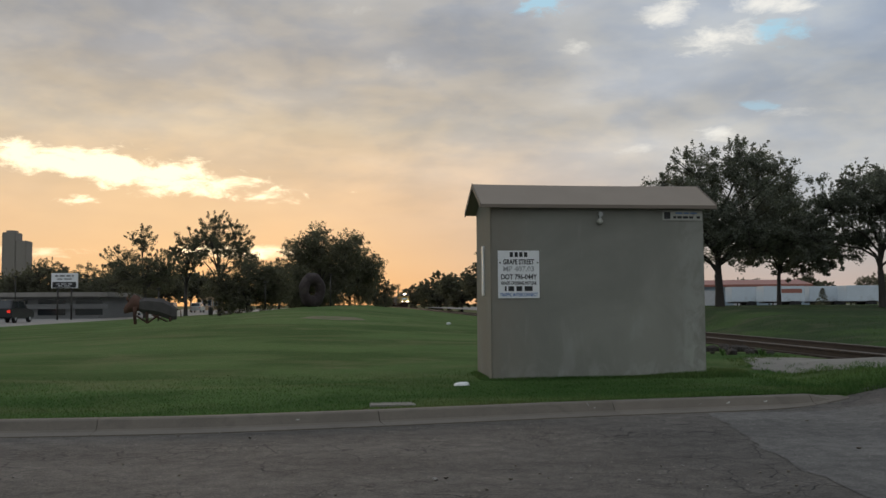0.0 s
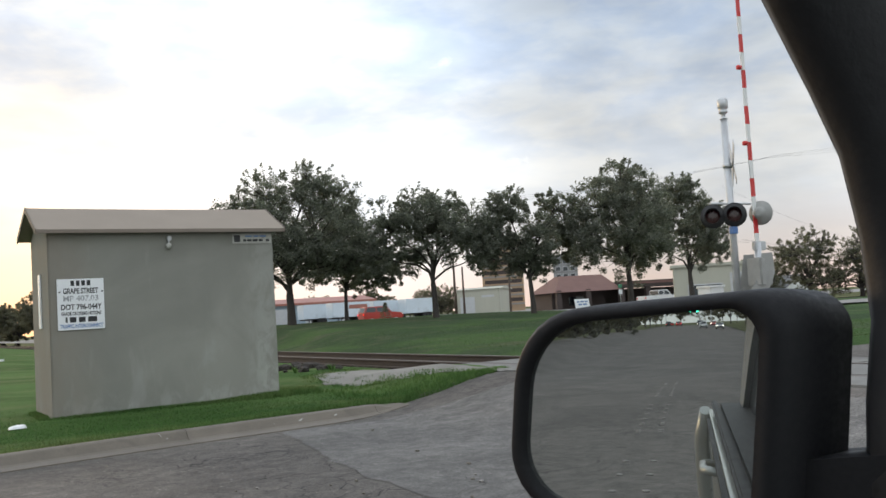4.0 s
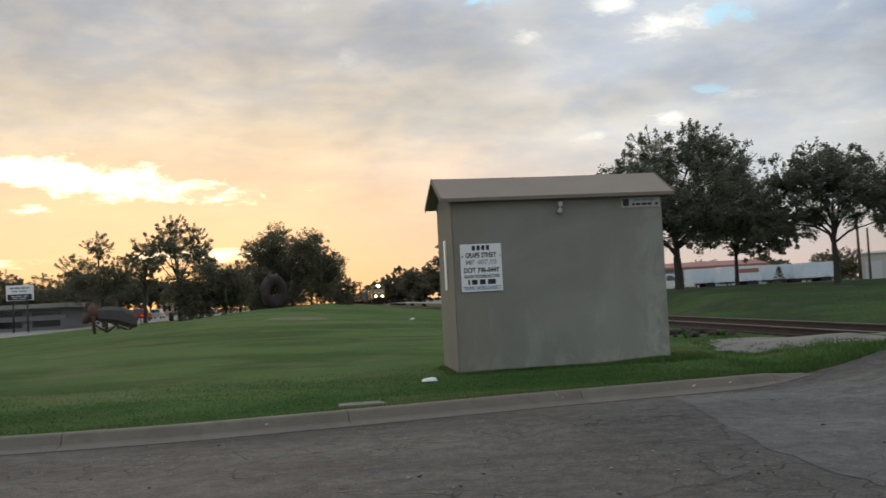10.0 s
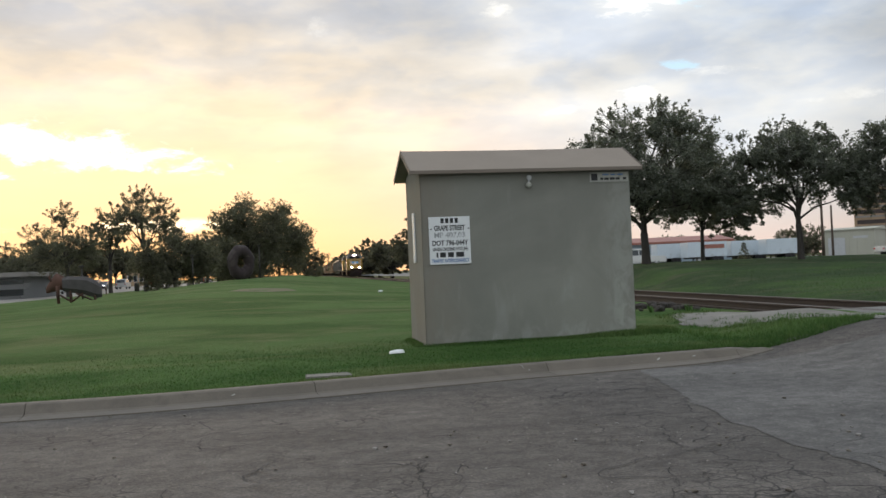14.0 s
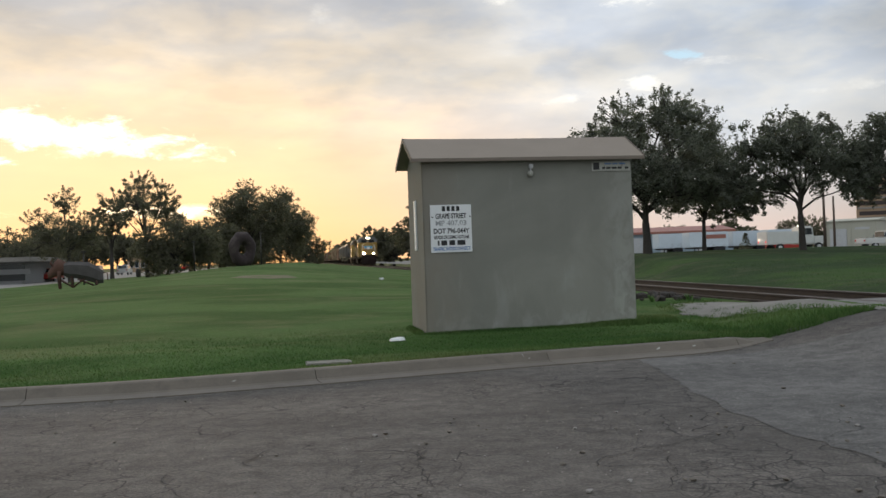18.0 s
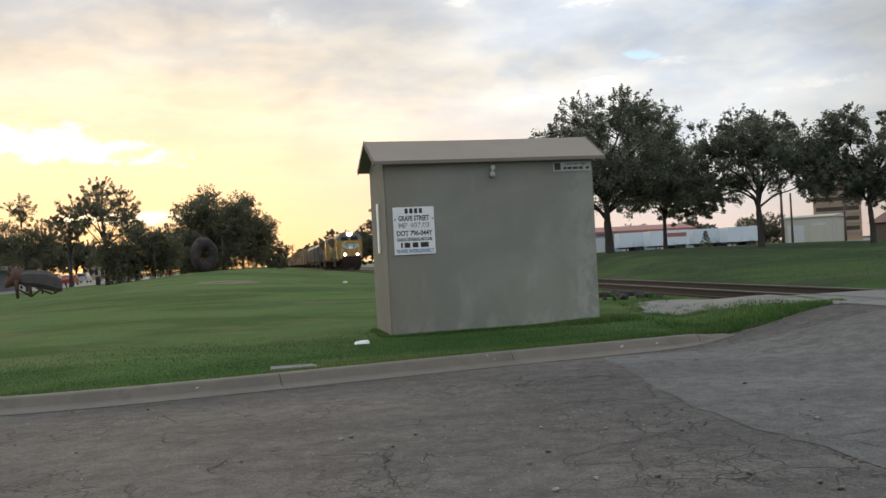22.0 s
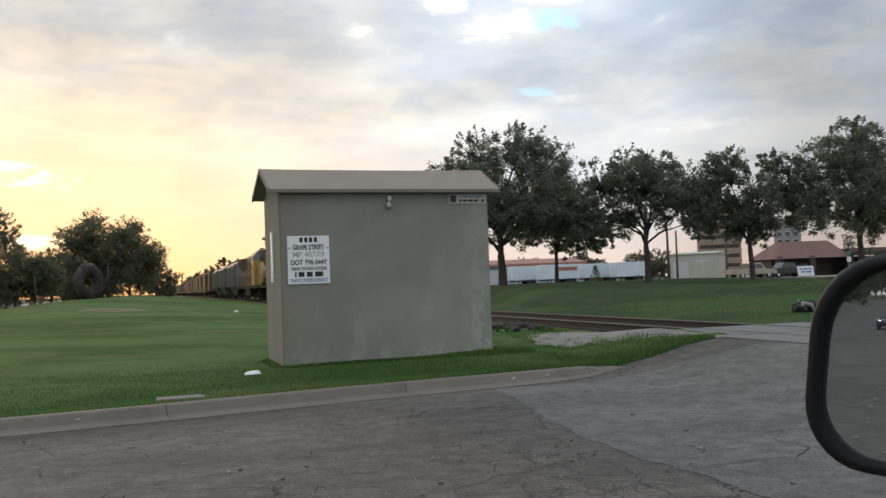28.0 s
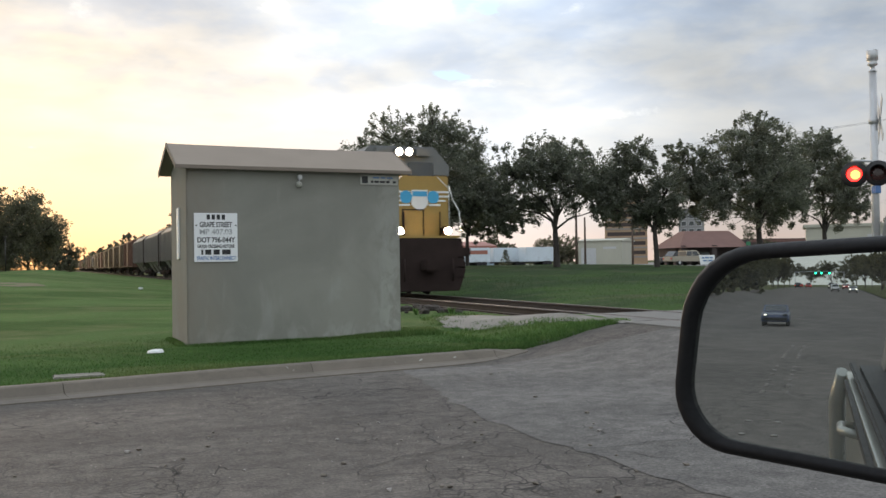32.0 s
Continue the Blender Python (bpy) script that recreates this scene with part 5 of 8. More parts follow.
        part("radiator_grille", bm, PILOT, ob)
    for y in (16.8, 18.0, 19.2):
        bm = B()
        dish(bm, (0, y, 4.42), (0, 0, 1), [(0.6, 0), (0.6, 0.16), (0.5, 0.2)], 20)
        part("fan", bm, LOCO_GREY, ob)
    bm = B()
    box(bm, (0, 10.4, 4.55), (0.5, 0.9, 0.25), 0.03)
    part("exhaust", bm, PILOT, ob)
    bm = B()
    box(bm, (0, 11.0, 0.85), (2.7, 5.6, 0.95), 0.15)
    part("fuel_tank", bm, PILOT, ob)
    for s in (-1, 1):
        bm = B()
        tube(bm, [(s * 1.43, 4.9, 2.35), (s * 1.43, 21.6, 2.35)], 0.02, 6)
        for k in range(9):
            rod(bm, (s * 1.43, 5.0 + k * 2.05, 1.42), (s * 1.43, 5.0 + k * 2.05, 2.35), 0.016, n=6)
        part("handrail", bm, PILOT, ob)
    truck(ob, 3.9, (-1.7, 0.0, 1.7))
    truck(ob, 18.3, (-1.7, 0.0, 1.7))
    bm = B()
    prism(bm, [(-1.45, 1.42), (1.45, 1.42), (1.45, 0.7), (1.1, 0.3), (-1.1, 0.3), (-1.45, 0.7)][::-1], 0.14, pose(0, 22.1, 0))
    part("rear_pilot", bm, PILOT, ob)
    return ob


def hopper(mat, label):
    """A covered hopper car with outside posts and sloping bays."""
    ob = thing("hopper_car", pose(0, 0, 0), label, "hopper car", "freight cars")
    bm = B()
    prism(bm, [(-1.5, 1.5), (1.5, 1.5), (1.55, 3.9), (0.9, 4.45), (-0.9, 4.45), (-1.55, 3.9)][::-1], 13.4, pose(0, 1.4, 0), bevel=0.05)
    part("body", bm, mat, ob)
    for k in range(13):
        for s in (-1, 1):
            bm = B()
            box(bm, (s * 1.56, 1.7 + k * 1.06, 2.7), (0.09, 0.10, 2.3))
            part("side_post", bm, mat, ob)
    for y in (4.6, 8.1, 11.6):
        bm = B()
        box(bm, (0, y, 1.0), (1.5, 1.4, 1.0), top=(1.8, 1.9))
        part("discharge_bay", bm, mat, ob)
    bm = B()
    box(bm, (0, 8.1, 4.52), (0.9, 12.6, 0.10), 0.02)
    part("roof_walk", bm, mat, ob)
    bm = B()
    box(bm, (0, 8.1, 1.25), (1.0, 15.6, 0.3))
    for y in (0.4, 15.8):
        box(bm, (0, y, 0.95), (0.3, 0.7, 0.3), 0.03)
    part("centre_sill", bm, PILOT, ob)
    for s in (-1, 1):
        for y in (0.75, 15.45):
            bm = B()
            for e in (-0.2, 0.2):
                box(bm, (s * 1.5, y + e, 2.55), (0.05, 0.04, 3.0))
            for k in range(7):
                box(bm, (s * 1.5, y, 1.2 + k * 0.45), (0.035, 0.42, 0.035))
            part("ladder", bm, PILOT, ob)
    truck(ob, 2.1, (-0.88, 0.88))
    truck(ob, 14.1, (-0.88, 0.88))
    return ob


def boxcar(mat, label):
    """A ribbed box car with a sliding door."""
    ob = thing("box_car", pose(0, 0, 0), label, "box car", "freight cars")
    bm = B()
    prism(bm, [(-1.48, 1.1), (1.48, 1.1), (1.48, 4.35), (0.0, 4.6), (-1.48, 4.35)][::-1], 15.4, pose(0, 0.5, 0), bevel=0.03)
    part("body", bm, mat, ob)
    for k in range(16):
        for s in (-1, 1):
            if 6 < k < 10:
                continue
            bm = B()
            box(bm, (s * 1.5, 0.75 + k, 2.7), (0.07, 0.12, 3.0))
            part("rib", bm, mat, ob)
    for s in (-1, 1):
        bm = B()
        box(bm, (s * 1.53, 8.2, 2.65), (0.08, 3.0, 3.0), 0.02)
        part("sliding_door", bm, mat, ob)
    bm = B()
    box(bm, (0, 8.2, 1.0), (1.2, 15.9, 0.3))
    for y in (0.2, 16.2):
        box(bm, (0, y, 0.9), (0.3, 0.6, 0.3), 0.03)
    part("centre_sill", bm, PILOT, ob)
    truck(ob, 2.3, (-0.88, 0.88))
    truck(ob, 14.1, (-0.88, 0.88))
    return ob


TRAIN_SPEED, NOSE_AT_END = 9.14, 26.1
train = []
lead = locomotive(True)
second = locomotive(False)
train += [(lead, 0.0), (second, 23.2)]
grey_hopper = hopper(HOPPER_GREY, "grey covered hopper car with outside posts")
brown_box = boxcar(BOX_BROWN, "dull red-brown box car with ribbed sides")
yellow_box = boxcar(BOX_YELLOW, "faded yellow box car with ribbed sides")
order = "hhhbyyyybyyhybyyhyybyyhy"
used = set()
at_y = 46.7
for c in order:
    src = {"h": grey_hopper, "b": brown_box, "y": yellow_box}[c]
    ob = src if c not in used else copy_thing(src, pose(0, 0, 0))
    used.add(c)
    train.append((ob, at_y))
    at_y += 16.4

# ---- crossing signal ----
MAST_X, MAST_Y = 16.0, 15.4
SIG = pose(MAST_X, MAST_Y, 0.30)
signal = thing("crossing_signal", SIG, "silver crossing signal mast with flashing red lamps and a crossbuck", "crossing signal")
bm = B()
tube(bm, [(0, 0, 0.1), (0, 0, 5.0)], [0.085, 0.075], 14)
dish(bm, (0, 0, 0.05), (0, 0, 1), [(0.22, 0), (0.22, 0.06), (0.14, 0.3), (0.10, 0.36)], 16)
part("mast", bm, GALV, signal)
bm = B()
dish(bm, (0, 0, 5.0), (0, 0, 1), [(0.09, 0), (0.05, 0.03), (0.04, 0.1), (0.10, 0.14), (0.10, 0.18), (0.075, 0.2), (0.115, 0.24), (0.115, 0.44), (0.10, 0.46)], 16)
part("bell", bm, GALV, signal, "grey warning bell on the mast top")
bm = B()
rod(bm, (-0.62, 0.0, 3.10), (0.62, 0.0, 3.10), 0.025)
part("lamp_bar", bm, GALV, signal)


GATE_GREY = material("dull_grey_gate_paint", (0.30, 0.30, 0.285), 0.6, vary=0.2, scale=3.0)


def signal_head(x, y, facing):
    """A round black backboard with a hooded lens; facing is +1 or -1 along the bar's normal."""
    bm = B()
    n = Vector((-0.72, -0.69, 0)) if facing < 0 else Vector((0.94, 0.34, 0))
    c = Vector((x, y, 2.84))
    dish(bm, c, n, [(0.06, -0.16), (0.12, -0.12), (0.16, -0.02), (0.27, 0.0), (0.27, 0.012), (0.15, 0.014)], 24)
    h = part("lamp_head", bm, BLACK_PAINT if facing < 0 else GATE_GREY, signal)
    bm = B()
    q = n.to_track_quat("Z", "Y").to_matrix()
    rings = []
    for r, d in ((0.16, 0.0), (0.165, 0.30)):
        rings.append([bm.verts.new(c + q @ Vector((r * math.cos(a), r * math.sin(a), d * (0.65 + 0.35 * math.sin(a))))) for a in (radians(-20 + 220 * i / 12) for i in range(13))])
    for i in range(12):
        bm.faces.new((rings[0][i], rings[0][i + 1], rings[1][i + 1], rings[1][i]))
    bmesh.ops.solidify(bm, geom=bm.faces[:], thickness=0.006)
    part("hood", bm, BLACK_PAINT, h)
    bm = B()
    dish(bm, c + n * 0.016, n, [(0.15, 0), (0.12, 0.03), (0.05, 0.045)], 20)
    lens = part("lens", bm, SIGNAL_RED if facing < 0 else SIGNAL_OFF, h)
    if facing > 0:
        return None
    bm = B()
    dish(bm, c + n * 0.06 + Vector((0.015, -0.015, -0.015)), n, [(0.095, 0), (0.085, 0.004), (0.02, 0.006)], 18)
    part("reflector", bm, SIGNAL_HOT, lens, "amber-hot middle of the lit lamp")
    # dark cover added for the flashing: hides the always glowing lens, slides behind when lit
    bm = B()
    dish(bm, c + n * 0.075, n, [(0.158, -0.06), (0.158, 0), (0.15, 0.006), (0.05, 0.012)], 20)
    flash_cover = part("flash_cover", bm, SIGNAL_OFF, h, "dark red cover added over the glowing lens")
    return flash_cover, n


SIGNAL_OFF = material("unlit_red_lens", (0.035, 0.008, 0.008), 0.3, vary=0.1, bump=0.0, coat=0.4)
side = Vector((0.69, -0.72, 0))
lamps_of_signal = []
for o in (-0.40, 0.06):
    p = side * o - Vector((0.10, 0.10, 0)) * 0.8
    lamps_of_signal.append(signal_head(p.x, p.y, -1))
p = side * 0.62
signal_head(p.x, p.y, 1)
# crossbuck, seen from behind and edge
for tilt in (45, -45):
    bm = B()
    box(bm, (0, 0, 0), (1.22, 0.012, 0.20), 0.004, pose(0.05, -0.12, 3.98, 0, 0, 50) @ pose(0, 0, 0, 0, tilt, 0))
    part("crossbuck_arm", bm, GALV, signal, "grey back of a crossbuck board")
for k in range(4):
    bm = B()
    box(bm, (-0.36 + 0.22 * k, -0.01, 0), (0.12, 0.006, 0.09), 0.0, pose(0.05, -0.12, 3.98, 0, 0, 50) @ pose(0, 0, 0, 0, 45, 0))
    part("bar", bm, SIGN_BLACK, signal)
bm = B()
dish(bm, (0, 0, 3.9), (0, 0, 1), [(0.10, 0), (0.10, 0.1)], 14)
part("clamp", bm, GALV, signal)
bm = B()
box(bm, side * 0.02 + Vector((-0.07, -0.07, 2.5)), (0.14, 0.14, 0.16), 0.01)
part("blue_plate", bm, SIGN_BLUE, signal, "small blue plate")
# gate mechanism, counterweights and upright arm
gate = thing("crossing_gate", SIG @ pose(0.34, -0.36, 0), "raised crossing gate with a red and white striped arm", "crossing gate")
bm = B()
tube(bm, [(0, 0, 0.0), (0, 0, 2.2)], 0.075, 12)
part("post", bm, GALV, gate)
bm = B()
box(bm, (0, 0, 1.55), (0.36, 0.42, 0.62), 0.03)
part("mechanism", bm, GATE_GREY, gate, "grey gate mechanism housing")
for s in (-0.26, 0.26):
    bm = B()
    prism(bm, [(-0.55, 0.9), (-0.2, 0.75), (0.12, 1.5), (0.10, 1.95), (-0.12, 1.95), (-0.2, 1.5)], 0.03, pose(0, s, 0, 0, 0, -45))
    bmesh.ops.recalc_face_normals(bm, faces=bm.faces)
    part("counterweight_arm", bm, GATE_GREY, gate)
    bm = B()
    box(bm, (-0.30, s, 0.95), (0.30, 0.10, 0.34), 0.02, pose(0, 0, 0, 0, 0, -45))
    part("counterweight", bm, GATE_GREY, gate)
bm = B()
box(bm, (0.05, 0.0, 2.12), (0.36, 0.10, 0.20), 0.02)
part("arm_clamp", bm, GALV, gate)
z, k = 2.0, 0
while z < 9.4:
    w = 0.115 - 0.004 * (z - 2)
    bm = B()
    box(bm, (0.0, 0, z + 0.2), (w, 0.03, 0.40))
    part("arm_stripe", bm, RED if k % 2 else WHITE, gate)
    z, k = z + 0.405, k + 1
for z in (4.4, 6.1, 8.9):
    bm = B()
    dish(bm, (-0.12, 0, z), (-1, 0, 0), [(0.05, -0.05), (0.055, 0.04), (0.03, 0.05)], 12)
    part("arm_lamp", bm, RED, gate)
bm = B()
box(bm, (-0.45, 0.35, 0.75), (0.42, 0.40, 1.05), 0.02)
box(bm, (-0.45, 0.35, 1.29), (0.46, 0.44, 0.05), 0.01)
cabinet = thing("relay_cabinet", SIG, "white metal relay cabinet at the foot of the crossing signal", "cabinet")
part("body", bm, WHITE, cabinet)
for k in range(4):
    bm = B()
    box(bm, (-0.45, 0.145, 0.62 + 0.12 * k), (0.3, 0.012, 0.02))
    part("louvre", bm, GALV, cabinet)

# ---- buildings, signs and poles round about ----
BRICK_TAN = material("tan_brick", (0.36, 0.25, 0.16), 0.9, vary=0.2, scale=0.3, fine=4.0, stretch=(1, 1, 6))
SHED_WALL = material("pale_steel_wall", (0.42, 0.41, 0.34), 0.7, vary=0.12, scale=0.4, fine=8.0, stretch=(1, 1, 0.3))
BLUE_WALL = material("pale_blue_wall", (0.26, 0.33, 0.38), 0.7, vary=0.1, scale=0.3, fine=5.0)
RED_ROOF = material("red_steel_roof", (0.31, 0.125, 0.092), 0.6, vary=0.15, scale=0.4, fine=6.0)
BROWN_ROOF = material("red_brown_tiles", (0.155, 0.082, 0.068), 0.8, vary=0.2, scale=0.8, fine=12.0)
BROWN_WALL = material("brown_brick", (0.060, 0.046, 0.042), 0.9, vary=0.2, scale=0.5, fine=10.0)
GREY_WALL = material("grey_render", (0.24, 0.24, 0.24), 0.9, vary=0.15, scale=0.3, fine=6.0)
TOWER_WALL = material("pale_concrete_silo", (0.26, 0.235, 0.21), 0.9, vary=0.12, scale=0.1, fine=2.0)
POLE_WOOD = material("pole_wood", (0.09, 0.065, 0.05), 0.95, vary=0.3, scale=2.0, stretch=(1, 1, 0.2))


def spot(a, y):
    return y * math.tan(radians(a))


def facade_windows(parent, x0, x1, z0, z1, cols, rows, y, mat=None, w=0.6, h=0.55):
    """Recessed-looking panes in a grid on a wall that faces -y: frame, pane and sill for each."""
    for i in range(cols):
        for j in range(rows):
            cx, cz = x0 + (x1 - x0) * (i + 0.5) / cols, z0 + (z1 - z0) * (j + 0.5) / rows
            ww, hh = (x1 - x0) / cols * w, (z1 - z0) / rows * h
            bm = B()
            box(bm, (cx, y - 0.04, cz), (ww + 0.2, 0.10, hh + 0.2), 0.02)
            f = part("window", bm, GALV, parent)
            bm = B()
            box(bm, (cx, y - 0.085, cz), (ww, 0.03, hh))
            part("pane", bm, mat or GLASS_DARK, f)


# freight depot: long pale blue hall with a red roof
hall = thing("depot_hall", pose(spot(18.6, 130), 130, 0.62, 0, 0, -12), "long pale blue depot hall with a dull red roof", "warehouse")
bm = B()
box(bm, (4.5, 8, 1.5), (22, 16, 3.0))
part("wall", bm, BLUE_WALL, hall)
bm = B()
prism(bm, [(-0.6, 2.9), (16.6, 2.9), (16.6, 3.2), (8, 4.0), (-0.6, 3.2)], 22.6, pose(15.8, 0, 0, 0, 0, 90))
bmesh.ops.recalc_face_normals(bm, faces=bm.faces)
part("roof", bm, RED_ROOF, hall)
for k in range(4):
    bm = B()
    box(bm, (-3 + 5 * k, -0.04, 1.2), (3.0, 0.08, 2.4), 0.03)
    part("roller_door", bm, GALV, hall)
# tan block tower behind the shed
tower = thing("office_tower", pose(spot(31.5, 170), 170, 0.5, 0, 0, -31), "tan brick office block of many storeys, far off", "building")
bm = B()
box(bm, (4.2, 8, 7.3), (8.4, 16, 14.6))
part("wall", bm, BRICK_TAN, tower)
for k in range(7):
    bm = B()
    box(bm, (4.2, -0.08, 1.6 + 1.9 * k), (8.3, 0.16, 0.34))
    part("floor_band", bm, PALE_CONCRETE, tower)
for k in range(7):
    bm = B()
    box(bm, (4.2, -0.03, 2.5 + 1.9 * k), (7.6, 0.06, 0.75))
    part("window_band", bm, BROWN_WALL, tower)
bm = B()
box(bm, (4.2, 8, 14.75), (8.8, 16.4, 0.4), 0.05)
part("parapet", bm, BRICK_TAN, tower)
annex = thing("grey_block", pose(spot(35.7, 190), 190, 0.5, 0, 0, -36), "grey concrete building block behind the trees", "building")
bm = B()
box(bm, (2.9, 8, 6.3), (5.8, 16, 12.6))
part("wall", bm, GREY_WALL, annex)
bm = B()
box(bm, (2.9, 8, 12.7), (6.2, 16.4, 0.4), 0.05)
part("parapet", bm, GREY_WALL, annex)
facade_windows(annex, 0.3, 5.5, 5, 12, 3, 4, 0)
# pale steel shed with a roller door
shed = thing("steel_shed", pose(spot(29.9, 112), 112, 0.6, 0, 0, -44), "pale green-beige steel shed with a roller door", "shed")
bm = B()
box(bm, (2.9, 4, 1.7), (5.8, 8, 3.4), 0.03)
part("wall", bm, SHED_WALL, shed)
bm = B()
prism(bm, [(-0.2, 3.4), (8.2, 3.4), (8.2, 3.5), (4, 3.8), (-0.2, 3.5)], 6.2, pose(6.0, 0, 0, 0, 0, 90))
bmesh.ops.recalc_face_normals(bm, faces=bm.faces)
part("roof", bm, SHED_WALL, shed)
bm = B()
box(bm, (1.4, -0.04, 1.25), (2.0, 0.08, 2.5), 0.03)
part("roller_door", bm, GALV, shed)
for k in range(7):
    bm = B()
    box(bm, (0.1 + 0.93 * k, -0.02, 1.7), (0.06, 0.05, 3.3))
    part("wall_rib", bm, SHED_WALL, shed)
bm = B()
box(bm, (4.2, -0.03, 2.5), (1.7, 0.04, 0.3))
part("sign_bar", bm, GALV, shed)
# low building with a red-brown hipped roof and a drive-through canopy
bank = thing("canopy_building", pose(spot(36.2, 110), 110, 0.55, 0, 0, -14), "low brown building with a red-brown roof and a drive-through canopy", "building")
bm = B()
box(bm, (4, 7.6, 1.3), (8.4, 7, 2.6))
part("wall", bm, BROWN_WALL, bank)
bm = B()
for pts in (((-1.0, 0.6, 2.5), (9.4, 0.6, 2.5), (8.2, 5.0, 4.9), (1.6, 5.0, 4.9)), ((9.4, 11.4, 2.5), (-1.0, 11.4, 2.5), (1.6, 7, 4.9), (8.2, 7, 4.9)), ((-1.0, 11.4, 2.5), (-1.0, 0.6, 2.5), (1.6, 5, 4.9), (1.6, 7, 4.9)), ((9.4, 0.6, 2.5), (9.4, 11.4, 2.5), (8.2, 7, 4.9), (8.2, 5, 4.9)), ((1.6, 5, 4.9), (8.2, 5, 4.9), (8.2, 7, 4.9), (1.6, 7, 4.9)), ((-1.0, 0.6, 2.5), (-1.0, 11.4, 2.5), (9.4, 11.4, 2.5), (9.4, 0.6, 2.5))):
    bm.faces.new([bm.verts.new(p) for p in pts])
bmesh.ops.remove_doubles(bm, verts=bm.verts, dist=0.001)
bmesh.ops.recalc_face_normals(bm, faces=bm.faces)
part("roof", bm, BROWN_ROOF, bank)
bm = B()
box(bm, (16.4, 5, 3.15), (14.6, 9, 0.9), 0.05)
part("canopy", bm, BROWN_WALL, bank)
bm = B()
box(bm, (16.4, 0.46, 3.3), (14.7, 0.1, 0.35), 0.02)
part("canopy_edge", bm, BROWN_ROOF, bank)
for x in (-0.3, 4.2, 9.4, 13.6, 18.4, 23.2):
    bm = B()
    box(bm, (x, 1.2, 1.4), (0.75, 0.75, 2.75), 0.04)
    part("pillar", bm, BROWN_WALL, bank)
bm = B()
box(bm, (3.6, 4.06, 1.2), (2.4, 0.08, 1.2), 0.03)
part("window", bm, GLASS_DARK, bank)
bm = B()
box(bm, (16.4, 9.3, 1.3), (14.0, 0.3, 2.6))
part("back_wall", bm, BROWN_WALL, bank)
# white flat building
white_shop = thing("white_kiosk", pose(spot(42.6, 66), 66, -0.15, 0, 0, -42) @ Matrix.Scale(1.75, 4, (0, 0, 1)) @ Matrix.Scale(1.7, 4, (1, 0, 0)), "small pale beige flat-roofed building with a wide window", "building")
bm = B()
box(bm, (2.0, 3, 1.2), (4.0, 5, 2.4), 0.03)
part("wall", bm, SHED_WALL, white_shop)
bm = B()
box(bm, (2.0, 3, 2.46), (4.3, 5.4, 0.16), 0.03)
part("roof", bm, SHED_WALL, white_shop)
bm = B()
box(bm, (1.6, 0.47, 1.1), (1.8, 0.08, 0.8), 0.02)
w1 = part("window", bm, GALV, white_shop)
for x in (1.15, 2.05):
    bm = B()
    box(bm, (x, 0.42, 1.1), (0.8, 0.04, 0.66))
    part("pane", bm, GLASS_DARK, w1)
bm = B()
box(bm, (3.3, 0.46, 1.0), (0.8, 0.08, 2.0), 0.02)
part("door", bm, GALV, white_shop)
# pale house with a gable, across the street
cottage = thing("cottage", pose(spot(48.7, 72), 72, 0.2), "small pale house with a gable roof behind trees", "house")
bm = B()
prism(bm, [(0, 0), (4.2, 0), (4.2, 1.6), (2.1, 2.7), (0, 1.6)], 6)
bmesh.ops.recalc_face_normals(bm, faces=bm.faces)
part("wall", bm, WHITE, cottage)
for s in (-1, 1):
    bm = B()
    prism(bm, [(2.1, 2.72), (2.1 + s * 2.4, 1.45), (2.1 + s * 2.4, 1.6), (2.1, 2.88)], 6.4, pose(0, -0.2, 0))
    bmesh.ops.recalc_face_normals(bm, faces=bm.faces)
    part("roof", bm, GREY_WALL, cottage)
bm = B()
box(bm, (2.1, -0.04, 0.9), (1.0, 0.08, 0.8), 0.02)
part("window", bm, GLASS_DARK, cottage)
# streets past the end of the bank
sheet("street_corner", steps((30, 150, 12)), steps((57.0, 65, 4)), lambda x, y: east_z(x, y) + 0.05, PAVING, "pale paved street past the end of the bank", "street")
sheet("street_east", steps((37, 140, 10)), steps((34.0, 42, 3)), lambda x, y: east_z(x, y) + 0.05, PAVING, "pale paved street beyond the corner lawn", "street")

# boundary: western low building, billboard, silo tower
low = thing("grey_workshop", pose(spot(-21.6, 96), 96, 0.2), "low grey flat-roofed workshop with a pale fascia", "building")
bm = B()
box(bm, (-2, 8, 1.25), (26, 14, 2.5))
part("wall", bm, GREY_WALL, low)
bm = B()
box(bm, (-1.6, 7.4, 2.35), (27.5, 15.6, 0.45), 0.04)
part("roof_edge", bm, PALE_CONCRETE, low)
for k in range(6):
    bm = B()
    box(bm, (-8 + 3.6 * k, 0.95, 1.1), (2.6, 0.12, 1.5), 0.03)
    part("window", bm, GLASS_DARK, low)
bm = B()
box(bm, (7.6, 0.7, 1.2), (8.6, 0.3, 0.5), 0.03)
part("awning", bm, GREY_WALL, low)
villa = thing("beige_house", pose(spot(-10.1, 262), 262, 0.2), "beige two-storey house at the end of the western street", "house")
bm = B()
box(bm, (2.6, 4, 3.2), (5.2, 8, 6.4), 0.05)
part("wall", bm, BRICK_TAN, villa)
bm = B()
prism(bm, [(-0.4, 6.3), (8.4, 6.3), (8.4, 6.5), (4, 8.0), (-0.4, 6.5)], 6.0, pose(5.6, 0, 0, 0, 0, 90))
bmesh.ops.recalc_face_normals(bm, faces=bm.faces)
part("roof", bm, BROWN_ROOF, villa)
facade_windows(villa, 0.4, 4.8, 0.6, 6.0, 3, 2, 0)
board = thing("street_billboard", pose(spot(-17.4, 88), 88, 0.2), "white billboard with dark lower panel on a post", "billboard")
bm = B()
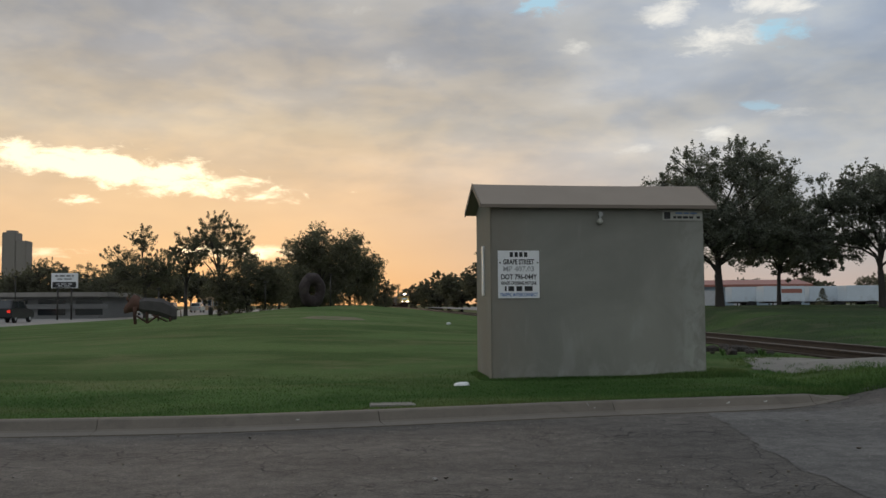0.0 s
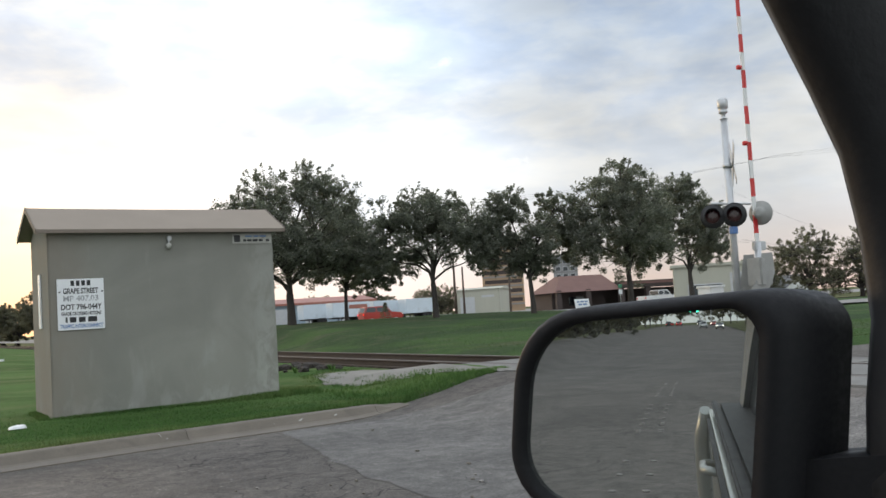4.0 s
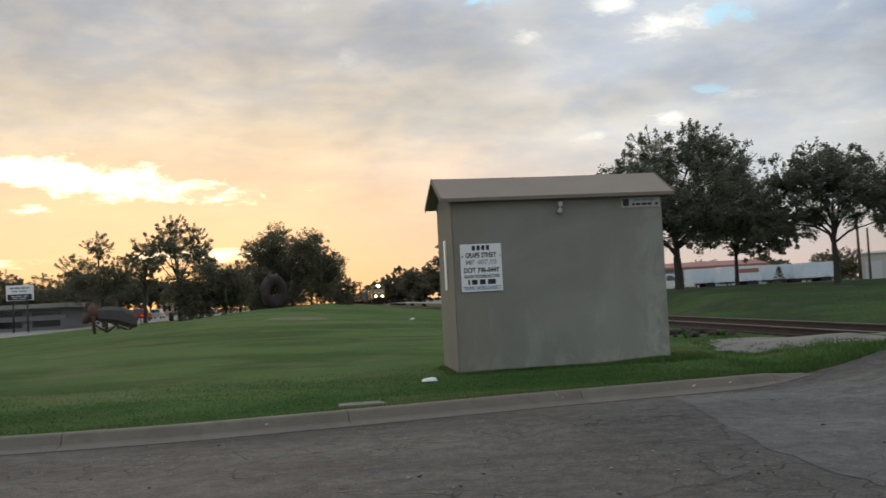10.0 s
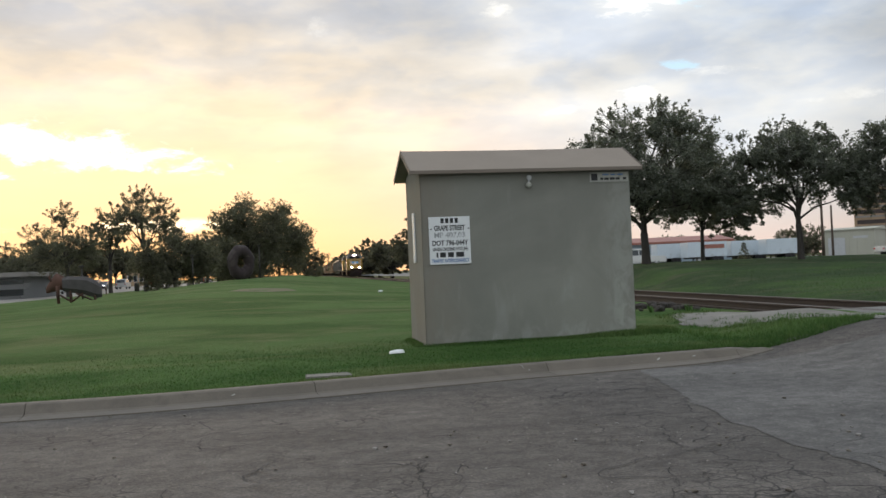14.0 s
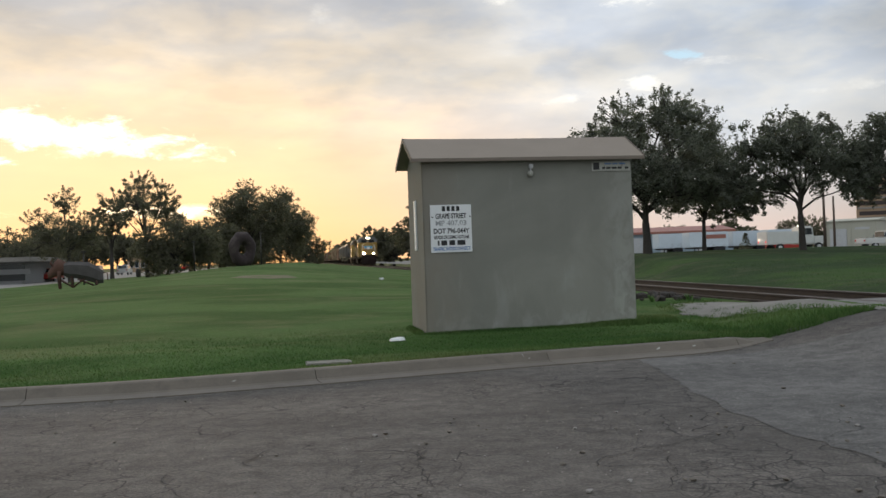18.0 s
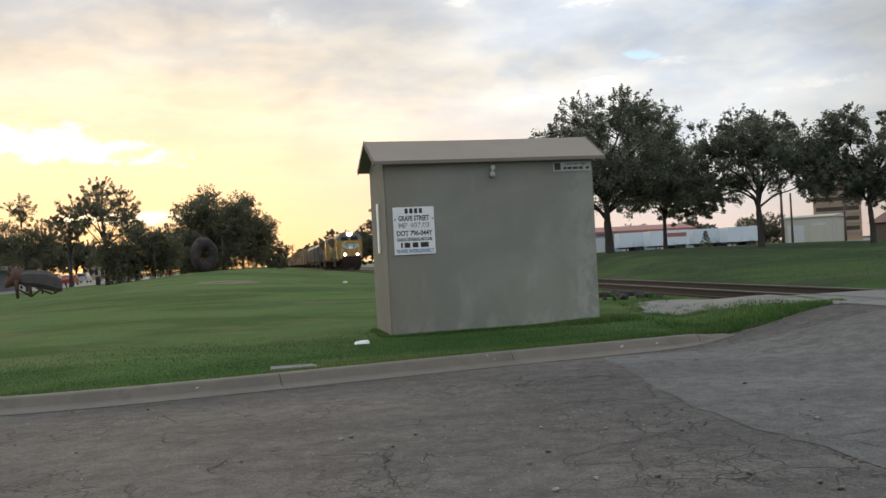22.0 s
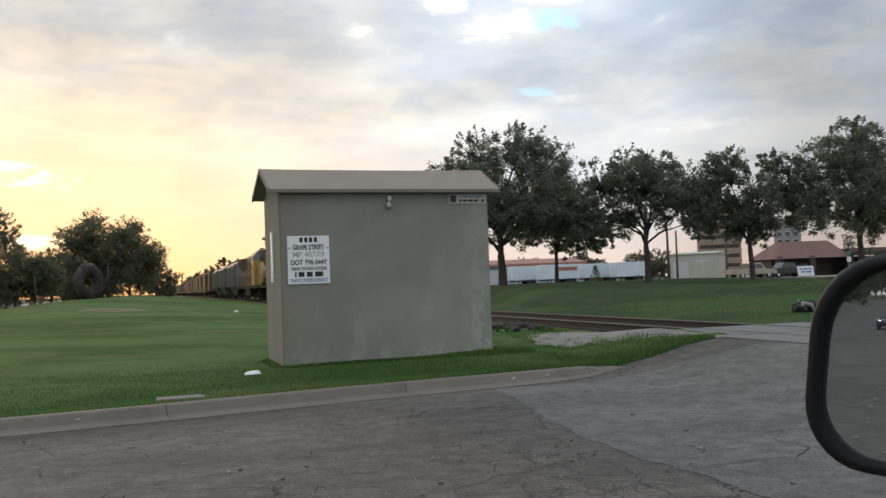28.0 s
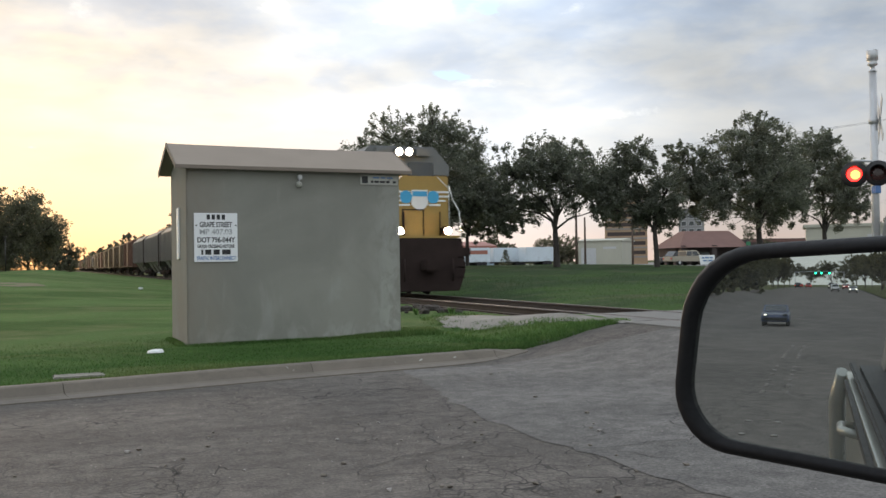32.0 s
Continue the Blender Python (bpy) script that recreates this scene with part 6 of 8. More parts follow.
box(bm, (0, 0, 3.5), (2.3, 0.2, 1.35), 0.03)
part("panel", bm, SIGN_WHITE, board)
bm = B()
box(bm, (0, -0.115, 3.13), (2.05, 0.03, 0.5), 0.01)
part("lower_panel", bm, BLACK_PAINT, board, "dark lower panel")
bars(board, 3.92, [0.3, -0.08, 0.5, -0.08, 0.4, -0.08, 0.2], 0.14, GREY_WALL, 0, -0.12)
bars(board, 3.64, [0.5, -0.1, 0.7], 0.10, GREY_WALL, 0, -0.12)
bars(board, 3.20, [0.3, -0.1, 0.5, -0.1, 0.4], 0.12, SIGN_FADED, 0, -0.14)
bars(board, 3.02, [0.4, -0.1, 0.6], 0.10, SIGN_FADED, 0, -0.14)
for x in (-0.6, 0.6):
    bm = B()
    rod(bm, (x, 0, 0), (x, 0, 2.9), 0.08)
    part("post", bm, DARK_STEEL, board)
silo = thing("grain_elevator", pose(spot(-20.6, 420), 420, 0.0), "tall pale concrete grain elevator on the skyline", "tower")
bm = B()
box(bm, (2.8, 4, 16.6), (5.8, 8, 33.2), 0.3)
part("headhouse", bm, TOWER_WALL, silo)
bm = B()
box(bm, (7.8, 4, 14.8), (4.4, 8, 29.6), 0.3)
part("bin", bm, TOWER_WALL, silo)
bm = B()
box(bm, (2.8, 4, 33.6), (3.4, 5, 1.0), 0.1)
part("penthouse", bm, TOWER_WALL, silo)


def utility_pole(x, y, z, h, arm=True):
    ob = thing("utility_pole", pose(x, y, z), "brown wooden utility pole with a cross-arm", "utility pole", "poles")
    bm = B()
    tube(bm, [(0, 0, -0.3), (0, 0, h)], [0.15, 0.10], 10)
    part("pole", bm, POLE_WOOD, ob)
    if arm:
        bm = B()
        box(bm, (0, -0.14, h - 0.5), (2.2, 0.1, 0.12), 0.01)
        part("cross_arm", bm, POLE_WOOD, ob)
        for k in (-1.0, -0.5, 0.5, 1.0):
            bm = B()
            dish(bm, (k, -0.14, h - 0.44), (0, 0, 1), [(0.03, 0), (0.05, 0.04), (0.03, 0.12)], 8)
            part("insulator", bm, GALV, ob)
    return ob


utility_pole(spot(29.65, 84), 83.5, 0.62, 6.0, False)
utility_pole(spot(30.3, 100), 100, 0.62, 6.0, False)
utility_pole(spot(33.05, 97), 97, 0.62, 4.6, False)
utility_pole(spot(53.4, 58), 58, 0.4, 5.6)
utility_pole(88.0, 30.0, 0.0, 14.0)
utility_pole(-19.6, 150, 0.2, 9.0)


def wire(a, b, sag, name="power_line"):
    bm = B()
    pts = []
    for i in range(17):
        k = i / 16
        p = Vector(a).lerp(Vector(b), k)
        pts.append((p.x, p.y, p.z - sag * 4 * k * (1 - k)))
    tube(bm, pts, 0.006, 5)
    ob = part("cable", bm, GREY_WALL)
    ob.name = name
    return tagged(ob, "thin dark overhead power line", "cable", "power lines")


for o in (0.0, 0.7, 1.4):
    wire((28.0 + o, 48.0, 7.4 + 0.3 * o), (48.0 + o, 43.0, 9.9 + 0.2 * o), 0.3)
    wire((48.0 + o, 43.0, 9.9 + 0.2 * o), (90.0, 30.0, 14.0 + o), 0.4)
wire((41.0, 40.0, 7.6), (78.1, 58.0, 5.3), 0.5)
wire((38.0, 38.0, 4.4), (78.1, 58.0, 5.2), 0.3)
wire((38.0, 36.0, 4.2), (78.4, 58.0, 5.0), 0.4)


def road_sign(x, y, z, h, plate, label):
    ob = thing("street_sign", pose(x, y, z), label, "street sign")
    bm = B()
    rod(bm, (0, 0, 0), (0, 0, h), 0.03)
    part("post", bm, GALV, ob)
    for k, (w, hh, m) in enumerate(plate):
        bm = B()
        box(bm, (0, -0.04, h - 0.25 - k * 0.62), (w, 0.02, hh), 0.01)
        part("plate", bm, m, ob)
    return ob


road_sign(spot(39.5, 80), 80, 0.6, 2.6, [(0.55, 0.4, SIGN_GREEN), (0.5, 0.5, SIGN_WHITE)], "green and white street sign on a steel post")
ob = thing("board_sign", pose(spot(37.3, 82), 82, 0.6, 0, 0, 0), "white board sign leaning on short legs by the street", "board sign")
bm = B()
box(bm, (0, 0, 0.75), (1.9, 0.06, 1.0), 0.02, pose(0, 0, 0, -10, 0, 0))
part("board", bm, SIGN_WHITE, ob)
bars(ob, 0.95, [0.3, -0.1, 0.5, -0.1, 0.4], 0.14, SIGN_BLUE, 0, 0.09)
bars(ob, 0.65, [0.5, -0.1, 0.6], 0.14, SIGN_BLUE, 0, 0.04)
for x in (-0.8, 0.8):
    bm = B()
    rod(bm, (x, 0.1, 0), (x, 0.15, 0.9), 0.03)
    part("leg", bm, GALV, ob)
for a, y, h in ((-19.9, 92, 4.0), (-12.4, 70, 2.4), (-2.6, 88, 3.0), (-6.4, 95, 3.2)):
    ob = thing("lamp_post", pose(spot(a, y), y, lawn_z(spot(a, y), y) - 0.1 if spot(a, y) > -20 else 0.2), "slim grey steel lamp post", "lamp post", "lamp posts")
    bm = B()
    tube(bm, [(0, 0, 0), (0, 0, h)], [0.06, 0.045], 8)
    part("post", bm, DARK_STEEL, ob)
    bm = B()
    box(bm, (0, 0, h), (0.34, 0.2, 0.16), 0.03)
    part("lamp_head", bm, DARK_STEEL, ob)


# litter bin at the edge of the western street
bin_at = (-19.4, 116.0)
ob = thing("litter_bin", pose(bin_at[0], bin_at[1], lawn_z(*bin_at)), "dark steel litter bin on the lawn edge", "litter bin")
bm = B()
tube(bm, [(0, 0, 0), (0, 0, 0.06), (0, 0, 0.80), (0, 0, 0.84)], [0.24, 0.27, 0.30, 0.27], 12)
part("drum", bm, DARK_STEEL, ob)
bm = B()
tube(bm, [(0, 0, 0.84), (0, 0, 0.92), (0, 0, 1.0)], [0.30, 0.28, 0.10], 12)
part("lid", bm, BLACK_PAINT, ob)


# white trailers in the depot yard
TRAILER_WHITE = material("trailer_white", (0.56, 0.63, 0.68), 0.5, vary=0.12, scale=0.6, fine=5.0, stain=(0.42, 0.46, 0.49), stain_at=0.58, stain_scale=0.5)
def trailer(x, y, length, stripe, label):
    ob = thing("box_trailer", pose(x, y, 0.64), label, "trailer", "trailers in the yard")
    bm = B()
    box(bm, (length / 2, 0, 1.75), (length, 2.4, 1.9), 0.06)
    part("box", bm, TRAILER_WHITE, ob)
    if stripe:
        bm = B()
        box(bm, (length * 0.68, -1.215, 2.1), (length * 0.5, 0.02, 0.5))
        part("stripe", bm, RED_ROOF, ob, "dull red stripe")
    bm = B()
    box(bm, (length / 2, 0, 0.72), (length - 0.2, 1.0, 0.2))
    part("chassis", bm, DARK_STEEL, ob)
    for k in (0.8, 0.92):
        for s in (-1, 1):
            bm = B()
            dish(bm, (length * k - 0.5, s * 1.05, 0.45), (0, s, 0), [(0.2, -0.1), (0.45, -0.1), (0.45, 0.12), (0.2, 0.1)], 14)
            part("wheel", bm, RUBBER, ob)
    for s in (-0.6, 0.6):
        bm = B()
        box(bm, (1.4, s, 0.35), (0.12, 0.12, 0.7))
        part("landing_leg", bm, DARK_STEEL, ob)
    return ob


trailer(spot(22.3, 116), 116, 5.2, True, "white box trailer with a dull red stripe, parked")
trailer(spot(24.7, 118), 118, 5.2, False, "plain white box trailer, parked in the yard")
trailer(spot(26.6, 114), 114, 4.2, False, "plain white box trailer, parked in the yard")
trailer(spot(20.6, 121), 121, 3.6, False, "plain white box trailer, parked in the yard")
# small dark conifer before the trailers
ob = thing("conifer", pose(spot(25.6, 80), 80, 0.62), "small dark green conifer", "conifer")
bm = B()
rod(bm, (0, 0, 0), (0, 0, 0.4), 0.07)
part("trunk", bm, BARK, ob)
bm = B()
for k in range(420):
    h = random.random()
    r = (1 - h) * 0.75 * random.uniform(0.4, 1.05)
    a = random.uniform(0, math.tau)
    p = Vector((r * math.cos(a), r * math.sin(a), 0.25 + h * 1.7))
    d = Vector((math.cos(a), math.sin(a), -0.4)) * 0.2
    n = Vector((-math.sin(a), math.cos(a), 0.3)) * 0.06
    bm.faces.new([bm.verts.new(q) for q in (p - n, p + d, p + n)])
part("foliage", bm, LEAVES_FAR, ob)

# iron sculptures on the lawn
bm = B()
BROWN_IRON = material("grey_weathered_iron", (0.080, 0.072, 0.070), 0.85, metal=0.1, vary=0.35, scale=3.0, bump=0.5)
# plated grey flank that slopes down to the rump: (x, lowest, highest, half width)
rings = []
for x, lo, hi, w in ((0.85, 0.62, 1.30, 0.30), (1.10, 0.54, 1.38, 0.40), (1.6, 0.46, 1.36, 0.42), (2.1, 0.30, 1.32, 0.38), (2.5, 0.16, 1.06, 0.32), (2.78, 0.20, 0.82, 0.20)):
    rings.append([bm.verts.new((x + 0.03 * noise.noise((x, a, z)), a * w, lo + (hi - lo) * z)) for a, z in ((-0.5, 0), (-1, 0.25), (-1, 0.8), (-0.55, 1), (0.55, 1), (1, 0.8), (1, 0.25), (0.5, 0))])
for a, b in zip(rings, rings[1:]):
    for i in range(8):
        bm.faces.new((a[i], a[(i + 1) % 8], b[(i + 1) % 8], b[i])).material_index = 1
bm.faces.new(rings[0][::-1]).material_index = 1
bm.faces.new(rings[-1]).material_index = 1
# rusty shoulder hump, lowered head and horns
rings = []
for x, z, r in ((0.02, 0.70, 0.15), (0.10, 0.74, 0.24), (0.30, 0.92, 0.36), (0.52, 1.10, 0.46), (0.75, 1.06, 0.44), (1.0, 0.98, 0.34)):
    rings.append([bm.verts.new((x + 0.04 * noise.noise((x * 5, q, 2)), 0.7 * r * math.cos(q), z + r * math.sin(q) * (1 + 0.2 * noise.noise((x * 3, q, 1))))) for q in (math.tau * i / 10 for i in range(10))])
for a, b in zip(rings, rings[1:]):
    for i in range(10):
        bm.faces.new((a[i], a[(i + 1) % 10], b[(i + 1) % 10], b[i])).smooth = True
bm.faces.new(rings[0][::-1])
bm.faces.new(rings[-1])
for s in (-1, 1):
    tube(bm, [(0.30, s * 0.16, 1.15), (0.18, s * 0.26, 1.34), (0.24, s * 0.22, 1.50)], [0.05, 0.035, 0.012], 5)
    tube(bm, [(0.62, s * 0.22, 0.9), (0.58, s * 0.22, 0.45), (0.62, s * 0.22, -0.12)], [0.13, 0.07, 0.06], 6)
    tube(bm, [(1.22, s * 0.24, 0.62), (1.24, s * 0.24, -0.12)], [0.07, 0.05], 6)
    tube(bm, [(2.45, s * 0.2, 0.4), (2.42, s * 0.2, -0.12)], [0.09, 0.05], 6)
    tube(bm, [(1.26, s * 0.24, 0.02), (1.9, s * 0.24, 0.5)], [0.04, 0.04], 5)
    tube(bm, [(0.66, s * 0.22, 0.42), (1.24, s * 0.24, 0.04)], [0.04, 0.04], 5)
    tube(bm, [(1.5, s * 0.24, 0.46), (2.40, s * 0.2, 0.02)], [0.04, 0.04], 5)
tube(bm, [(2.74, 0, 0.74), (2.98, 0, 0.72), (3.0, 0, 0.34)], [0.03, 0.025, 0.03], 5)
bmesh.ops.recalc_face_normals(bm, faces=bm.faces)
bx = spot(-14.3, 53)
beast = part("animal_statue", bm, (RUST, BROWN_IRON), at=pose(bx, 53, lawn_z(bx, 53) + 0.08, 0, 0, 8))
tagged(beast, "rusty iron statue of a hump-backed animal with grey plated flanks", "statue")
bm = B()
n, k = 40, 12
ring = [[bm.verts.new(((0.63 + 0.34 * math.cos(b) * (1 + 0.12 * math.sin(5 * a) + 0.06 * math.sin(13 * a + 3 * b))) * math.cos(a) * 0.82, 0.34 * math.sin(b), 1.0 + (0.66 + 0.36 * math.cos(b) * (1 + 0.08 * math.sin(7 * a))) * math.sin(a) * 1.02)) for b in (math.tau * j / k for j in range(k))] for a in (math.tau * i / n for i in range(n))]
for i in range(n):
    for j in range(k):
        bm.faces.new((ring[i][j], ring[(i + 1) % n][j], ring[(i + 1) % n][(j + 1) % k], ring[i][(j + 1) % k]))
rx = spot(-3.68, 56)
tagged(part("ring_sculpture", bm, DARK_IRON, smooth=True, at=pose(rx, 56, lawn_z(rx, 56) - 0.06, 0, 0, 28)), "dark weathered iron ring sculpture standing on the mound", "sculpture")

# ---- the car that carries the camera: driver's mirror, door and pillar ----
CAR_BODY = material("champagne_car_paint", (0.40, 0.41, 0.375), 0.35, metal=0.4, vary=0.05, bump=0.0, coat=0.6)
GLASS_C = Vector((0.548, 0.641, 1.292))
d_in = Vector((math.sin(radians(43.2)), math.cos(radians(43.2)), -0.026)).normalized()
GLASS_N = (Vector((-1, 0, 0.0)) - d_in).normalized()
GH = Vector((0, 0, 1)).cross(GLASS_N).normalized()
GV = GLASS_N.cross(GH)
GF = Matrix(((GH.x, GV.x, GLASS_N.x, GLASS_C.x), (GH.y, GV.y, GLASS_N.y, GLASS_C.y), (GH.z, GV.z, GLASS_N.z, GLASS_C.z), (0, 0, 0, 1)))


def rounded(corners, radii, grow=0.0, n=7):
    """A four-cornered outline with rounded corners, given against the clock; grow moves its sides outwards."""
    pts = [Vector(c) for c in corners]
    out = []
    for i, r in enumerate(radii):
        p, q, w = pts[i - 1], pts[i], pts[(i + 1) % 4]
        u, v = (q - p).normalized(), (w - q).normalized()
        nu, nv = Vector((u.y, -u.x)), Vector((v.y, -v.x))
        # the corner of the shifted sides
        k = (nv - nu).dot(nv) / (u.dot(nv)) if abs(u.dot(nv)) > 1e-6 else 0.0
        c = q + grow * (nu + u * k)
        r = max(0.004, r + grow)
        half = (math.pi - u.angle(v)) / 2
        mid = c + (v - u).normalized() * (r / math.sin(half))
        a0 = math.atan2(nu.y, nu.x)
        turn = u.angle(v)
        out += [(mid.x + r * math.cos(a0 + turn * j / n), mid.y + r * math.sin(a0 + turn * j / n)) for j in range(n + 1)]
    return out


def loft(bm, rings, close_first=True, close_last=True, m=None, smooth=True):
    rs = [[bm.verts.new((m or Matrix()) @ Vector(p)) for p in r] for r in rings]
    k = len(rs[0])
    for a, b in zip(rs, rs[1:]):
        for i in range(k):
            f = bm.faces.new((a[i], a[(i + 1) % k], b[(i + 1) % k], b[i]))
            f.smooth = smooth
    if close_first:
        bm.faces.new(rs[0][::-1])
    if close_last:
        bm.faces.new(rs[-1])
    bmesh.ops.recalc_face_normals(bm, faces=bm.faces)
    return bm


car = thing("own_car", pose(0, 0, 0), "pale car with an open driver's window and a black door mirror", "car")
# lower outer, lower inner, upper inner and upper outer corner of the glass
GLASS = [(-0.117, -0.056), (0.090, -0.068), (0.113, 0.104), (-0.096, 0.095)]
GLASS_R = [0.046, 0.030, 0.026, 0.068]
rings = []
for grow, z, dx in ((0.05, -0.004, 0), (0.1, 0.008, 0), (0.55, 0.010, 0), (0.85, 0.002, 0.002), (1.0, -0.03, 0.010), (0.8, -0.07, 0.030), (-0.5, -0.105, 0.046), (-1.2, -0.12, 0.055)):
    wide = [(x + grow * (-0.023 if x < 0 else 0.028), y + grow * (-0.015 if y < 0 else 0.016)) for x, y in GLASS]
    rings.append([(x + dx, y, z) for x, y in rounded(wide, [r + 0.008 * grow for r in GLASS_R])])
bm = B()
loft(bm, rings, False, True)
shell = part("mirror_shell", bm, PLASTIC, car, "matt black mirror housing", at=GF)
bm = B()
f = bm.faces.new([bm.verts.new((x, y, 0.001)) for x, y in rounded(GLASS, GLASS_R, 0.002)])
part("mirror_glass", bm, MIRROR, shell, "flat silvered mirror glass")
GW = 0.2
bm = B()
loft(bm, [[(x, y, z) for x, y in ((GW / 2, -0.02), (GW / 2 + 0.10, -0.01), (GW / 2 + 0.10, -0.10), (GW / 2 - 0.03, -0.085))] for z in (-0.02, -0.08)], m=GF)
part("mirror_foot", bm, PLASTIC, car)
# windscreen pillar and the sail panel under it
edge = [(0.38, 1.80), (0.49, 1.715), (0.560, 1.637), (0.607, 1.563), (0.637, 1.511), (0.653, 1.445), (0.658, 1.379), (0.643, 1.315), (0.61, 1.02)]
front = [(0.55, 1.80), (0.64, 1.715), (0.71, 1.637), (0.77, 1.563), (0.82, 1.511), (0.89, 1.445), (0.97, 1.379), (1.04, 1.315), (1.15, 1.02)]
bm = B()
loft(bm, [[(x, 0.485, z), (x + 0.01, 0.455, z), (u - 0.03, 0.43, z), (u, 0.45, z), (u, 0.495, z), (x + 0.03, 0.512, z)] for (x, z), (u, _) in zip(edge, front)])
part("windscreen_pillar", bm, CAR_TRIM, car, "black windscreen pillar")
# sides: (x, z) outline of the lower body
outline = [(-3.1, 0.35), (-3.2, 0.75), (-3.05, 1.0), (0.62, 1.02), (1.15, 1.02), (2.05, 0.90), (2.25, 0.70), (2.2, 0.32)]
for name, y0, d in (("door_side", 0.53, -0.09), ("off_side", -1.36, 0.06)):
    bm = B()
    prism(bm, outline, d, pose(0, y0, 0))
    bmesh.ops.recalc_face_normals(bm, faces=bm.faces)
    part(name, bm, CAR_BODY, car)
bm = B()
prism(bm, [(-3.04, 0.33), (-3.14, 0.75), (-3.0, 0.93), (0.62, 0.94), (1.12, 0.98), (2.0, 0.87), (2.2, 0.68), (2.15, 0.30)], -1.74, pose(0, 0.44, 0))
bmesh.ops.recalc_face_normals(bm, faces=bm.faces)
part("lower_body", bm, CAR_BODY, car)
bm = B()
box(bm, (-1.0, -0.43, 1.80), (2.6, 1.56, 0.05), 0.02)
part("roof", bm, CAR_BODY, car)
bm = B()
box(bm, (-1.2, -0.405, 1.012), (3.5, 1.81, 0.05), 0.02)
part("cabin_lining", bm, CAR_TRIM, car, "dark cabin lining")
for y in (0.372, -1.237):
    bm = B()
    prism(bm, [(-0.62, 1.03), (-1.40, 1.03), (-0.80, 1.42), (-0.62, 1.66)], 0.008, pose(0, y, 0))
    bmesh.ops.recalc_face_normals(bm, faces=bm.faces)
    part("side_window", bm, GLASS_DARK, car, "dark side window")
    bm = B()
    prism(bm, [(-1.44, 1.03), (-2.75, 1.03), (-1.45, 1.45), (-0.84, 1.44)], 0.008, pose(0, y, 0))
    bmesh.ops.recalc_face_normals(bm, faces=bm.faces)
    part("rear_side_window", bm, GLASS_DARK, car, "dark rear side window")
    k = 1 if y > 0 else -1
    for nm, q in (("centre_pillar", [(-1.54, 1.02), (-1.36, 1.02), (-0.74, 1.42), (-0.52, 1.76), (-0.66, 1.76), (-0.86, 1.45)]), ("rear_pillar", [(-2.98, 1.02), (-2.74, 1.02), (-2.0, 1.27), (-1.32, 1.46), (-0.95, 1.74), (-1.2, 1.76), (-1.6, 1.53), (-2.2, 1.32)])):
        bm = B()
        prism(bm, q, 0.035, pose(0, y - (0.006 if k > 0 else 0.02), 0))
        bmesh.ops.recalc_face_normals(bm, faces=bm.faces)
        part(nm, bm, CAR_BODY, car)
    bm = B()
    tube(bm, [(-1.15, y + 0.01, 1.77), (-0.85, y + k * 0.02, 1.80), (0.38, y + k * 0.10, 1.79)], 0.022, 8)
    part("window_frame", bm, CAR_BODY, car)
bm = B()
loft(bm, [[(x, -1.345, z), (x + 0.01, -1.315, z), (u - 0.03, -1.29, z), (u, -1.31, z), (u, -1.355, z), (x + 0.03, -1.372, z)] for (x, z), (u, _) in zip(edge, front)])
part("windscreen_pillar", bm, CAR_TRIM, car, "black windscreen pillar")
bm = B()
box(bm, (-1.2, 0.505, 1.034), (3.6, 0.025, 0.02), 0.006)
part("window_seal", bm, CAR_TRIM, car, "black rubber window seal")
for x in (-0.55, -1.75):
    bm = B()
    tube(bm, [(x - 0.11, 0.53, 0.93), (x - 0.08, 0.575, 0.935), (x + 0.08, 0.575, 0.94), (x + 0.11, 0.53, 0.935)], 0.014, 8)
    part("door_handle", bm, CAR_BODY, car)
for x in (-0.92, 0.52):
    bm = B()
    box(bm, (x, 0.532, 0.68), (0.008, 0.006, 0.60))
    part("door_gap", bm, CAR_TRIM, car)
bm = B()
tube(bm, [(-3.30, 0.545, 0.40), (-3.26, 0.565, 0.62), (-3.16, 0.565, 0.86), (-3.02, 0.545, 1.0)], [0.03, 0.035, 0.035, 0.025], 8)
part("rear_corner", bm, CAR_BODY, car)
bm = B()
box(bm, (-1.0, 0.538, 0.985), (3.4, 0.014, 0.02))
part("belt_trim", bm, CAR_TRIM, car, "black belt trim")
for x in (-2.1, 1.45):
    for y, s in ((0.42, 1), (-1.28, -1)):
        bm = B()
        dish(bm, (x, y, 0.33), (0, s, 0), [(0.22, -0.12), (0.33, -0.10), (0.335, 0.07), (0.23, 0.09)], 24)
        t = part("wheel", bm, RUBBER, car)
        bm = B()
        dish(bm, (x, y + s * 0.085, 0.33), (0, s, 0), [(0.22, 0), (0.20, 0.012), (0.05, 0.02)], 20)
        part("rim", bm, GALV, t)

# ---- other vehicles ----
def paint(name, c, metal=0.2):
    return material(name, c, 0.35, metal=metal, vary=0.08, bump=0.0, coat=0.4)


PAINT_DARK, PAINT_WHITE, PAINT_RED, PAINT_BLUE, PAINT_SILVER, PAINT_TAN, BUS_YELLOW = paint("charcoal_paint", (0.03, 0.03, 0.033)), paint("white_car_paint", (0.62, 0.62, 0.60), 0.0), paint("red_car_paint", (0.36, 0.03, 0.02)), paint("dark_blue_paint", (0.03, 0.045, 0.10)), paint("silver_paint", (0.36, 0.37, 0.37), 0.5), paint("pale_gold_paint", (0.40, 0.36, 0.29), 0.3), paint("bus_yellow", (0.40, 0.19, 0.02), 0.0)


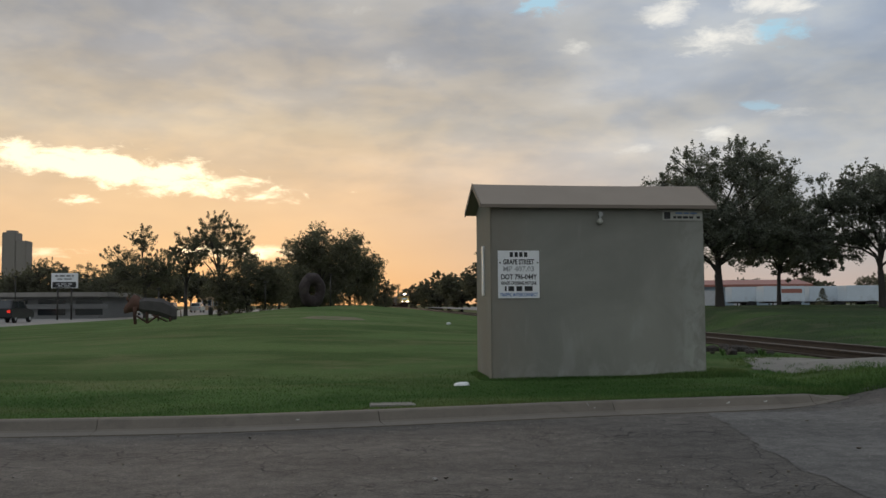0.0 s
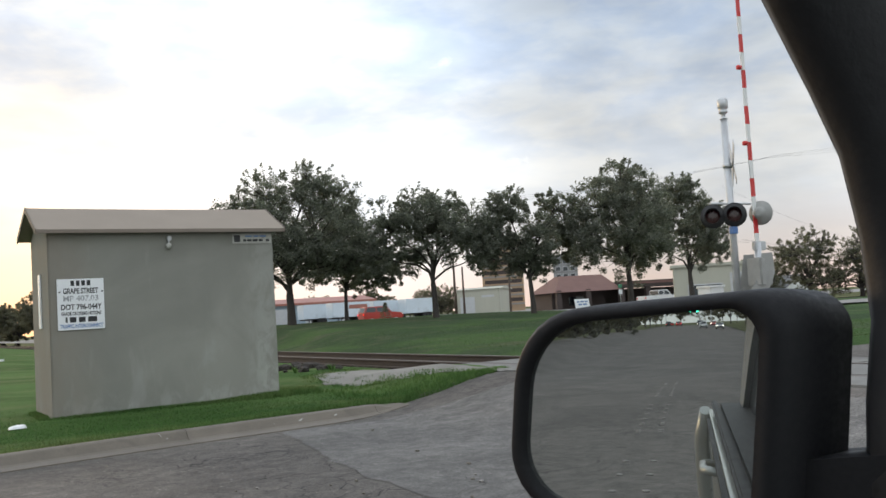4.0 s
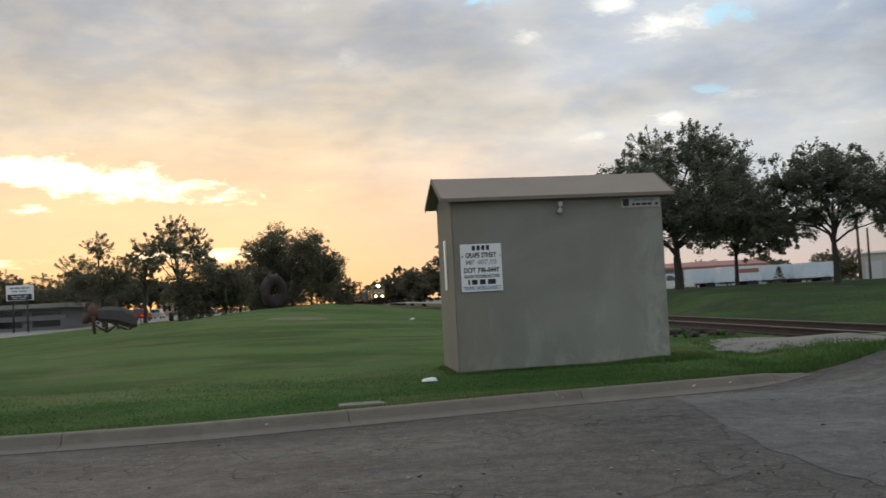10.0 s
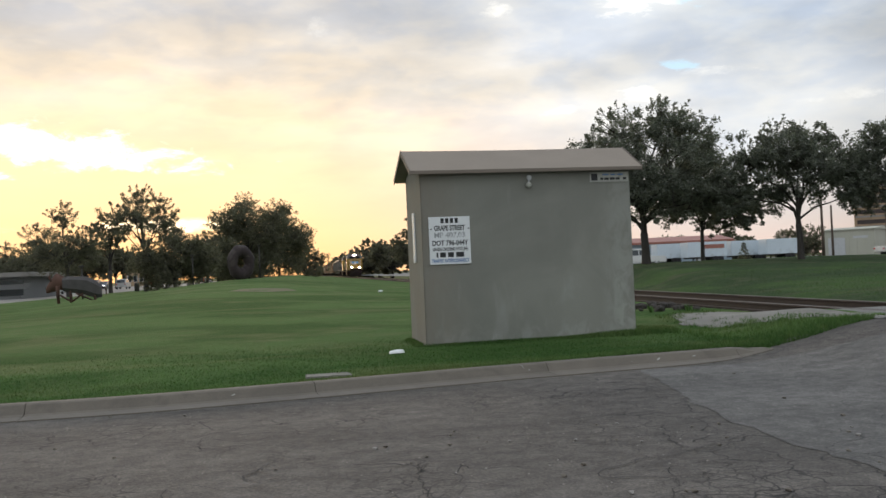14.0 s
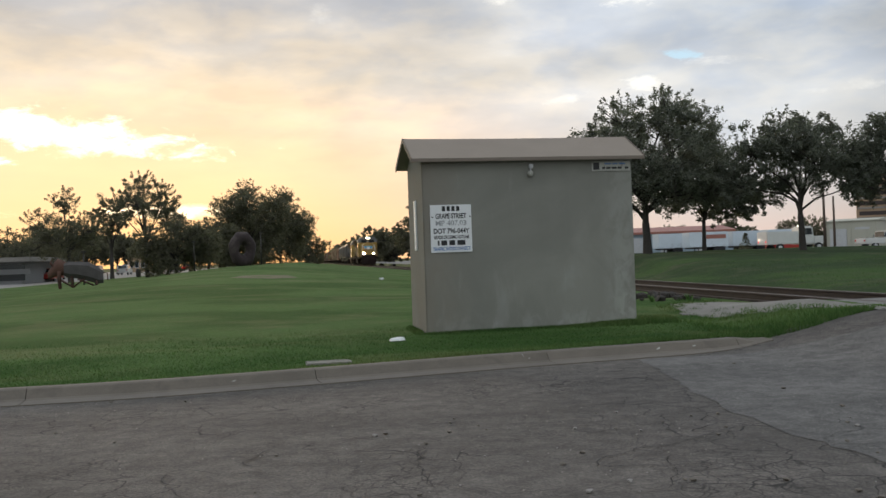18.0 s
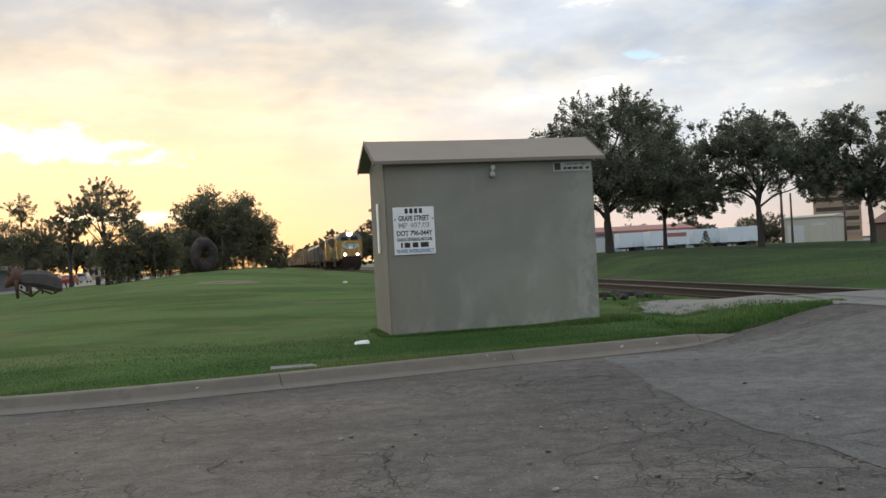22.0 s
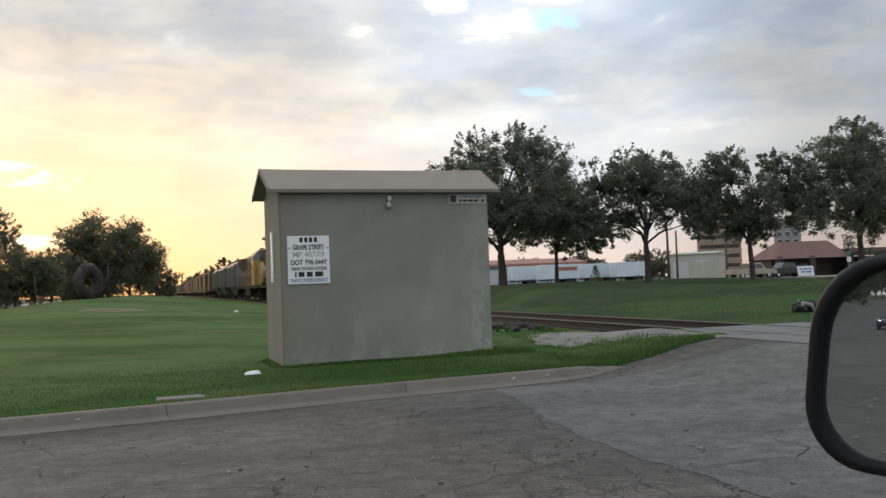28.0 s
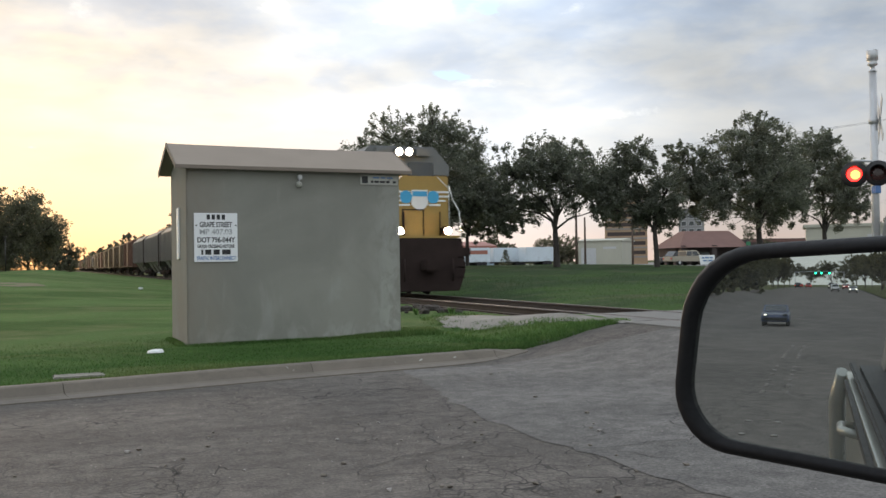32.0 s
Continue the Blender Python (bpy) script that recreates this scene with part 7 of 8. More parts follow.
def wheels(ob, xs, w, r=0.33):
    for x in xs:
        for s in (-1, 1):
            bm = B()
            dish(bm, (x, s * (w / 2 - 0.12), r), (0, s, 0), [(r * 0.55, -0.1), (r * 0.97, -0.09), (r, 0.0), (r * 0.97, 0.09), (r * 0.62, 0.11)], 18)
            t = part("wheel", bm, RUBBER, ob)
            bm = B()
            dish(bm, (x, s * (w / 2 - 0.02), r), (0, s, 0), [(r * 0.60, 0), (r * 0.5, 0.012), (0.05, 0.02)], 14)
            part("rim", bm, GALV, t)


def lamps(ob, front, back, w, z, on=True):
    for s in (-1, 1):
        bm = B()
        box(bm, (front, s * (w / 2 - 0.26), z), (0.06, 0.30, 0.14), 0.02)
        part("headlight", bm, CAR_LAMP if on else GLASS_DARK, ob)
        bm = B()
        box(bm, (back, s * (w / 2 - 0.20), z + 0.06), (0.06, 0.22, 0.18), 0.02)
        part("tail_lamp", bm, CAR_TAIL if on else RED, ob)


def vehicle(name, kind, mat, label, on=True, category="car", group="traffic"):
    """A car seen from some way off; it faces +x, and stands on z = 0."""
    ob = thing(name, pose(0, 0, 0), label, category, group)
    w = 1.8
    if kind == "sedan":
        L, low, top = 4.6, [(-2.3, 0.35), (-2.3, 0.85), (-1.7, 0.98), (1.0, 0.95), (2.15, 0.78), (2.3, 0.55), (2.25, 0.3), (-2.2, 0.3)], [(-1.75, 0.95), (-1.1, 1.40), (0.2, 1.43), (1.05, 0.95)]
    elif kind == "suv":
        L, low, top = 4.7, [(-2.3, 0.4), (-2.35, 1.0), (1.0, 1.05), (2.2, 0.95), (2.35, 0.7), (2.3, 0.35), (-2.25, 0.35)], [(-2.3, 1.0), (-2.0, 1.68), (0.3, 1.72), (1.05, 1.05)]
    else:
        L, low, top = 5.6, [(-2.8, 0.55), (-2.8, 1.08), (-0.65, 1.08), (1.35, 1.08), (2.7, 1.02), (2.8, 0.7), (2.75, 0.45), (-2.75, 0.5)], [(-0.75, 1.06), (-0.65, 1.75), (0.75, 1.78), (1.35, 1.08)]
        w = 1.95
    bm = B()
    prism(bm, low, w, pose(0, -w / 2, 0))
    bmesh.ops.recalc_face_normals(bm, faces=bm.faces)
    bmesh.ops.bevel(bm, geom=bm.edges[:], offset=0.06, segments=2, affect="EDGES")
    part("body", bm, mat, ob, smooth=False)
    bm = B()
    wi = w - 0.24
    a = [bm.verts.new((x, -(w / 2 - 0.04 if z < 1.2 else wi / 2), z)) for x, z in top]
    b = [bm.verts.new((x, (w / 2 - 0.04 if z < 1.2 else wi / 2), z)) for x, z in top]
    bm.faces.new(a)
    bm.faces.new(b[::-1])
    for i in range(4):
        bm.faces.new((a[(i + 1) % 4], a[i], b[i], b[(i + 1) % 4]))
    bmesh.ops.recalc_face_normals(bm, faces=bm.faces)
    bmesh.ops.bevel(bm, geom=bm.edges[:], offset=0.04, segments=2, affect="EDGES")
    part("cabin", bm, mat, ob)
    for s in (-1, 1):
        xs = [p[0] for p in top]
        x0, x1, zt, zb = xs[1], xs[2], top[1][1], top[0][1]
        for k in range(2):
            u, v = x0 + (x1 - x0) * (0.5 * k + 0.03), x0 + (x1 - x0) * (0.5 * k + 0.47)
            bm = B()
            yo, yi = w / 2 - 0.01, wi / 2 + 0.015
            lo = (u - (0.25 if k == 0 else 0), v + (0.35 if k == 1 else 0))
            zb2, zt2 = zb + 0.10, zt - 0.09
            q = [bm.verts.new(p) for p in ((lo[0], s * (yo - 0.02), zb2), (lo[1], s * (yo - 0.02), zb2), (v, s * yi, zt2), (u, s * yi, zt2), (lo[0], s * (yo - 0.05), zb2), (lo[1], s * (yo - 0.05), zb2), (v, s * (yi - 0.03), zt2), (u, s * (yi - 0.03), zt2))]
            for f in ((0, 1, 2, 3), (7, 6, 5, 4), (0, 4, 5, 1), (2, 6, 7, 3), (1, 5, 6, 2), (0, 3, 7, 4)):
                bm.faces.new([q[i] for i in f])
            bmesh.ops.recalc_face_normals(bm, faces=bm.faces)
            part("side_window", bm, GLASS_DARK, ob)
    for (xa, za), (xb, zb_), nm in ((top[3], top[2], "windscreen"), (top[0], top[1], "rear_window")):
        bm = B()
        sgn = 1 if nm == "windscreen" else -1
        p0, p1 = Vector((xa, 0, za)).lerp(Vector((xb, 0, zb_)), 0.14), Vector((xa, 0, za)).lerp(Vector((xb, 0, zb_)), 0.90)
        q = [bm.verts.new(v) for v in ((p0.x + sgn * 0.015, -w / 2 + 0.2, p0.z), (p0.x + sgn * 0.015, w / 2 - 0.2, p0.z), (p1.x + sgn * 0.015, wi / 2 - 0.1, p1.z), (p1.x + sgn * 0.015, -wi / 2 + 0.1, p1.z))]
        q2 = [bm.verts.new(v.co - Vector((sgn * 0.03, 0, 0.0))) for v in q]
        bm.faces.new(q)
        bm.faces.new(q2[::-1])
        for i in range(4):
            bm.faces.new((q[(i + 1) % 4], q[i], q2[i], q2[(i + 1) % 4]))
        bmesh.ops.recalc_face_normals(bm, faces=bm.faces)
        part(nm, bm, GLASS_DARK, ob)
    if kind == "pickup":
        bm = B()
        box(bm, (-1.75, 0, 1.07), (1.9, w - 0.22, 0.06))
        part("bed", bm, CAR_TRIM, ob)
    bm = B()
    box(bm, (max(p[0] for p in low) + 0.01, 0, 0.5), (0.06, w - 0.3, 0.2), 0.02)
    part("front_bumper", bm, CAR_TRIM, ob)
    lamps(ob, max(p[0] for p in low) - 0.02, min(p[0] for p in low) - 0.01, w, 0.78, on)
    wheels(ob, (-L * 0.31, L * 0.31), w, 0.36 if kind != "sedan" else 0.33)
    return ob


def bus():
    ob = thing("school_bus", pose(0, 0, 0), "yellow school bus with a white roof and lit headlamps", "bus", "traffic")
    bm = B()
    box(bm, (-4.2, 0, 1.62), (7.8, 2.4, 1.95), 0.12)
    part("body", bm, BUS_YELLOW, ob)
    bm = B()
    box(bm, (-4.2, 0, 2.72), (7.85, 2.28, 0.42), 0.17)
    part("roof", bm, WHITE, ob, "white roof")
    bm = B()
    box(bm, (0.55, 0, 1.15), (1.9, 2.0, 1.0), 0.15)
    part("bonnet", bm, BUS_YELLOW, ob)
    for s in (-1, 1):
        for k in range(9):
            bm = B()
            box(bm, (-7.65 + 0.80 * k, s * 1.205, 2.16), (0.66, 0.03, 0.74), 0.02)
            part("window", bm, GLASS_DARK, ob)
        for z in (0.95, 1.35, 1.65):
            bm = B()
            box(bm, (-4.2, s * 1.21, z), (7.6, 0.03, 0.05))
            part("rub_rail", bm, BLACK_PAINT, ob)
        bm = B()
        box(bm, (1.5, s * 0.7, 1.05), (0.06, 0.26, 0.2), 0.02)
        part("headlight", bm, CAR_LAMP, ob)
    bm = B()
    box(bm, (-0.28, 0, 2.05), (0.06, 2.0, 0.8), 0.02)
    part("windscreen", bm, GLASS_DARK, ob)
    bm = B()
    box(bm, (1.52, 0, 0.62), (0.1, 2.2, 0.22), 0.03)
    part("front_bumper", bm, BLACK_PAINT, ob)
    wheels(ob, (0.5, -5.6), 2.3, 0.48)
    return ob


def box_truck():
    ob = thing("box_truck", pose(0, 0, 0), "white utility truck with a roof beacon", "truck", "traffic")
    bm = B()
    box(bm, (-1.9, 0, 1.35), (3.2, 2.1, 1.2), 0.06)
    part("utility_body", bm, PAINT_WHITE, ob)
    bm = B()
    box(bm, (0.6, 0, 1.55), (1.5, 2.0, 1.7), 0.12, top=(0.8, 0.9))
    part("cab", bm, PAINT_WHITE, ob)
    bm = B()
    box(bm, (1.8, 0, 1.05), (1.2, 1.9, 0.8), 0.1)
    part("bonnet", bm, PAINT_WHITE, ob)
    for s in (-1, 1):
        bm = B()
        box(bm, (0.6, s * 0.97, 1.9), (1.0, 0.03, 0.6), 0.02, None, (0.8, 1))
        part("side_window", bm, GLASS_DARK, ob)
    bm = B()
    box(bm, (1.26, 0, 1.9), (0.05, 1.6, 0.6), 0.02)
    part("windscreen", bm, GLASS_DARK, ob)
    bm = B()
    box(bm, (0.4, 0, 2.46), (0.3, 0.7, 0.12), 0.03)
    part("beacon", bm, CAR_LAMP, ob)
    lamps(ob, 2.4, -3.5, 1.9, 0.95)
    wheels(ob, (1.7, -2.2), 2.1, 0.42)
    return ob


NS, NZ = 88.5, 0.69      # the street behind the oaks
school_bus = bus()
white_suv = vehicle("suv", "suv", PAINT_WHITE, "white estate car passing on the far street", on=False)
white_pickup = vehicle("pickup", "pickup", PAINT_WHITE, "white pickup passing on the far street", on=False)
utility = box_truck()
white_pickup_b = copy_thing(white_pickup, pose(0, 0, 0))
red_sedan = vehicle("sedan", "sedan", PAINT_RED, "dull red saloon on the far street")
gold_pickup = vehicle("pickup", "pickup", PAINT_TAN, "pale gold pickup that stops on the far street", on=False)
dark_pickup = vehicle("pickup", "pickup", PAINT_DARK, "dark pickup passing on the far street", on=False)
early_pickup = copy_thing(white_pickup, pose(0, 0, 0))
early_red = vehicle("suv", "suv", PAINT_RED, "red people carrier on the far street")
silver_sedan = vehicle("sedan", "sedan", PAINT_SILVER, "silver saloon on the eastern street", on=False)
charcoal_suv = vehicle("suv", "suv", PAINT_DARK, "charcoal estate car driving away along the western street")
blue_sedan = vehicle("sedan", "sedan", PAINT_SILVER, "pale saloon on the western street")
red_pickup = vehicle("pickup", "pickup", PAINT_RED, "red pickup driving away along the western street")
blue_car = vehicle("sedan", "sedan", PAINT_BLUE, "dark blue saloon on the western street")
red_west = copy_thing(red_sedan, pose(0, 0, 0))
follower = vehicle("sedan", "sedan", PAINT_BLUE, "dark blue saloon driving up the road behind, one headlamp lit", on=False)
bm = B()
box(bm, (2.30, 0.62, 0.78), (0.04, 0.20, 0.10), 0.015)
part("lit_headlamp", bm, CAR_LAMP, follower)
parked = [copy_thing(white_suv, pose(-31.0, y, 0.22, 0, 0, 90)) for y in (128, 172)]
parked.append(copy_thing(charcoal_suv, pose(-38.0, 84, 0.20, 0, 0, 180)))
parked.append(copy_thing(charcoal_suv, pose(-31.0, 148, 0.22, 0, 0, -90)))
# queue on the road behind, towards and away
for x, y, src, turn in ((-170, -3.0, white_suv, 0), (-182, -3.2, charcoal_suv, 0), (-160, -6.4, blue_sedan, 0), (-200, -6.4, red_sedan, 0), (-215, -3.0, charcoal_suv, 0), (-235, 3.6, red_sedan, 180), (-250, 3.8, charcoal_suv, 180), (-225, 6.6, charcoal_suv, 180), (-270, 6.8, red_sedan, 180)):
    copy_thing(src, pose(x * 1.42, y, road_z(x * 1.42, y) + 0.01, 0, 0, turn))
# traffic signals far behind
for y, z in ((-8.5, 0), (9.0, 0)):
    ob = thing("traffic_signal", pose(-395, y, road_z(-395, y) - 0.1), "traffic signal mast with lit green lamps", "traffic signal", "traffic signals")
    bm = B()
    tube(bm, [(0, 0, 0), (0, 0, 6.2)], 0.12, 8)
    part("mast", bm, GALV, ob)
    bm = B()
    s = 1 if y < 0 else -1
    tube(bm, [(0, 0, 6.0), (0, s * 9.0, 6.3)], [0.10, 0.06], 8)
    part("arm", bm, GALV, ob)
    for d in ((5.2, 8.0) if y < 0 else (7.4,)):
        bm = B()
        box(bm, (0.1, s * d, 6.0), (0.4, 0.5, 1.3), 0.05)
        h = part("signal_head", bm, BLACK_PAINT, ob)
        bm = B()
        dish(bm, (0.32, s * d, 5.6), (1, 0, 0), [(0.30, 0), (0.26, 0.05)], 14)
        part("lens", bm, LAMP_GREEN, h)
# buildings along the road behind
for x, y, sx, sy, h, mt, lb in ((-58, 17.5, 12, 8, 3.2, SHED_WALL, "beige flat-roofed shop beside the road behind"), (-90, 19, 16, 9, 4.0, BROWN_WALL, "brown flat-roofed shop beside the road behind"), (-70, -19, 16, 10, 4.2, GREY_WALL, "grey flat-roofed shop beside the road behind"), (-118, -22, 18, 10, 4.6, SHED_WALL, "pale flat-roofed shop beside the road behind")):
    ob = thing("roadside_shop", pose(x, y, -1.6), lb, "shop", "roadside shops")
    bm = B()
    box(bm, (0, 0, h / 2), (sx, sy, h))
    part("wall", bm, mt, ob)
    bm = B()
    box(bm, (0, 0, h), (sx + 0.6, sy + 0.6, 0.4), 0.05)
    part("roof_edge", bm, GREY_WALL, ob)
    for k in range(3):
        bm = B()
        box(bm, (-sx / 3 + sx / 3 * k, (-1 if y > 0 else 1) * (sy / 2 + 0.03), 1.5), (sx / 4, 0.1, 1.6), 0.03)
        part("window", bm, GLASS_DARK, ob)
ob = thing("tarpaulin_stack", pose(-46, 13.8, road_z(-46, 9) + 0.10), "blue tarpaulin over a stack by the road", "tarpaulin")
bm = B()
box(bm, (0, 0, 0.8), (2.4, 1.8, 1.6), 0.15, top=(0.7, 0.7))
part("cover", bm, material("blue_tarpaulin", (0.06, 0.22, 0.48), 0.5, vary=0.2), ob)
# raised lane buttons and painted marks on the road behind
lane = thing("lane_buttons", pose(0, 0, 0), "double row of white raised lane buttons on the road", "lane buttons", kind="structure")
bm = B()
dish(bm, (0, 0, 0), (0, 0, 1), [(0.035, 0), (0.03, 0.008), (0.012, 0.012)], 10)
button = finish("button", bm, PALE_CONCRETE)
for k in range(26):
    for y in (1.02, 1.30):
        x = -4.2 - k * 0.9 - (2.0 if k % 8 > 5 else 0)
        ob = new("button", button)
        ob.parent = lane
        ob.matrix_basis = pose(x, y, road_z(x, y) + 0.004)
sheet("footway_west", steps((-420, -34.3, 40)), steps((11.6, 30.0, 4)), lambda x, y: road_z(x, 9) + 0.12, GROUND, "grassy footway along the road behind", "footway")
sheet("footway_south", steps((-420, 160, 60)), steps((-40, -9.6, 6)), lambda x, y: road_z(x, -9) + 0.12, GROUND, "grassy footway on the near side of the road", "footway")

# ---- small things on lawn and road ----
bm = B()
pts = [(-0.14, -0.05), (0.02, -0.08), (0.15, -0.03), (0.16, 0.06), (0.03, 0.10), (-0.13, 0.06)]
lo = [bm.verts.new((x, y, 0.0)) for x, y in pts]
hi = [bm.verts.new((x * 0.82, y * 0.75, 0.045 + 0.014 * math.sin(9 * x + 14 * y))) for x, y in pts]
bm.faces.new(lo[::-1])
bm.faces.new(hi)
for i in range(6):
    bm.faces.new((lo[i], lo[(i + 1) % 6], hi[(i + 1) % 6], hi[i]))
tagged(part("litter", bm, SIGN_WHITE, at=pose(1.22, 13.84, lawn_z(1.22, 13.84) + 0.005, 0, 0, 10) @ Matrix.Scale(0.8, 4)), "crumpled white litter on the grass by the hut", "litter")
for x, y, s in ((2.9, 38.0, 0.5), (3.6, 27.0, 0.55)):
    bm = B()
    box(bm, (0, 0, 0.03), (0.36 * s, 0.2 * s, 0.08), 0.02)
    tagged(part("paper_scrap", bm, SIGN_WHITE, at=pose(x, y, lawn_z(x, y) + 0.01, 0, 0, 30)), "pale scrap of paper lying on the lawn", "litter")
bm = B()
box(bm, (0, 0, 0), (0.56, 0.36, 0.03), 0.012)
bmesh.ops.subdivide_edges(bm, edges=bm.edges[:], cuts=2, use_grid_fill=True)
for v in bm.verts:
    v.co += Vector((0.03 * noise.noise(v.co * 9), 0.03 * noise.noise(v.co * 7 + Vector((3, 0, 0))), 0.010 * noise.noise(v.co * 12)))
tagged(part("concrete_slab", bm, GRAVEL, at=pose(0.2, 12.22, lawn_z(0.2, 12.22) + 0.004, 0, 0, 6)), "pale concrete cover slab set in the grass", "slab")
bm = B()
ring = [bm.verts.new((1.25 * math.cos(a) * random.uniform(0.7, 1.15), 1.5 * math.sin(a) * random.uniform(0.8, 1.1), 0)) for a in (math.tau * i / 24 for i in range(24))]
DIRT = material("bare_earth", (0.105, 0.10, 0.05), 0.95, vary=0.3, scale=1.2, fine=14.0)
for v in ring:
    v.co.z = lawn_z(v.co.x - 1.55, v.co.y + 37) + 0.01
    v.co.x, v.co.y = v.co.x - 1.55, v.co.y + 37
bm.faces.new(ring)
bmesh.ops.triangulate(bm, faces=bm.faces[:])
tagged(part("bare_patch", bm, DIRT), "bare earth patch worn in the lawn", "bare patch", kind="structure")
# stones beside the track
for k in range(46):
    bm = B()
    r = random.uniform(0.06, 0.17)
    bmesh.ops.create_icosphere(bm, subdivisions=1, radius=r)
    for v in bm.verts:
        v.co *= random.uniform(0.7, 1.2)
        v.co.z *= 0.7
    x, y = random.uniform(5.6, 8.3), random.uniform(19.4, 22.5)
    tagged(part("stone", bm, BALLAST, at=pose(x, y, lawn_z(x, y) + r * 0.3, 0, 0, random.uniform(0, 180))), "dark rough stone beside the track", "stone", "stones beside the track")
# dark scrap by the crossing
scrap = thing("scrap_pile", pose(15.3, 20.3, east_z(15.3, 20.3)), "dark twisted scrap and rags by the crossing", "scrap")
for k in range(22):
    bm = B()
    a, r = random.uniform(0, math.tau), random.uniform(0.0, 0.42)
    c = Vector((r * math.cos(a), 0.6 * r * math.sin(a), 0.0))
    d = Vector((math.cos(a + 1.3), math.sin(a + 1.3), 0)) * random.uniform(0.08, 0.22)
    h = random.uniform(0.08, 0.30) * (1.1 - r)
    tube(bm, [c - d, c - d * 0.4 + Vector((0, 0, h)), c + d * 0.5 + Vector((0, 0, h * 0.8)), c + d], [0.03, 0.075, 0.06, 0.02], 6)
    part("scrap_piece", bm, CAR_TRIM if k % 4 else PALE_CONCRETE if k % 8 == 0 else BLADES, scrap)
# cracks in the road: wandering, branching, filled with dark grit
rnd = random.Random(5)


def crack(x, y, ang, length, width):
    bm = B()
    pts, a = [(x, y)], ang
    n = int(length / 0.09)
    for _ in range(n):
        a += rnd.gauss(0, 0.55)
        a += (ang - a) * 0.12
        x, y = x + 0.09 * math.cos(a), y + 0.09 * math.sin(a)
        pts.append((x, y))
    left, right = [], []
    for i, (px, py) in enumerate(pts):
        w = 0.42 * width * (0.35 + 0.65 * math.sin(math.pi * (i + 0.5) / len(pts))) * rnd.uniform(0.5, 1.3)
        q = pts[min(i + 1, n)], pts[max(i - 1, 0)]
        d = Vector((q[0][0] - q[1][0], q[0][1] - q[1][1])).normalized()
        zz = road_z(px, py) + 0.009
        left.append(bm.verts.new((px - d.y * w, py + d.x * w, zz)))
        right.append(bm.verts.new((px + d.y * w, py - d.x * w, zz)))
    for i in range(len(pts) - 1):
        bm.faces.new((right[i], right[i + 1], left[i + 1], left[i]))
    tagged(part("road_crack", bm, CRACK), "dark crack in the asphalt", "crack", "cracks in the road", "structure")
    return pts


for x, y, ang, length, w in ((-3.4, 7.9, -0.1, 3.4, 0.010), (-0.5, 7.8, -0.5, 2.2, 0.012), (0.2, 6.9, 0.1, 2.6, 0.009), (-2.4, 6.2, 0.05, 3.2, 0.011), (1.6, 6.6, -0.3, 2.4, 0.011), (2.6, 7.9, -0.9, 2.3, 0.010), (3.95, 9.9, -2.0, 1.4, 0.010), (3.6, 9.2, -1.5, 2.8, 0.009), (4.6, 7.5, -1.2, 1.6, 0.014), (4.4, 6.9, -2.6, 1.2, 0.012), (5.4, 8.0, 2.7, 1.8, 0.009), (3.2, 6.2, 0.2, 2.6, 0.013), (0.6, 8.9, 0.2, 1.6, 0.007), (-3.8, 9.4, 0.02, 4.4, 0.010), (-1.0, 5.6, 0.3, 3.0, 0.012), (2.0, 5.4, 0.6, 2.0, 0.012), (4.9, 6.0, 0.9, 1.6, 0.012), (1.4, 9.0, -0.3, 1.1, 0.008), (-4.4, 5.6, 0.2, 2.6, 0.010), (2.9, 8.6, 2.9, 1.2, 0.008)):
    pts = crack(x, y, ang, length, w)
    for _ in range(3):
        p = rnd.choice(pts)
        crack(p[0], p[1], ang + rnd.choice((-1, 1)) * rnd.uniform(0.7, 1.6), rnd.uniform(0.3, 0.9), w * 0.7)
# small stones and grit on the road
bm = B()
for k in range(420):
    x, y, s = rnd.uniform(-5, 6), rnd.uniform(4.5, 11.2), rnd.uniform(0.003, 0.010)
    z = road_z(x, y) + 0.008
    vs = [bm.verts.new((x + s * math.cos(a), y + s * math.sin(a), z)) for a in (0.3, 2.4, 4.5)]
    t = bm.verts.new((x, y, z + s))
    for i in range(3):
        bm.faces.new((vs[i], vs[(i + 1) % 3], t))
tagged(part("grit", bm, PALE_CONCRETE), "pale grit scattered over the asphalt", "grit", kind="stuff")


# loose chips of broken asphalt and gravel on the road
for k in range(60):
    bm = B()
    r = rnd.uniform(0.010, 0.026)
    bmesh.ops.create_icosphere(bm, subdivisions=1, radius=r)
    for v in bm.verts:
        v.co *= rnd.uniform(0.6, 1.25)
        v.co.z *= 0.55
    x, y = rnd.uniform(0.2, 4.6) if k % 3 else rnd.uniform(-4.0, 5.5), rnd.uniform(4.8, 8.2) if k % 3 else rnd.uniform(5.0, 11.0)
    tagged(part("asphalt_chip", bm, PALE_CONCRETE if k % 4 == 0 else CONCRETE, at=pose(x, y, road_z(x, y) + 0.008 + r * 0.15, 0, 0, rnd.uniform(0, 180))), "small loose chip of broken paving on the road", "chip", "chips on the road")
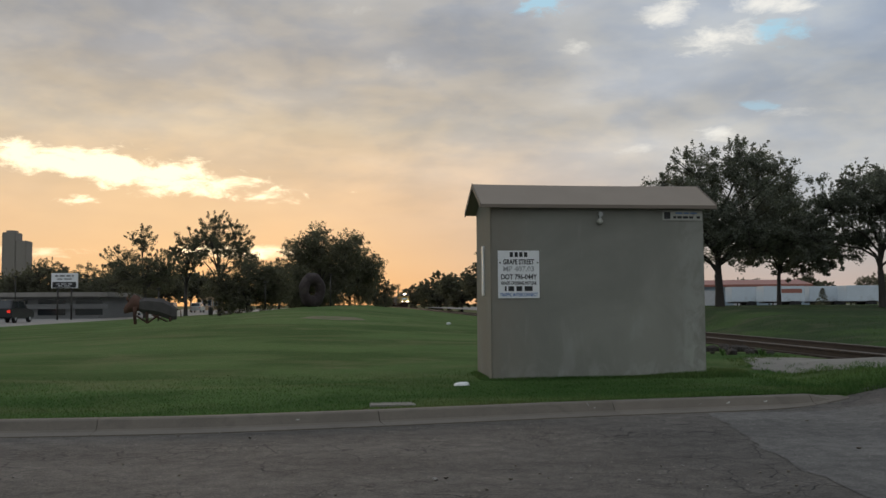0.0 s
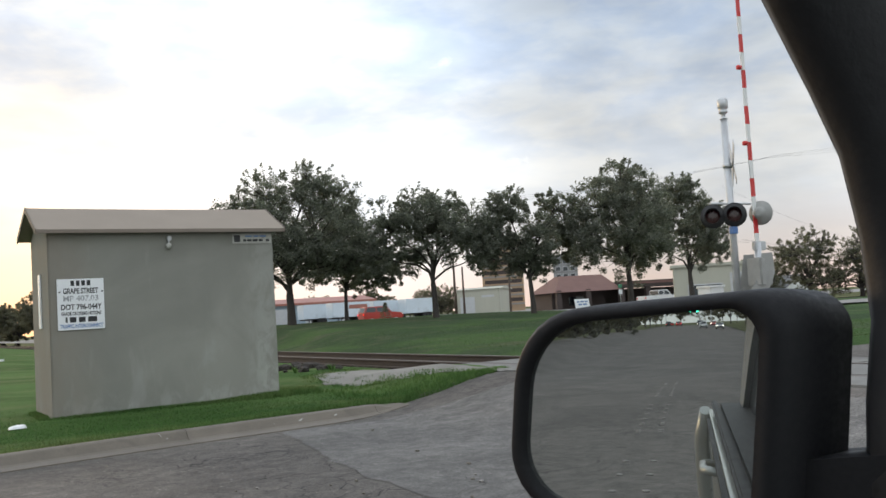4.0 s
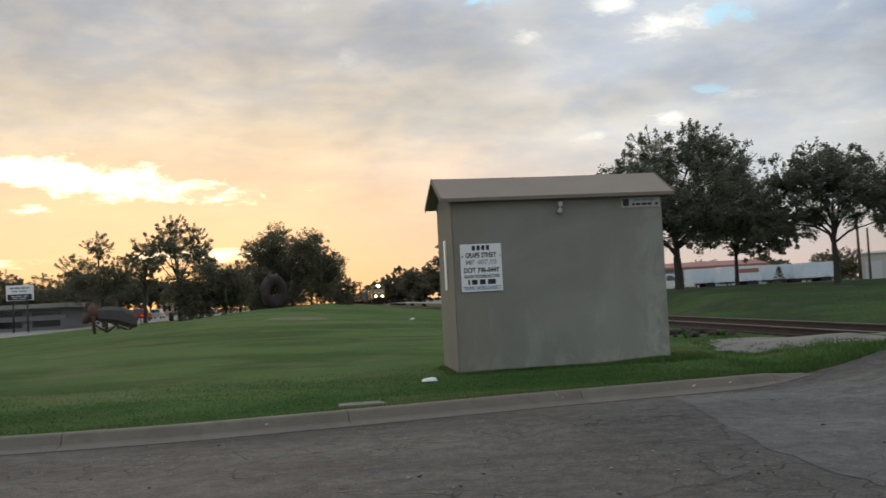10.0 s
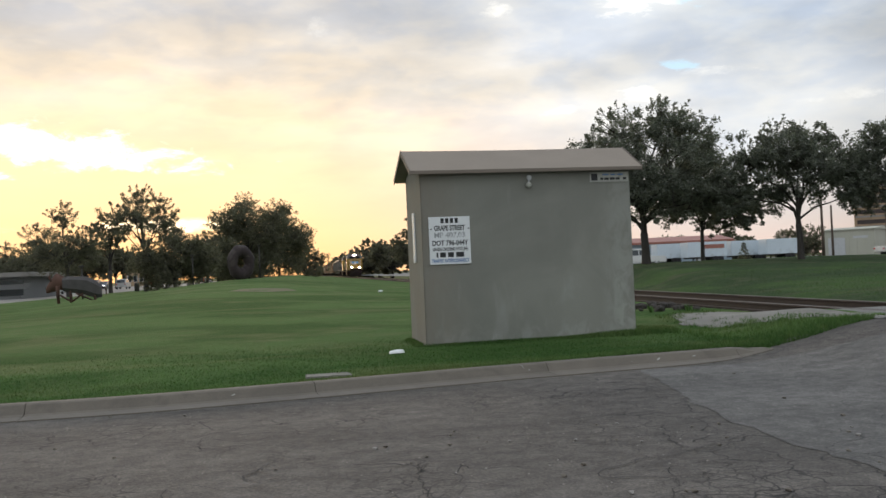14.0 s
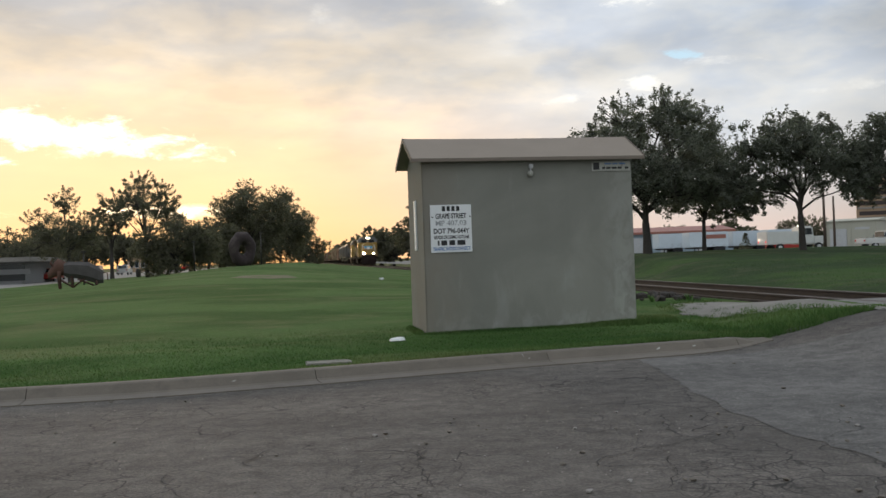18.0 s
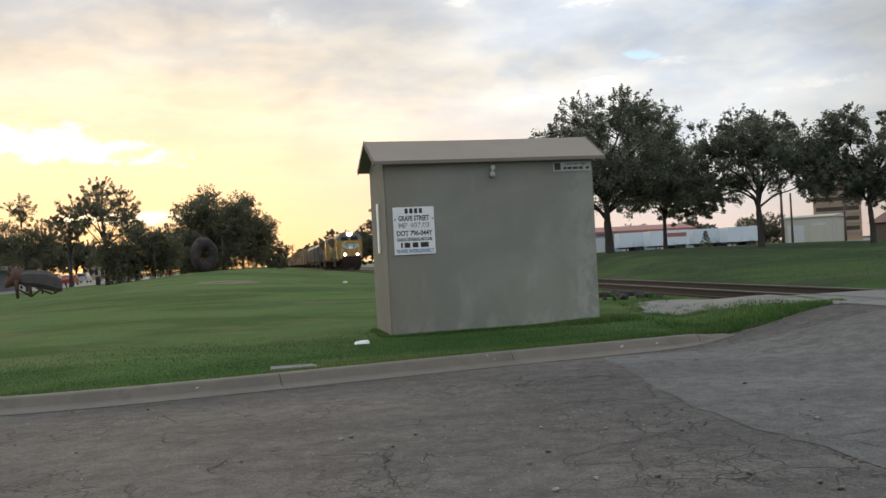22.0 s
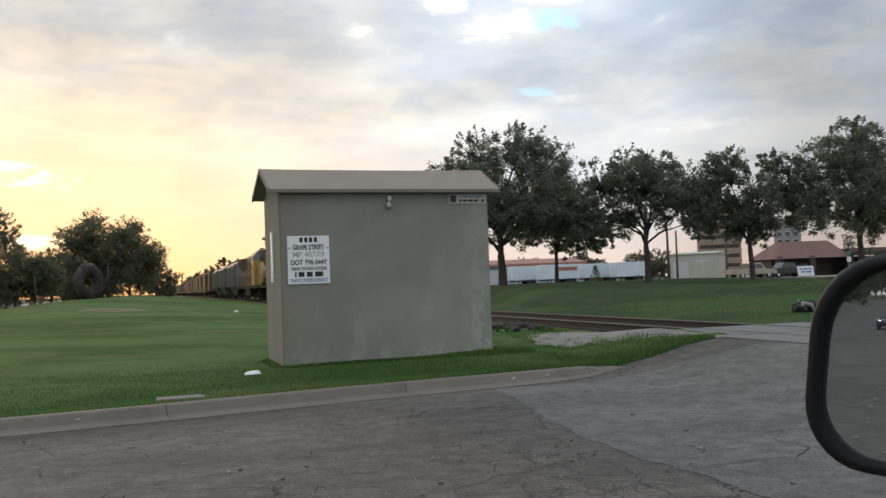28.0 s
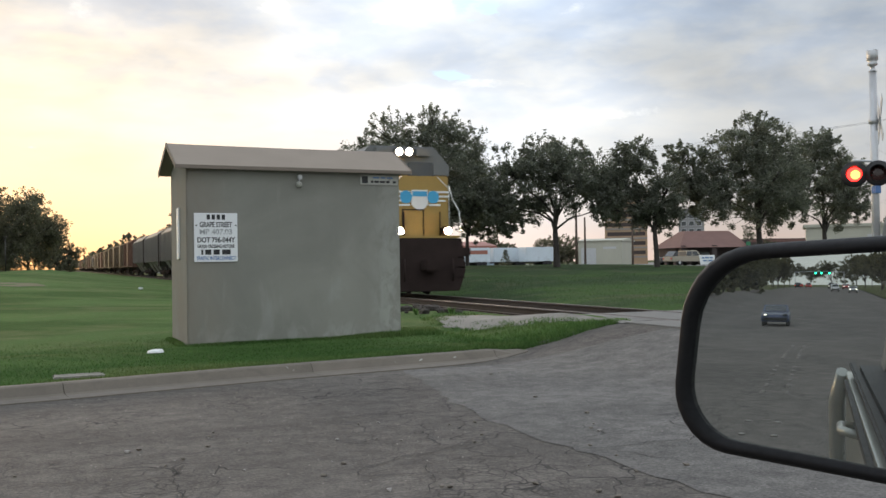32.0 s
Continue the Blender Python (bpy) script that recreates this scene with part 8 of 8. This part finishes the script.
# weeds at the far edge of the track
for k, (x, y) in enumerate(((12.1, 19.2), (12.2, 17.6), (7.2, 19.6), (6.6, 20.4), (7.9, 19.3))):
    ob = thing("weed", pose(x, y, (lawn_z if x < 9 else east_z)(x, y) - 0.01), "ragged green weed beside the track", "weed", "weeds")
    bm = B()
    for j in range(34):
        a, h = rnd.uniform(0, math.tau), rnd.uniform(0.05, 0.20)
        d = Vector((math.cos(a), math.sin(a), 0))
        w = Vector((-d.y, d.x, 0)) * 0.010
        lean = rnd.uniform(0.2, 0.8) * h
        p, q, t = d * 0.03, d * (0.03 + lean * 0.4) + Vector((0, 0, h * 0.6)), d * (0.03 + lean) + Vector((0, 0, h))
        m0, m1 = bm.verts.new(q - w), bm.verts.new(q + w)
        bm.faces.new((bm.verts.new(p - w * 0.5), bm.verts.new(p + w * 0.5), m1, m0))
        bm.faces.new((m0, m1, bm.verts.new(t)))
    part("leaf_tuft", bm, BLADES, ob)


# grass blades: thick along the kerb and the hut, thinner up the lawn
def blades(name, spots, label, mat=BLADES):
    vs, fs = [], []
    for x, y, z, h in spots:
        a = rnd.uniform(0, math.tau)
        w = rnd.uniform(0.004, 0.009)
        lx, ly = rnd.gauss(0, 0.35) * h, rnd.gauss(0, 0.35) * h
        k = len(vs)
        vs += [(x - w * math.cos(a), y - w * math.sin(a), z), (x + w * math.cos(a), y + w * math.sin(a), z), (x + lx, y + ly, z + h)]
        fs.append((k, k + 1, k + 2))
    me = bpy.data.meshes.new(name)
    me.from_pydata(vs, [], fs)
    me.materials.append(mat)
    return tagged(new(name, me), label, "grass", kind="stuff")


spots = []
while len(spots) < 60000:
    x = rnd.uniform(-7.5, 8.6)
    v = rnd.random() ** 1.7 * 5.0 + 0.12
    if v > 0.9 and rnd.random() < (v - 0.9) / 4.0:
        continue
    y = kerb_y(x) + v
    if 1.8 < x < 5.05 and 14.55 < y < 15.8:
        continue
    if x > 5.7 and 14.75 - 1.3 * smooth01(x, 7.5, 8.4) < y < 18.9:
        continue
    spots.append((x, y, lawn_z(x, y) - 0.005, rnd.uniform(0.015, 0.035) * (1.9 if v < 0.4 and x < 6.2 else 2.4 if x > 5.8 else 1.0)))
for k in range(9000):
    u = rnd.random()
    if rnd.random() < 0.7:
        x, y = 1.71 + 3.45 * u, 14.43 + 0.20 * u - abs(rnd.gauss(0, 0.06))
    else:
        x, y = 1.70 - abs(rnd.gauss(0, 0.06)), 14.45 + 1.35 * u
    spots.append((x, y, lawn_z(x, y) - 0.01, rnd.uniform(0.02, 0.06)))
for k in range(9000):
    u = rnd.random()
    x, y = 3.6 + 2.2 * u, 14.56 + 0.13 * u - abs(rnd.gauss(0, 0.10)) + (0.5 * rnd.random() if u > 0.70 else 0.0)
    spots.append((x, y, lawn_z(x, y) - 0.01, rnd.uniform(0.04, 0.12) * smooth01(u, -0.2, 0.7)))
# tufts that fray the edge of the apron
for k in range(84):
    u = rnd.random()
    x = 6.45 + 1.75 * u
    y = 15.05 - 0.5 * smooth01(x, 7.2, 8.0) - 1.6 * smooth01(x, 7.9, 8.4) + abs(rnd.gauss(0, 0.35)) if k % 3 else 17.2 + 1.7 * u + rnd.gauss(0, 0.5)
    if k % 5 == 0:
        x, y = 6.6 + abs(rnd.gauss(0, 0.3)), rnd.uniform(15.3, 18.6)
    for _ in range(26):
        px, py = x + rnd.gauss(0, 0.06), y + rnd.gauss(0, 0.09)
        spots.append((px, py, max(lawn_z(px, py), road_z(px, py) if py < 15.6 else 0) + 0.005, rnd.uniform(0.03, 0.075)))
blades("grass_blades", spots, "short green grass blades on the lawn")
spots = []
while len(spots) < 22000:
    x, y = rnd.uniform(11.9, 26.0), 16.0 + 18.0 * rnd.random() ** 1.6
    spots.append((x, y, east_z(x, y) - 0.01, rnd.uniform(0.03, 0.08)))
blades("bank_grass", spots, "longer grass blades on the bank beyond the track", BANK_BLADES)


# ---- what moves ----
def along(ob, rows, y, z, turn):
    walk(ob, [(t, pose(x, y, z, 0, 0, turn)) for t, x in rows])


def up_street(ob, rows, x, z, turn):
    walk(ob, [(t, pose(x, y, z, 0, 0, turn)) for t, y in rows])


def bird():
    ob = thing("bird", pose(0, 0, 0), "small dark bird in flight under the clouds", "bird")
    bm = B()
    tube(bm, [(-0.10, 0, 0), (-0.05, 0, 0.0), (0.02, 0, 0.005), (0.07, 0, 0.012), (0.10, 0, 0.008)], [0.010, 0.026, 0.032, 0.020, 0.005], 8)
    part("body", bm, CAR_TRIM, ob)
    bm = B()
    box(bm, (-0.13, 0, 0), (0.08, 0.05, 0.008), 0.002)
    part("tail", bm, CAR_TRIM, ob)
    for s in (-1, 1):
        bm = B()
        outline = [bm.verts.new((x, s * y, z)) for x, y, z in ((0.04, 0.02, 0.01), (0.05, 0.09, 0.045), (0.0, 0.19, 0.06), (-0.03, 0.10, 0.04), (-0.04, 0.02, 0.01))]
        bm.faces.new(outline)
        bmesh.ops.solidify(bm, geom=bm.faces[:], thickness=0.006)
        part("wing", bm, CAR_TRIM, ob)
    return ob


bird_in_flight = bird()
BIRD_WAY = [(0.0, 90.0, 10.0, 40.0, 200), (5.5, 33.0, 28.0, 19.0, 200), (6.6, 18.44, 33.88, 12.02, 200), (6.8, 18.49, 33.93, 11.8, 190), (7.0, 18.11, 34.07, 12.02, 180), (7.5, 17.87, 34.3, 11.68, 165), (8.0, 17.65, 34.59, 11.06, 150), (8.7, 19.5, 36.0, 17.5, 90), (10.0, 24.0, 34.0, 30.0, 60), (32.0, 160.0, -60.0, 80.0, 20)]


def motions():
    far = NOSE_AT_END + TRAIN_SPEED * 32.0
    for ob, back in train:
        walk(ob, [(0.0, pose(TRACK_X, far + back, RAIL_Z)), (32.0, pose(TRACK_X, NOSE_AT_END + back, RAIL_Z))])
    # the two lamps of the crossing signal flash in turn
    swaps = [16.1 + 0.67 * k for k in range(20)] + [29.5, 30.3, 30.9, 31.7]
    for k, (flash_cover, n) in enumerate(lamps_of_signal):
        rows, shut = [(0.0, True), (16.0, True)], k == 0
        for t in swaps:
            rows += [(t - 0.035, rows[-1][1]), (t, shut)]
            shut = not shut
        rows.append((32.0, rows[-1][1]))
        walk(flash_cover, [(t, Matrix.Translation(n * (0.0 if s else -0.1))) for t, s in rows])
    # the street behind the oaks
    along(school_bus, [(0.0, 23.0), (3.6, 24.0), (4.5, 34.0), (5.5, 43.8), (6.0, 48.6), (6.5, 54.3), (7.0, 61.2), (9.0, 95.0), (32.0, 190.0)], NS, NZ, 0)
    along(white_suv, [(0.0, 26.0), (5.6, 26.0), (6.4, 34.0), (8.0, 58.0), (10.0, 92.0), (32.0, 176.0)], NS + 3.6, NZ, 0)
    along(white_pickup, [(0.0, 26.5), (8.5, 26.5), (10.0, 31.0), (12.0, 47.0), (13.0, 55.0), (14.5, 62.0), (20.0, 110.0), (32.0, 166.0)], NS + 0.6, NZ, 0)
    along(white_pickup_b, [(0.0, 20.0), (9.0, 20.0), (12.5, 24.0), (16.0, 44.8), (17.0, 51.1), (18.0, 57.4), (21.0, 78.0), (32.0, 158.0)], NS + 0.3, NZ, 0)
    along(utility, [(0.0, 18.5), (11.0, 18.5), (14.0, 25.5), (16.0, 35.8), (17.0, 41.1), (18.0, 46.3), (19.0, 51.8), (20.0, 57.2), (24.0, 84.0), (32.0, 150.0)], NS - 2.6, NZ, 0)
    walk(red_sedan, [(t, pose(x, NS + y, NZ - 0.019 * (y - 6.6))) for t, x, y in ((0.0, 24.0, 9.2), (15.5, 27.0, 9.2), (17.5, 45.0, 9.0), (18.4, 56.0, 8.8), (18.8, 59.3, 8.6), (19.2, 63.0, 8.2), (19.6, 67.0, 7.8), (20.5, 77.0, 6.8), (24.0, 115.0, 6.6), (32.0, 172.0, 6.6))])
    along(gold_pickup, [(0.0, 22.0), (17.0, 22.0), (22.0, 28.0), (25.0, 52.0), (26.5, 60.6), (27.1, 61.5), (27.7, 63.6), (28.0, 64.6), (28.5, 65.8), (30.0, 68.4), (32.0, 69.0)], NS + 6.0, NZ, 0)
    along(dark_pickup, [(0.0, 182.0), (24.0, 120.0), (26.0, 92.0), (27.0, 80.0), (27.4, 76.2), (28.0, 71.9), (28.6, 70.4), (32.0, 70.2)], NS + 9.6, 0.645, 180)
    along(early_pickup, [(0.0, 24.0), (1.5, 28.0), (2.4, 60.4), (3.0, 69.4), (3.5, 75.4), (6.0, 104.0), (32.0, 172.0)], NS + 3.6, NZ, 0)
    along(early_red, [(0.0, 23.0), (2.6, 28.0), (4.3, 50.0), (5.5, 69.9), (6.2, 82.0), (8.0, 104.0), (32.0, 180.0)], NS + 7.0, NZ, 0)
    along(silver_sedan, [(0.0, 39.0), (3.5, 51.5), (6.0, 66.0), (32.0, 135.0)], 38.0, 0.42, 0)
    # the western street
    up_street(charcoal_suv, [(0.0, 73.8), (0.5, 79.8), (1.0, 86.4), (1.5, 93.4), (6.0, 150.0), (32.0, 560.0)], -27.0, 0.21, 90)
    up_street(blue_sedan, [(0.0, 38.0), (1.5, 68.0), (6.0, 150.0), (32.0, 520.0)], -27.0, 0.21, 90)
    up_street(red_pickup, [(0.0, 40.0), (9.5, 132.0), (10.5, 142.0), (11.5, 153.0), (12.5, 164.0), (32.0, 400.0)], -27.0, 0.22, 90)
    up_street(blue_car, [(0.0, 480.0), (17.0, 110.0), (18.0, 99.6), (19.0, 89.0), (24.0, 44.0), (27.0, 34.0), (32.0, 32.0)], -30.2, 0.22, -90)
    up_street(red_west, [(0.0, 20.0), (21.0, 130.5), (22.0, 139.1), (23.0, 147.6), (24.5, 160.4), (32.0, 230.0)], -27.0, 0.22, 90)
    # the bird crosses high over the oaks and flies off
    walk(bird_in_flight, [(t, pose(x, y, z, 0, 0, a)) for t, x, y, z, a in BIRD_WAY])
    # the road behind
    walk(follower, [(t, pose(x, 3.4, road_z(x, 3.4) + 0.01, 0, 0, 0)) for t, x in ((0.0, -390.0), (8.0, -300.0), (16.0, -200.0), (22.0, -125.0), (25.0, -100.0), (27.0, -90.0), (28.5, -84.0), (32.0, -70.0))])


motions()
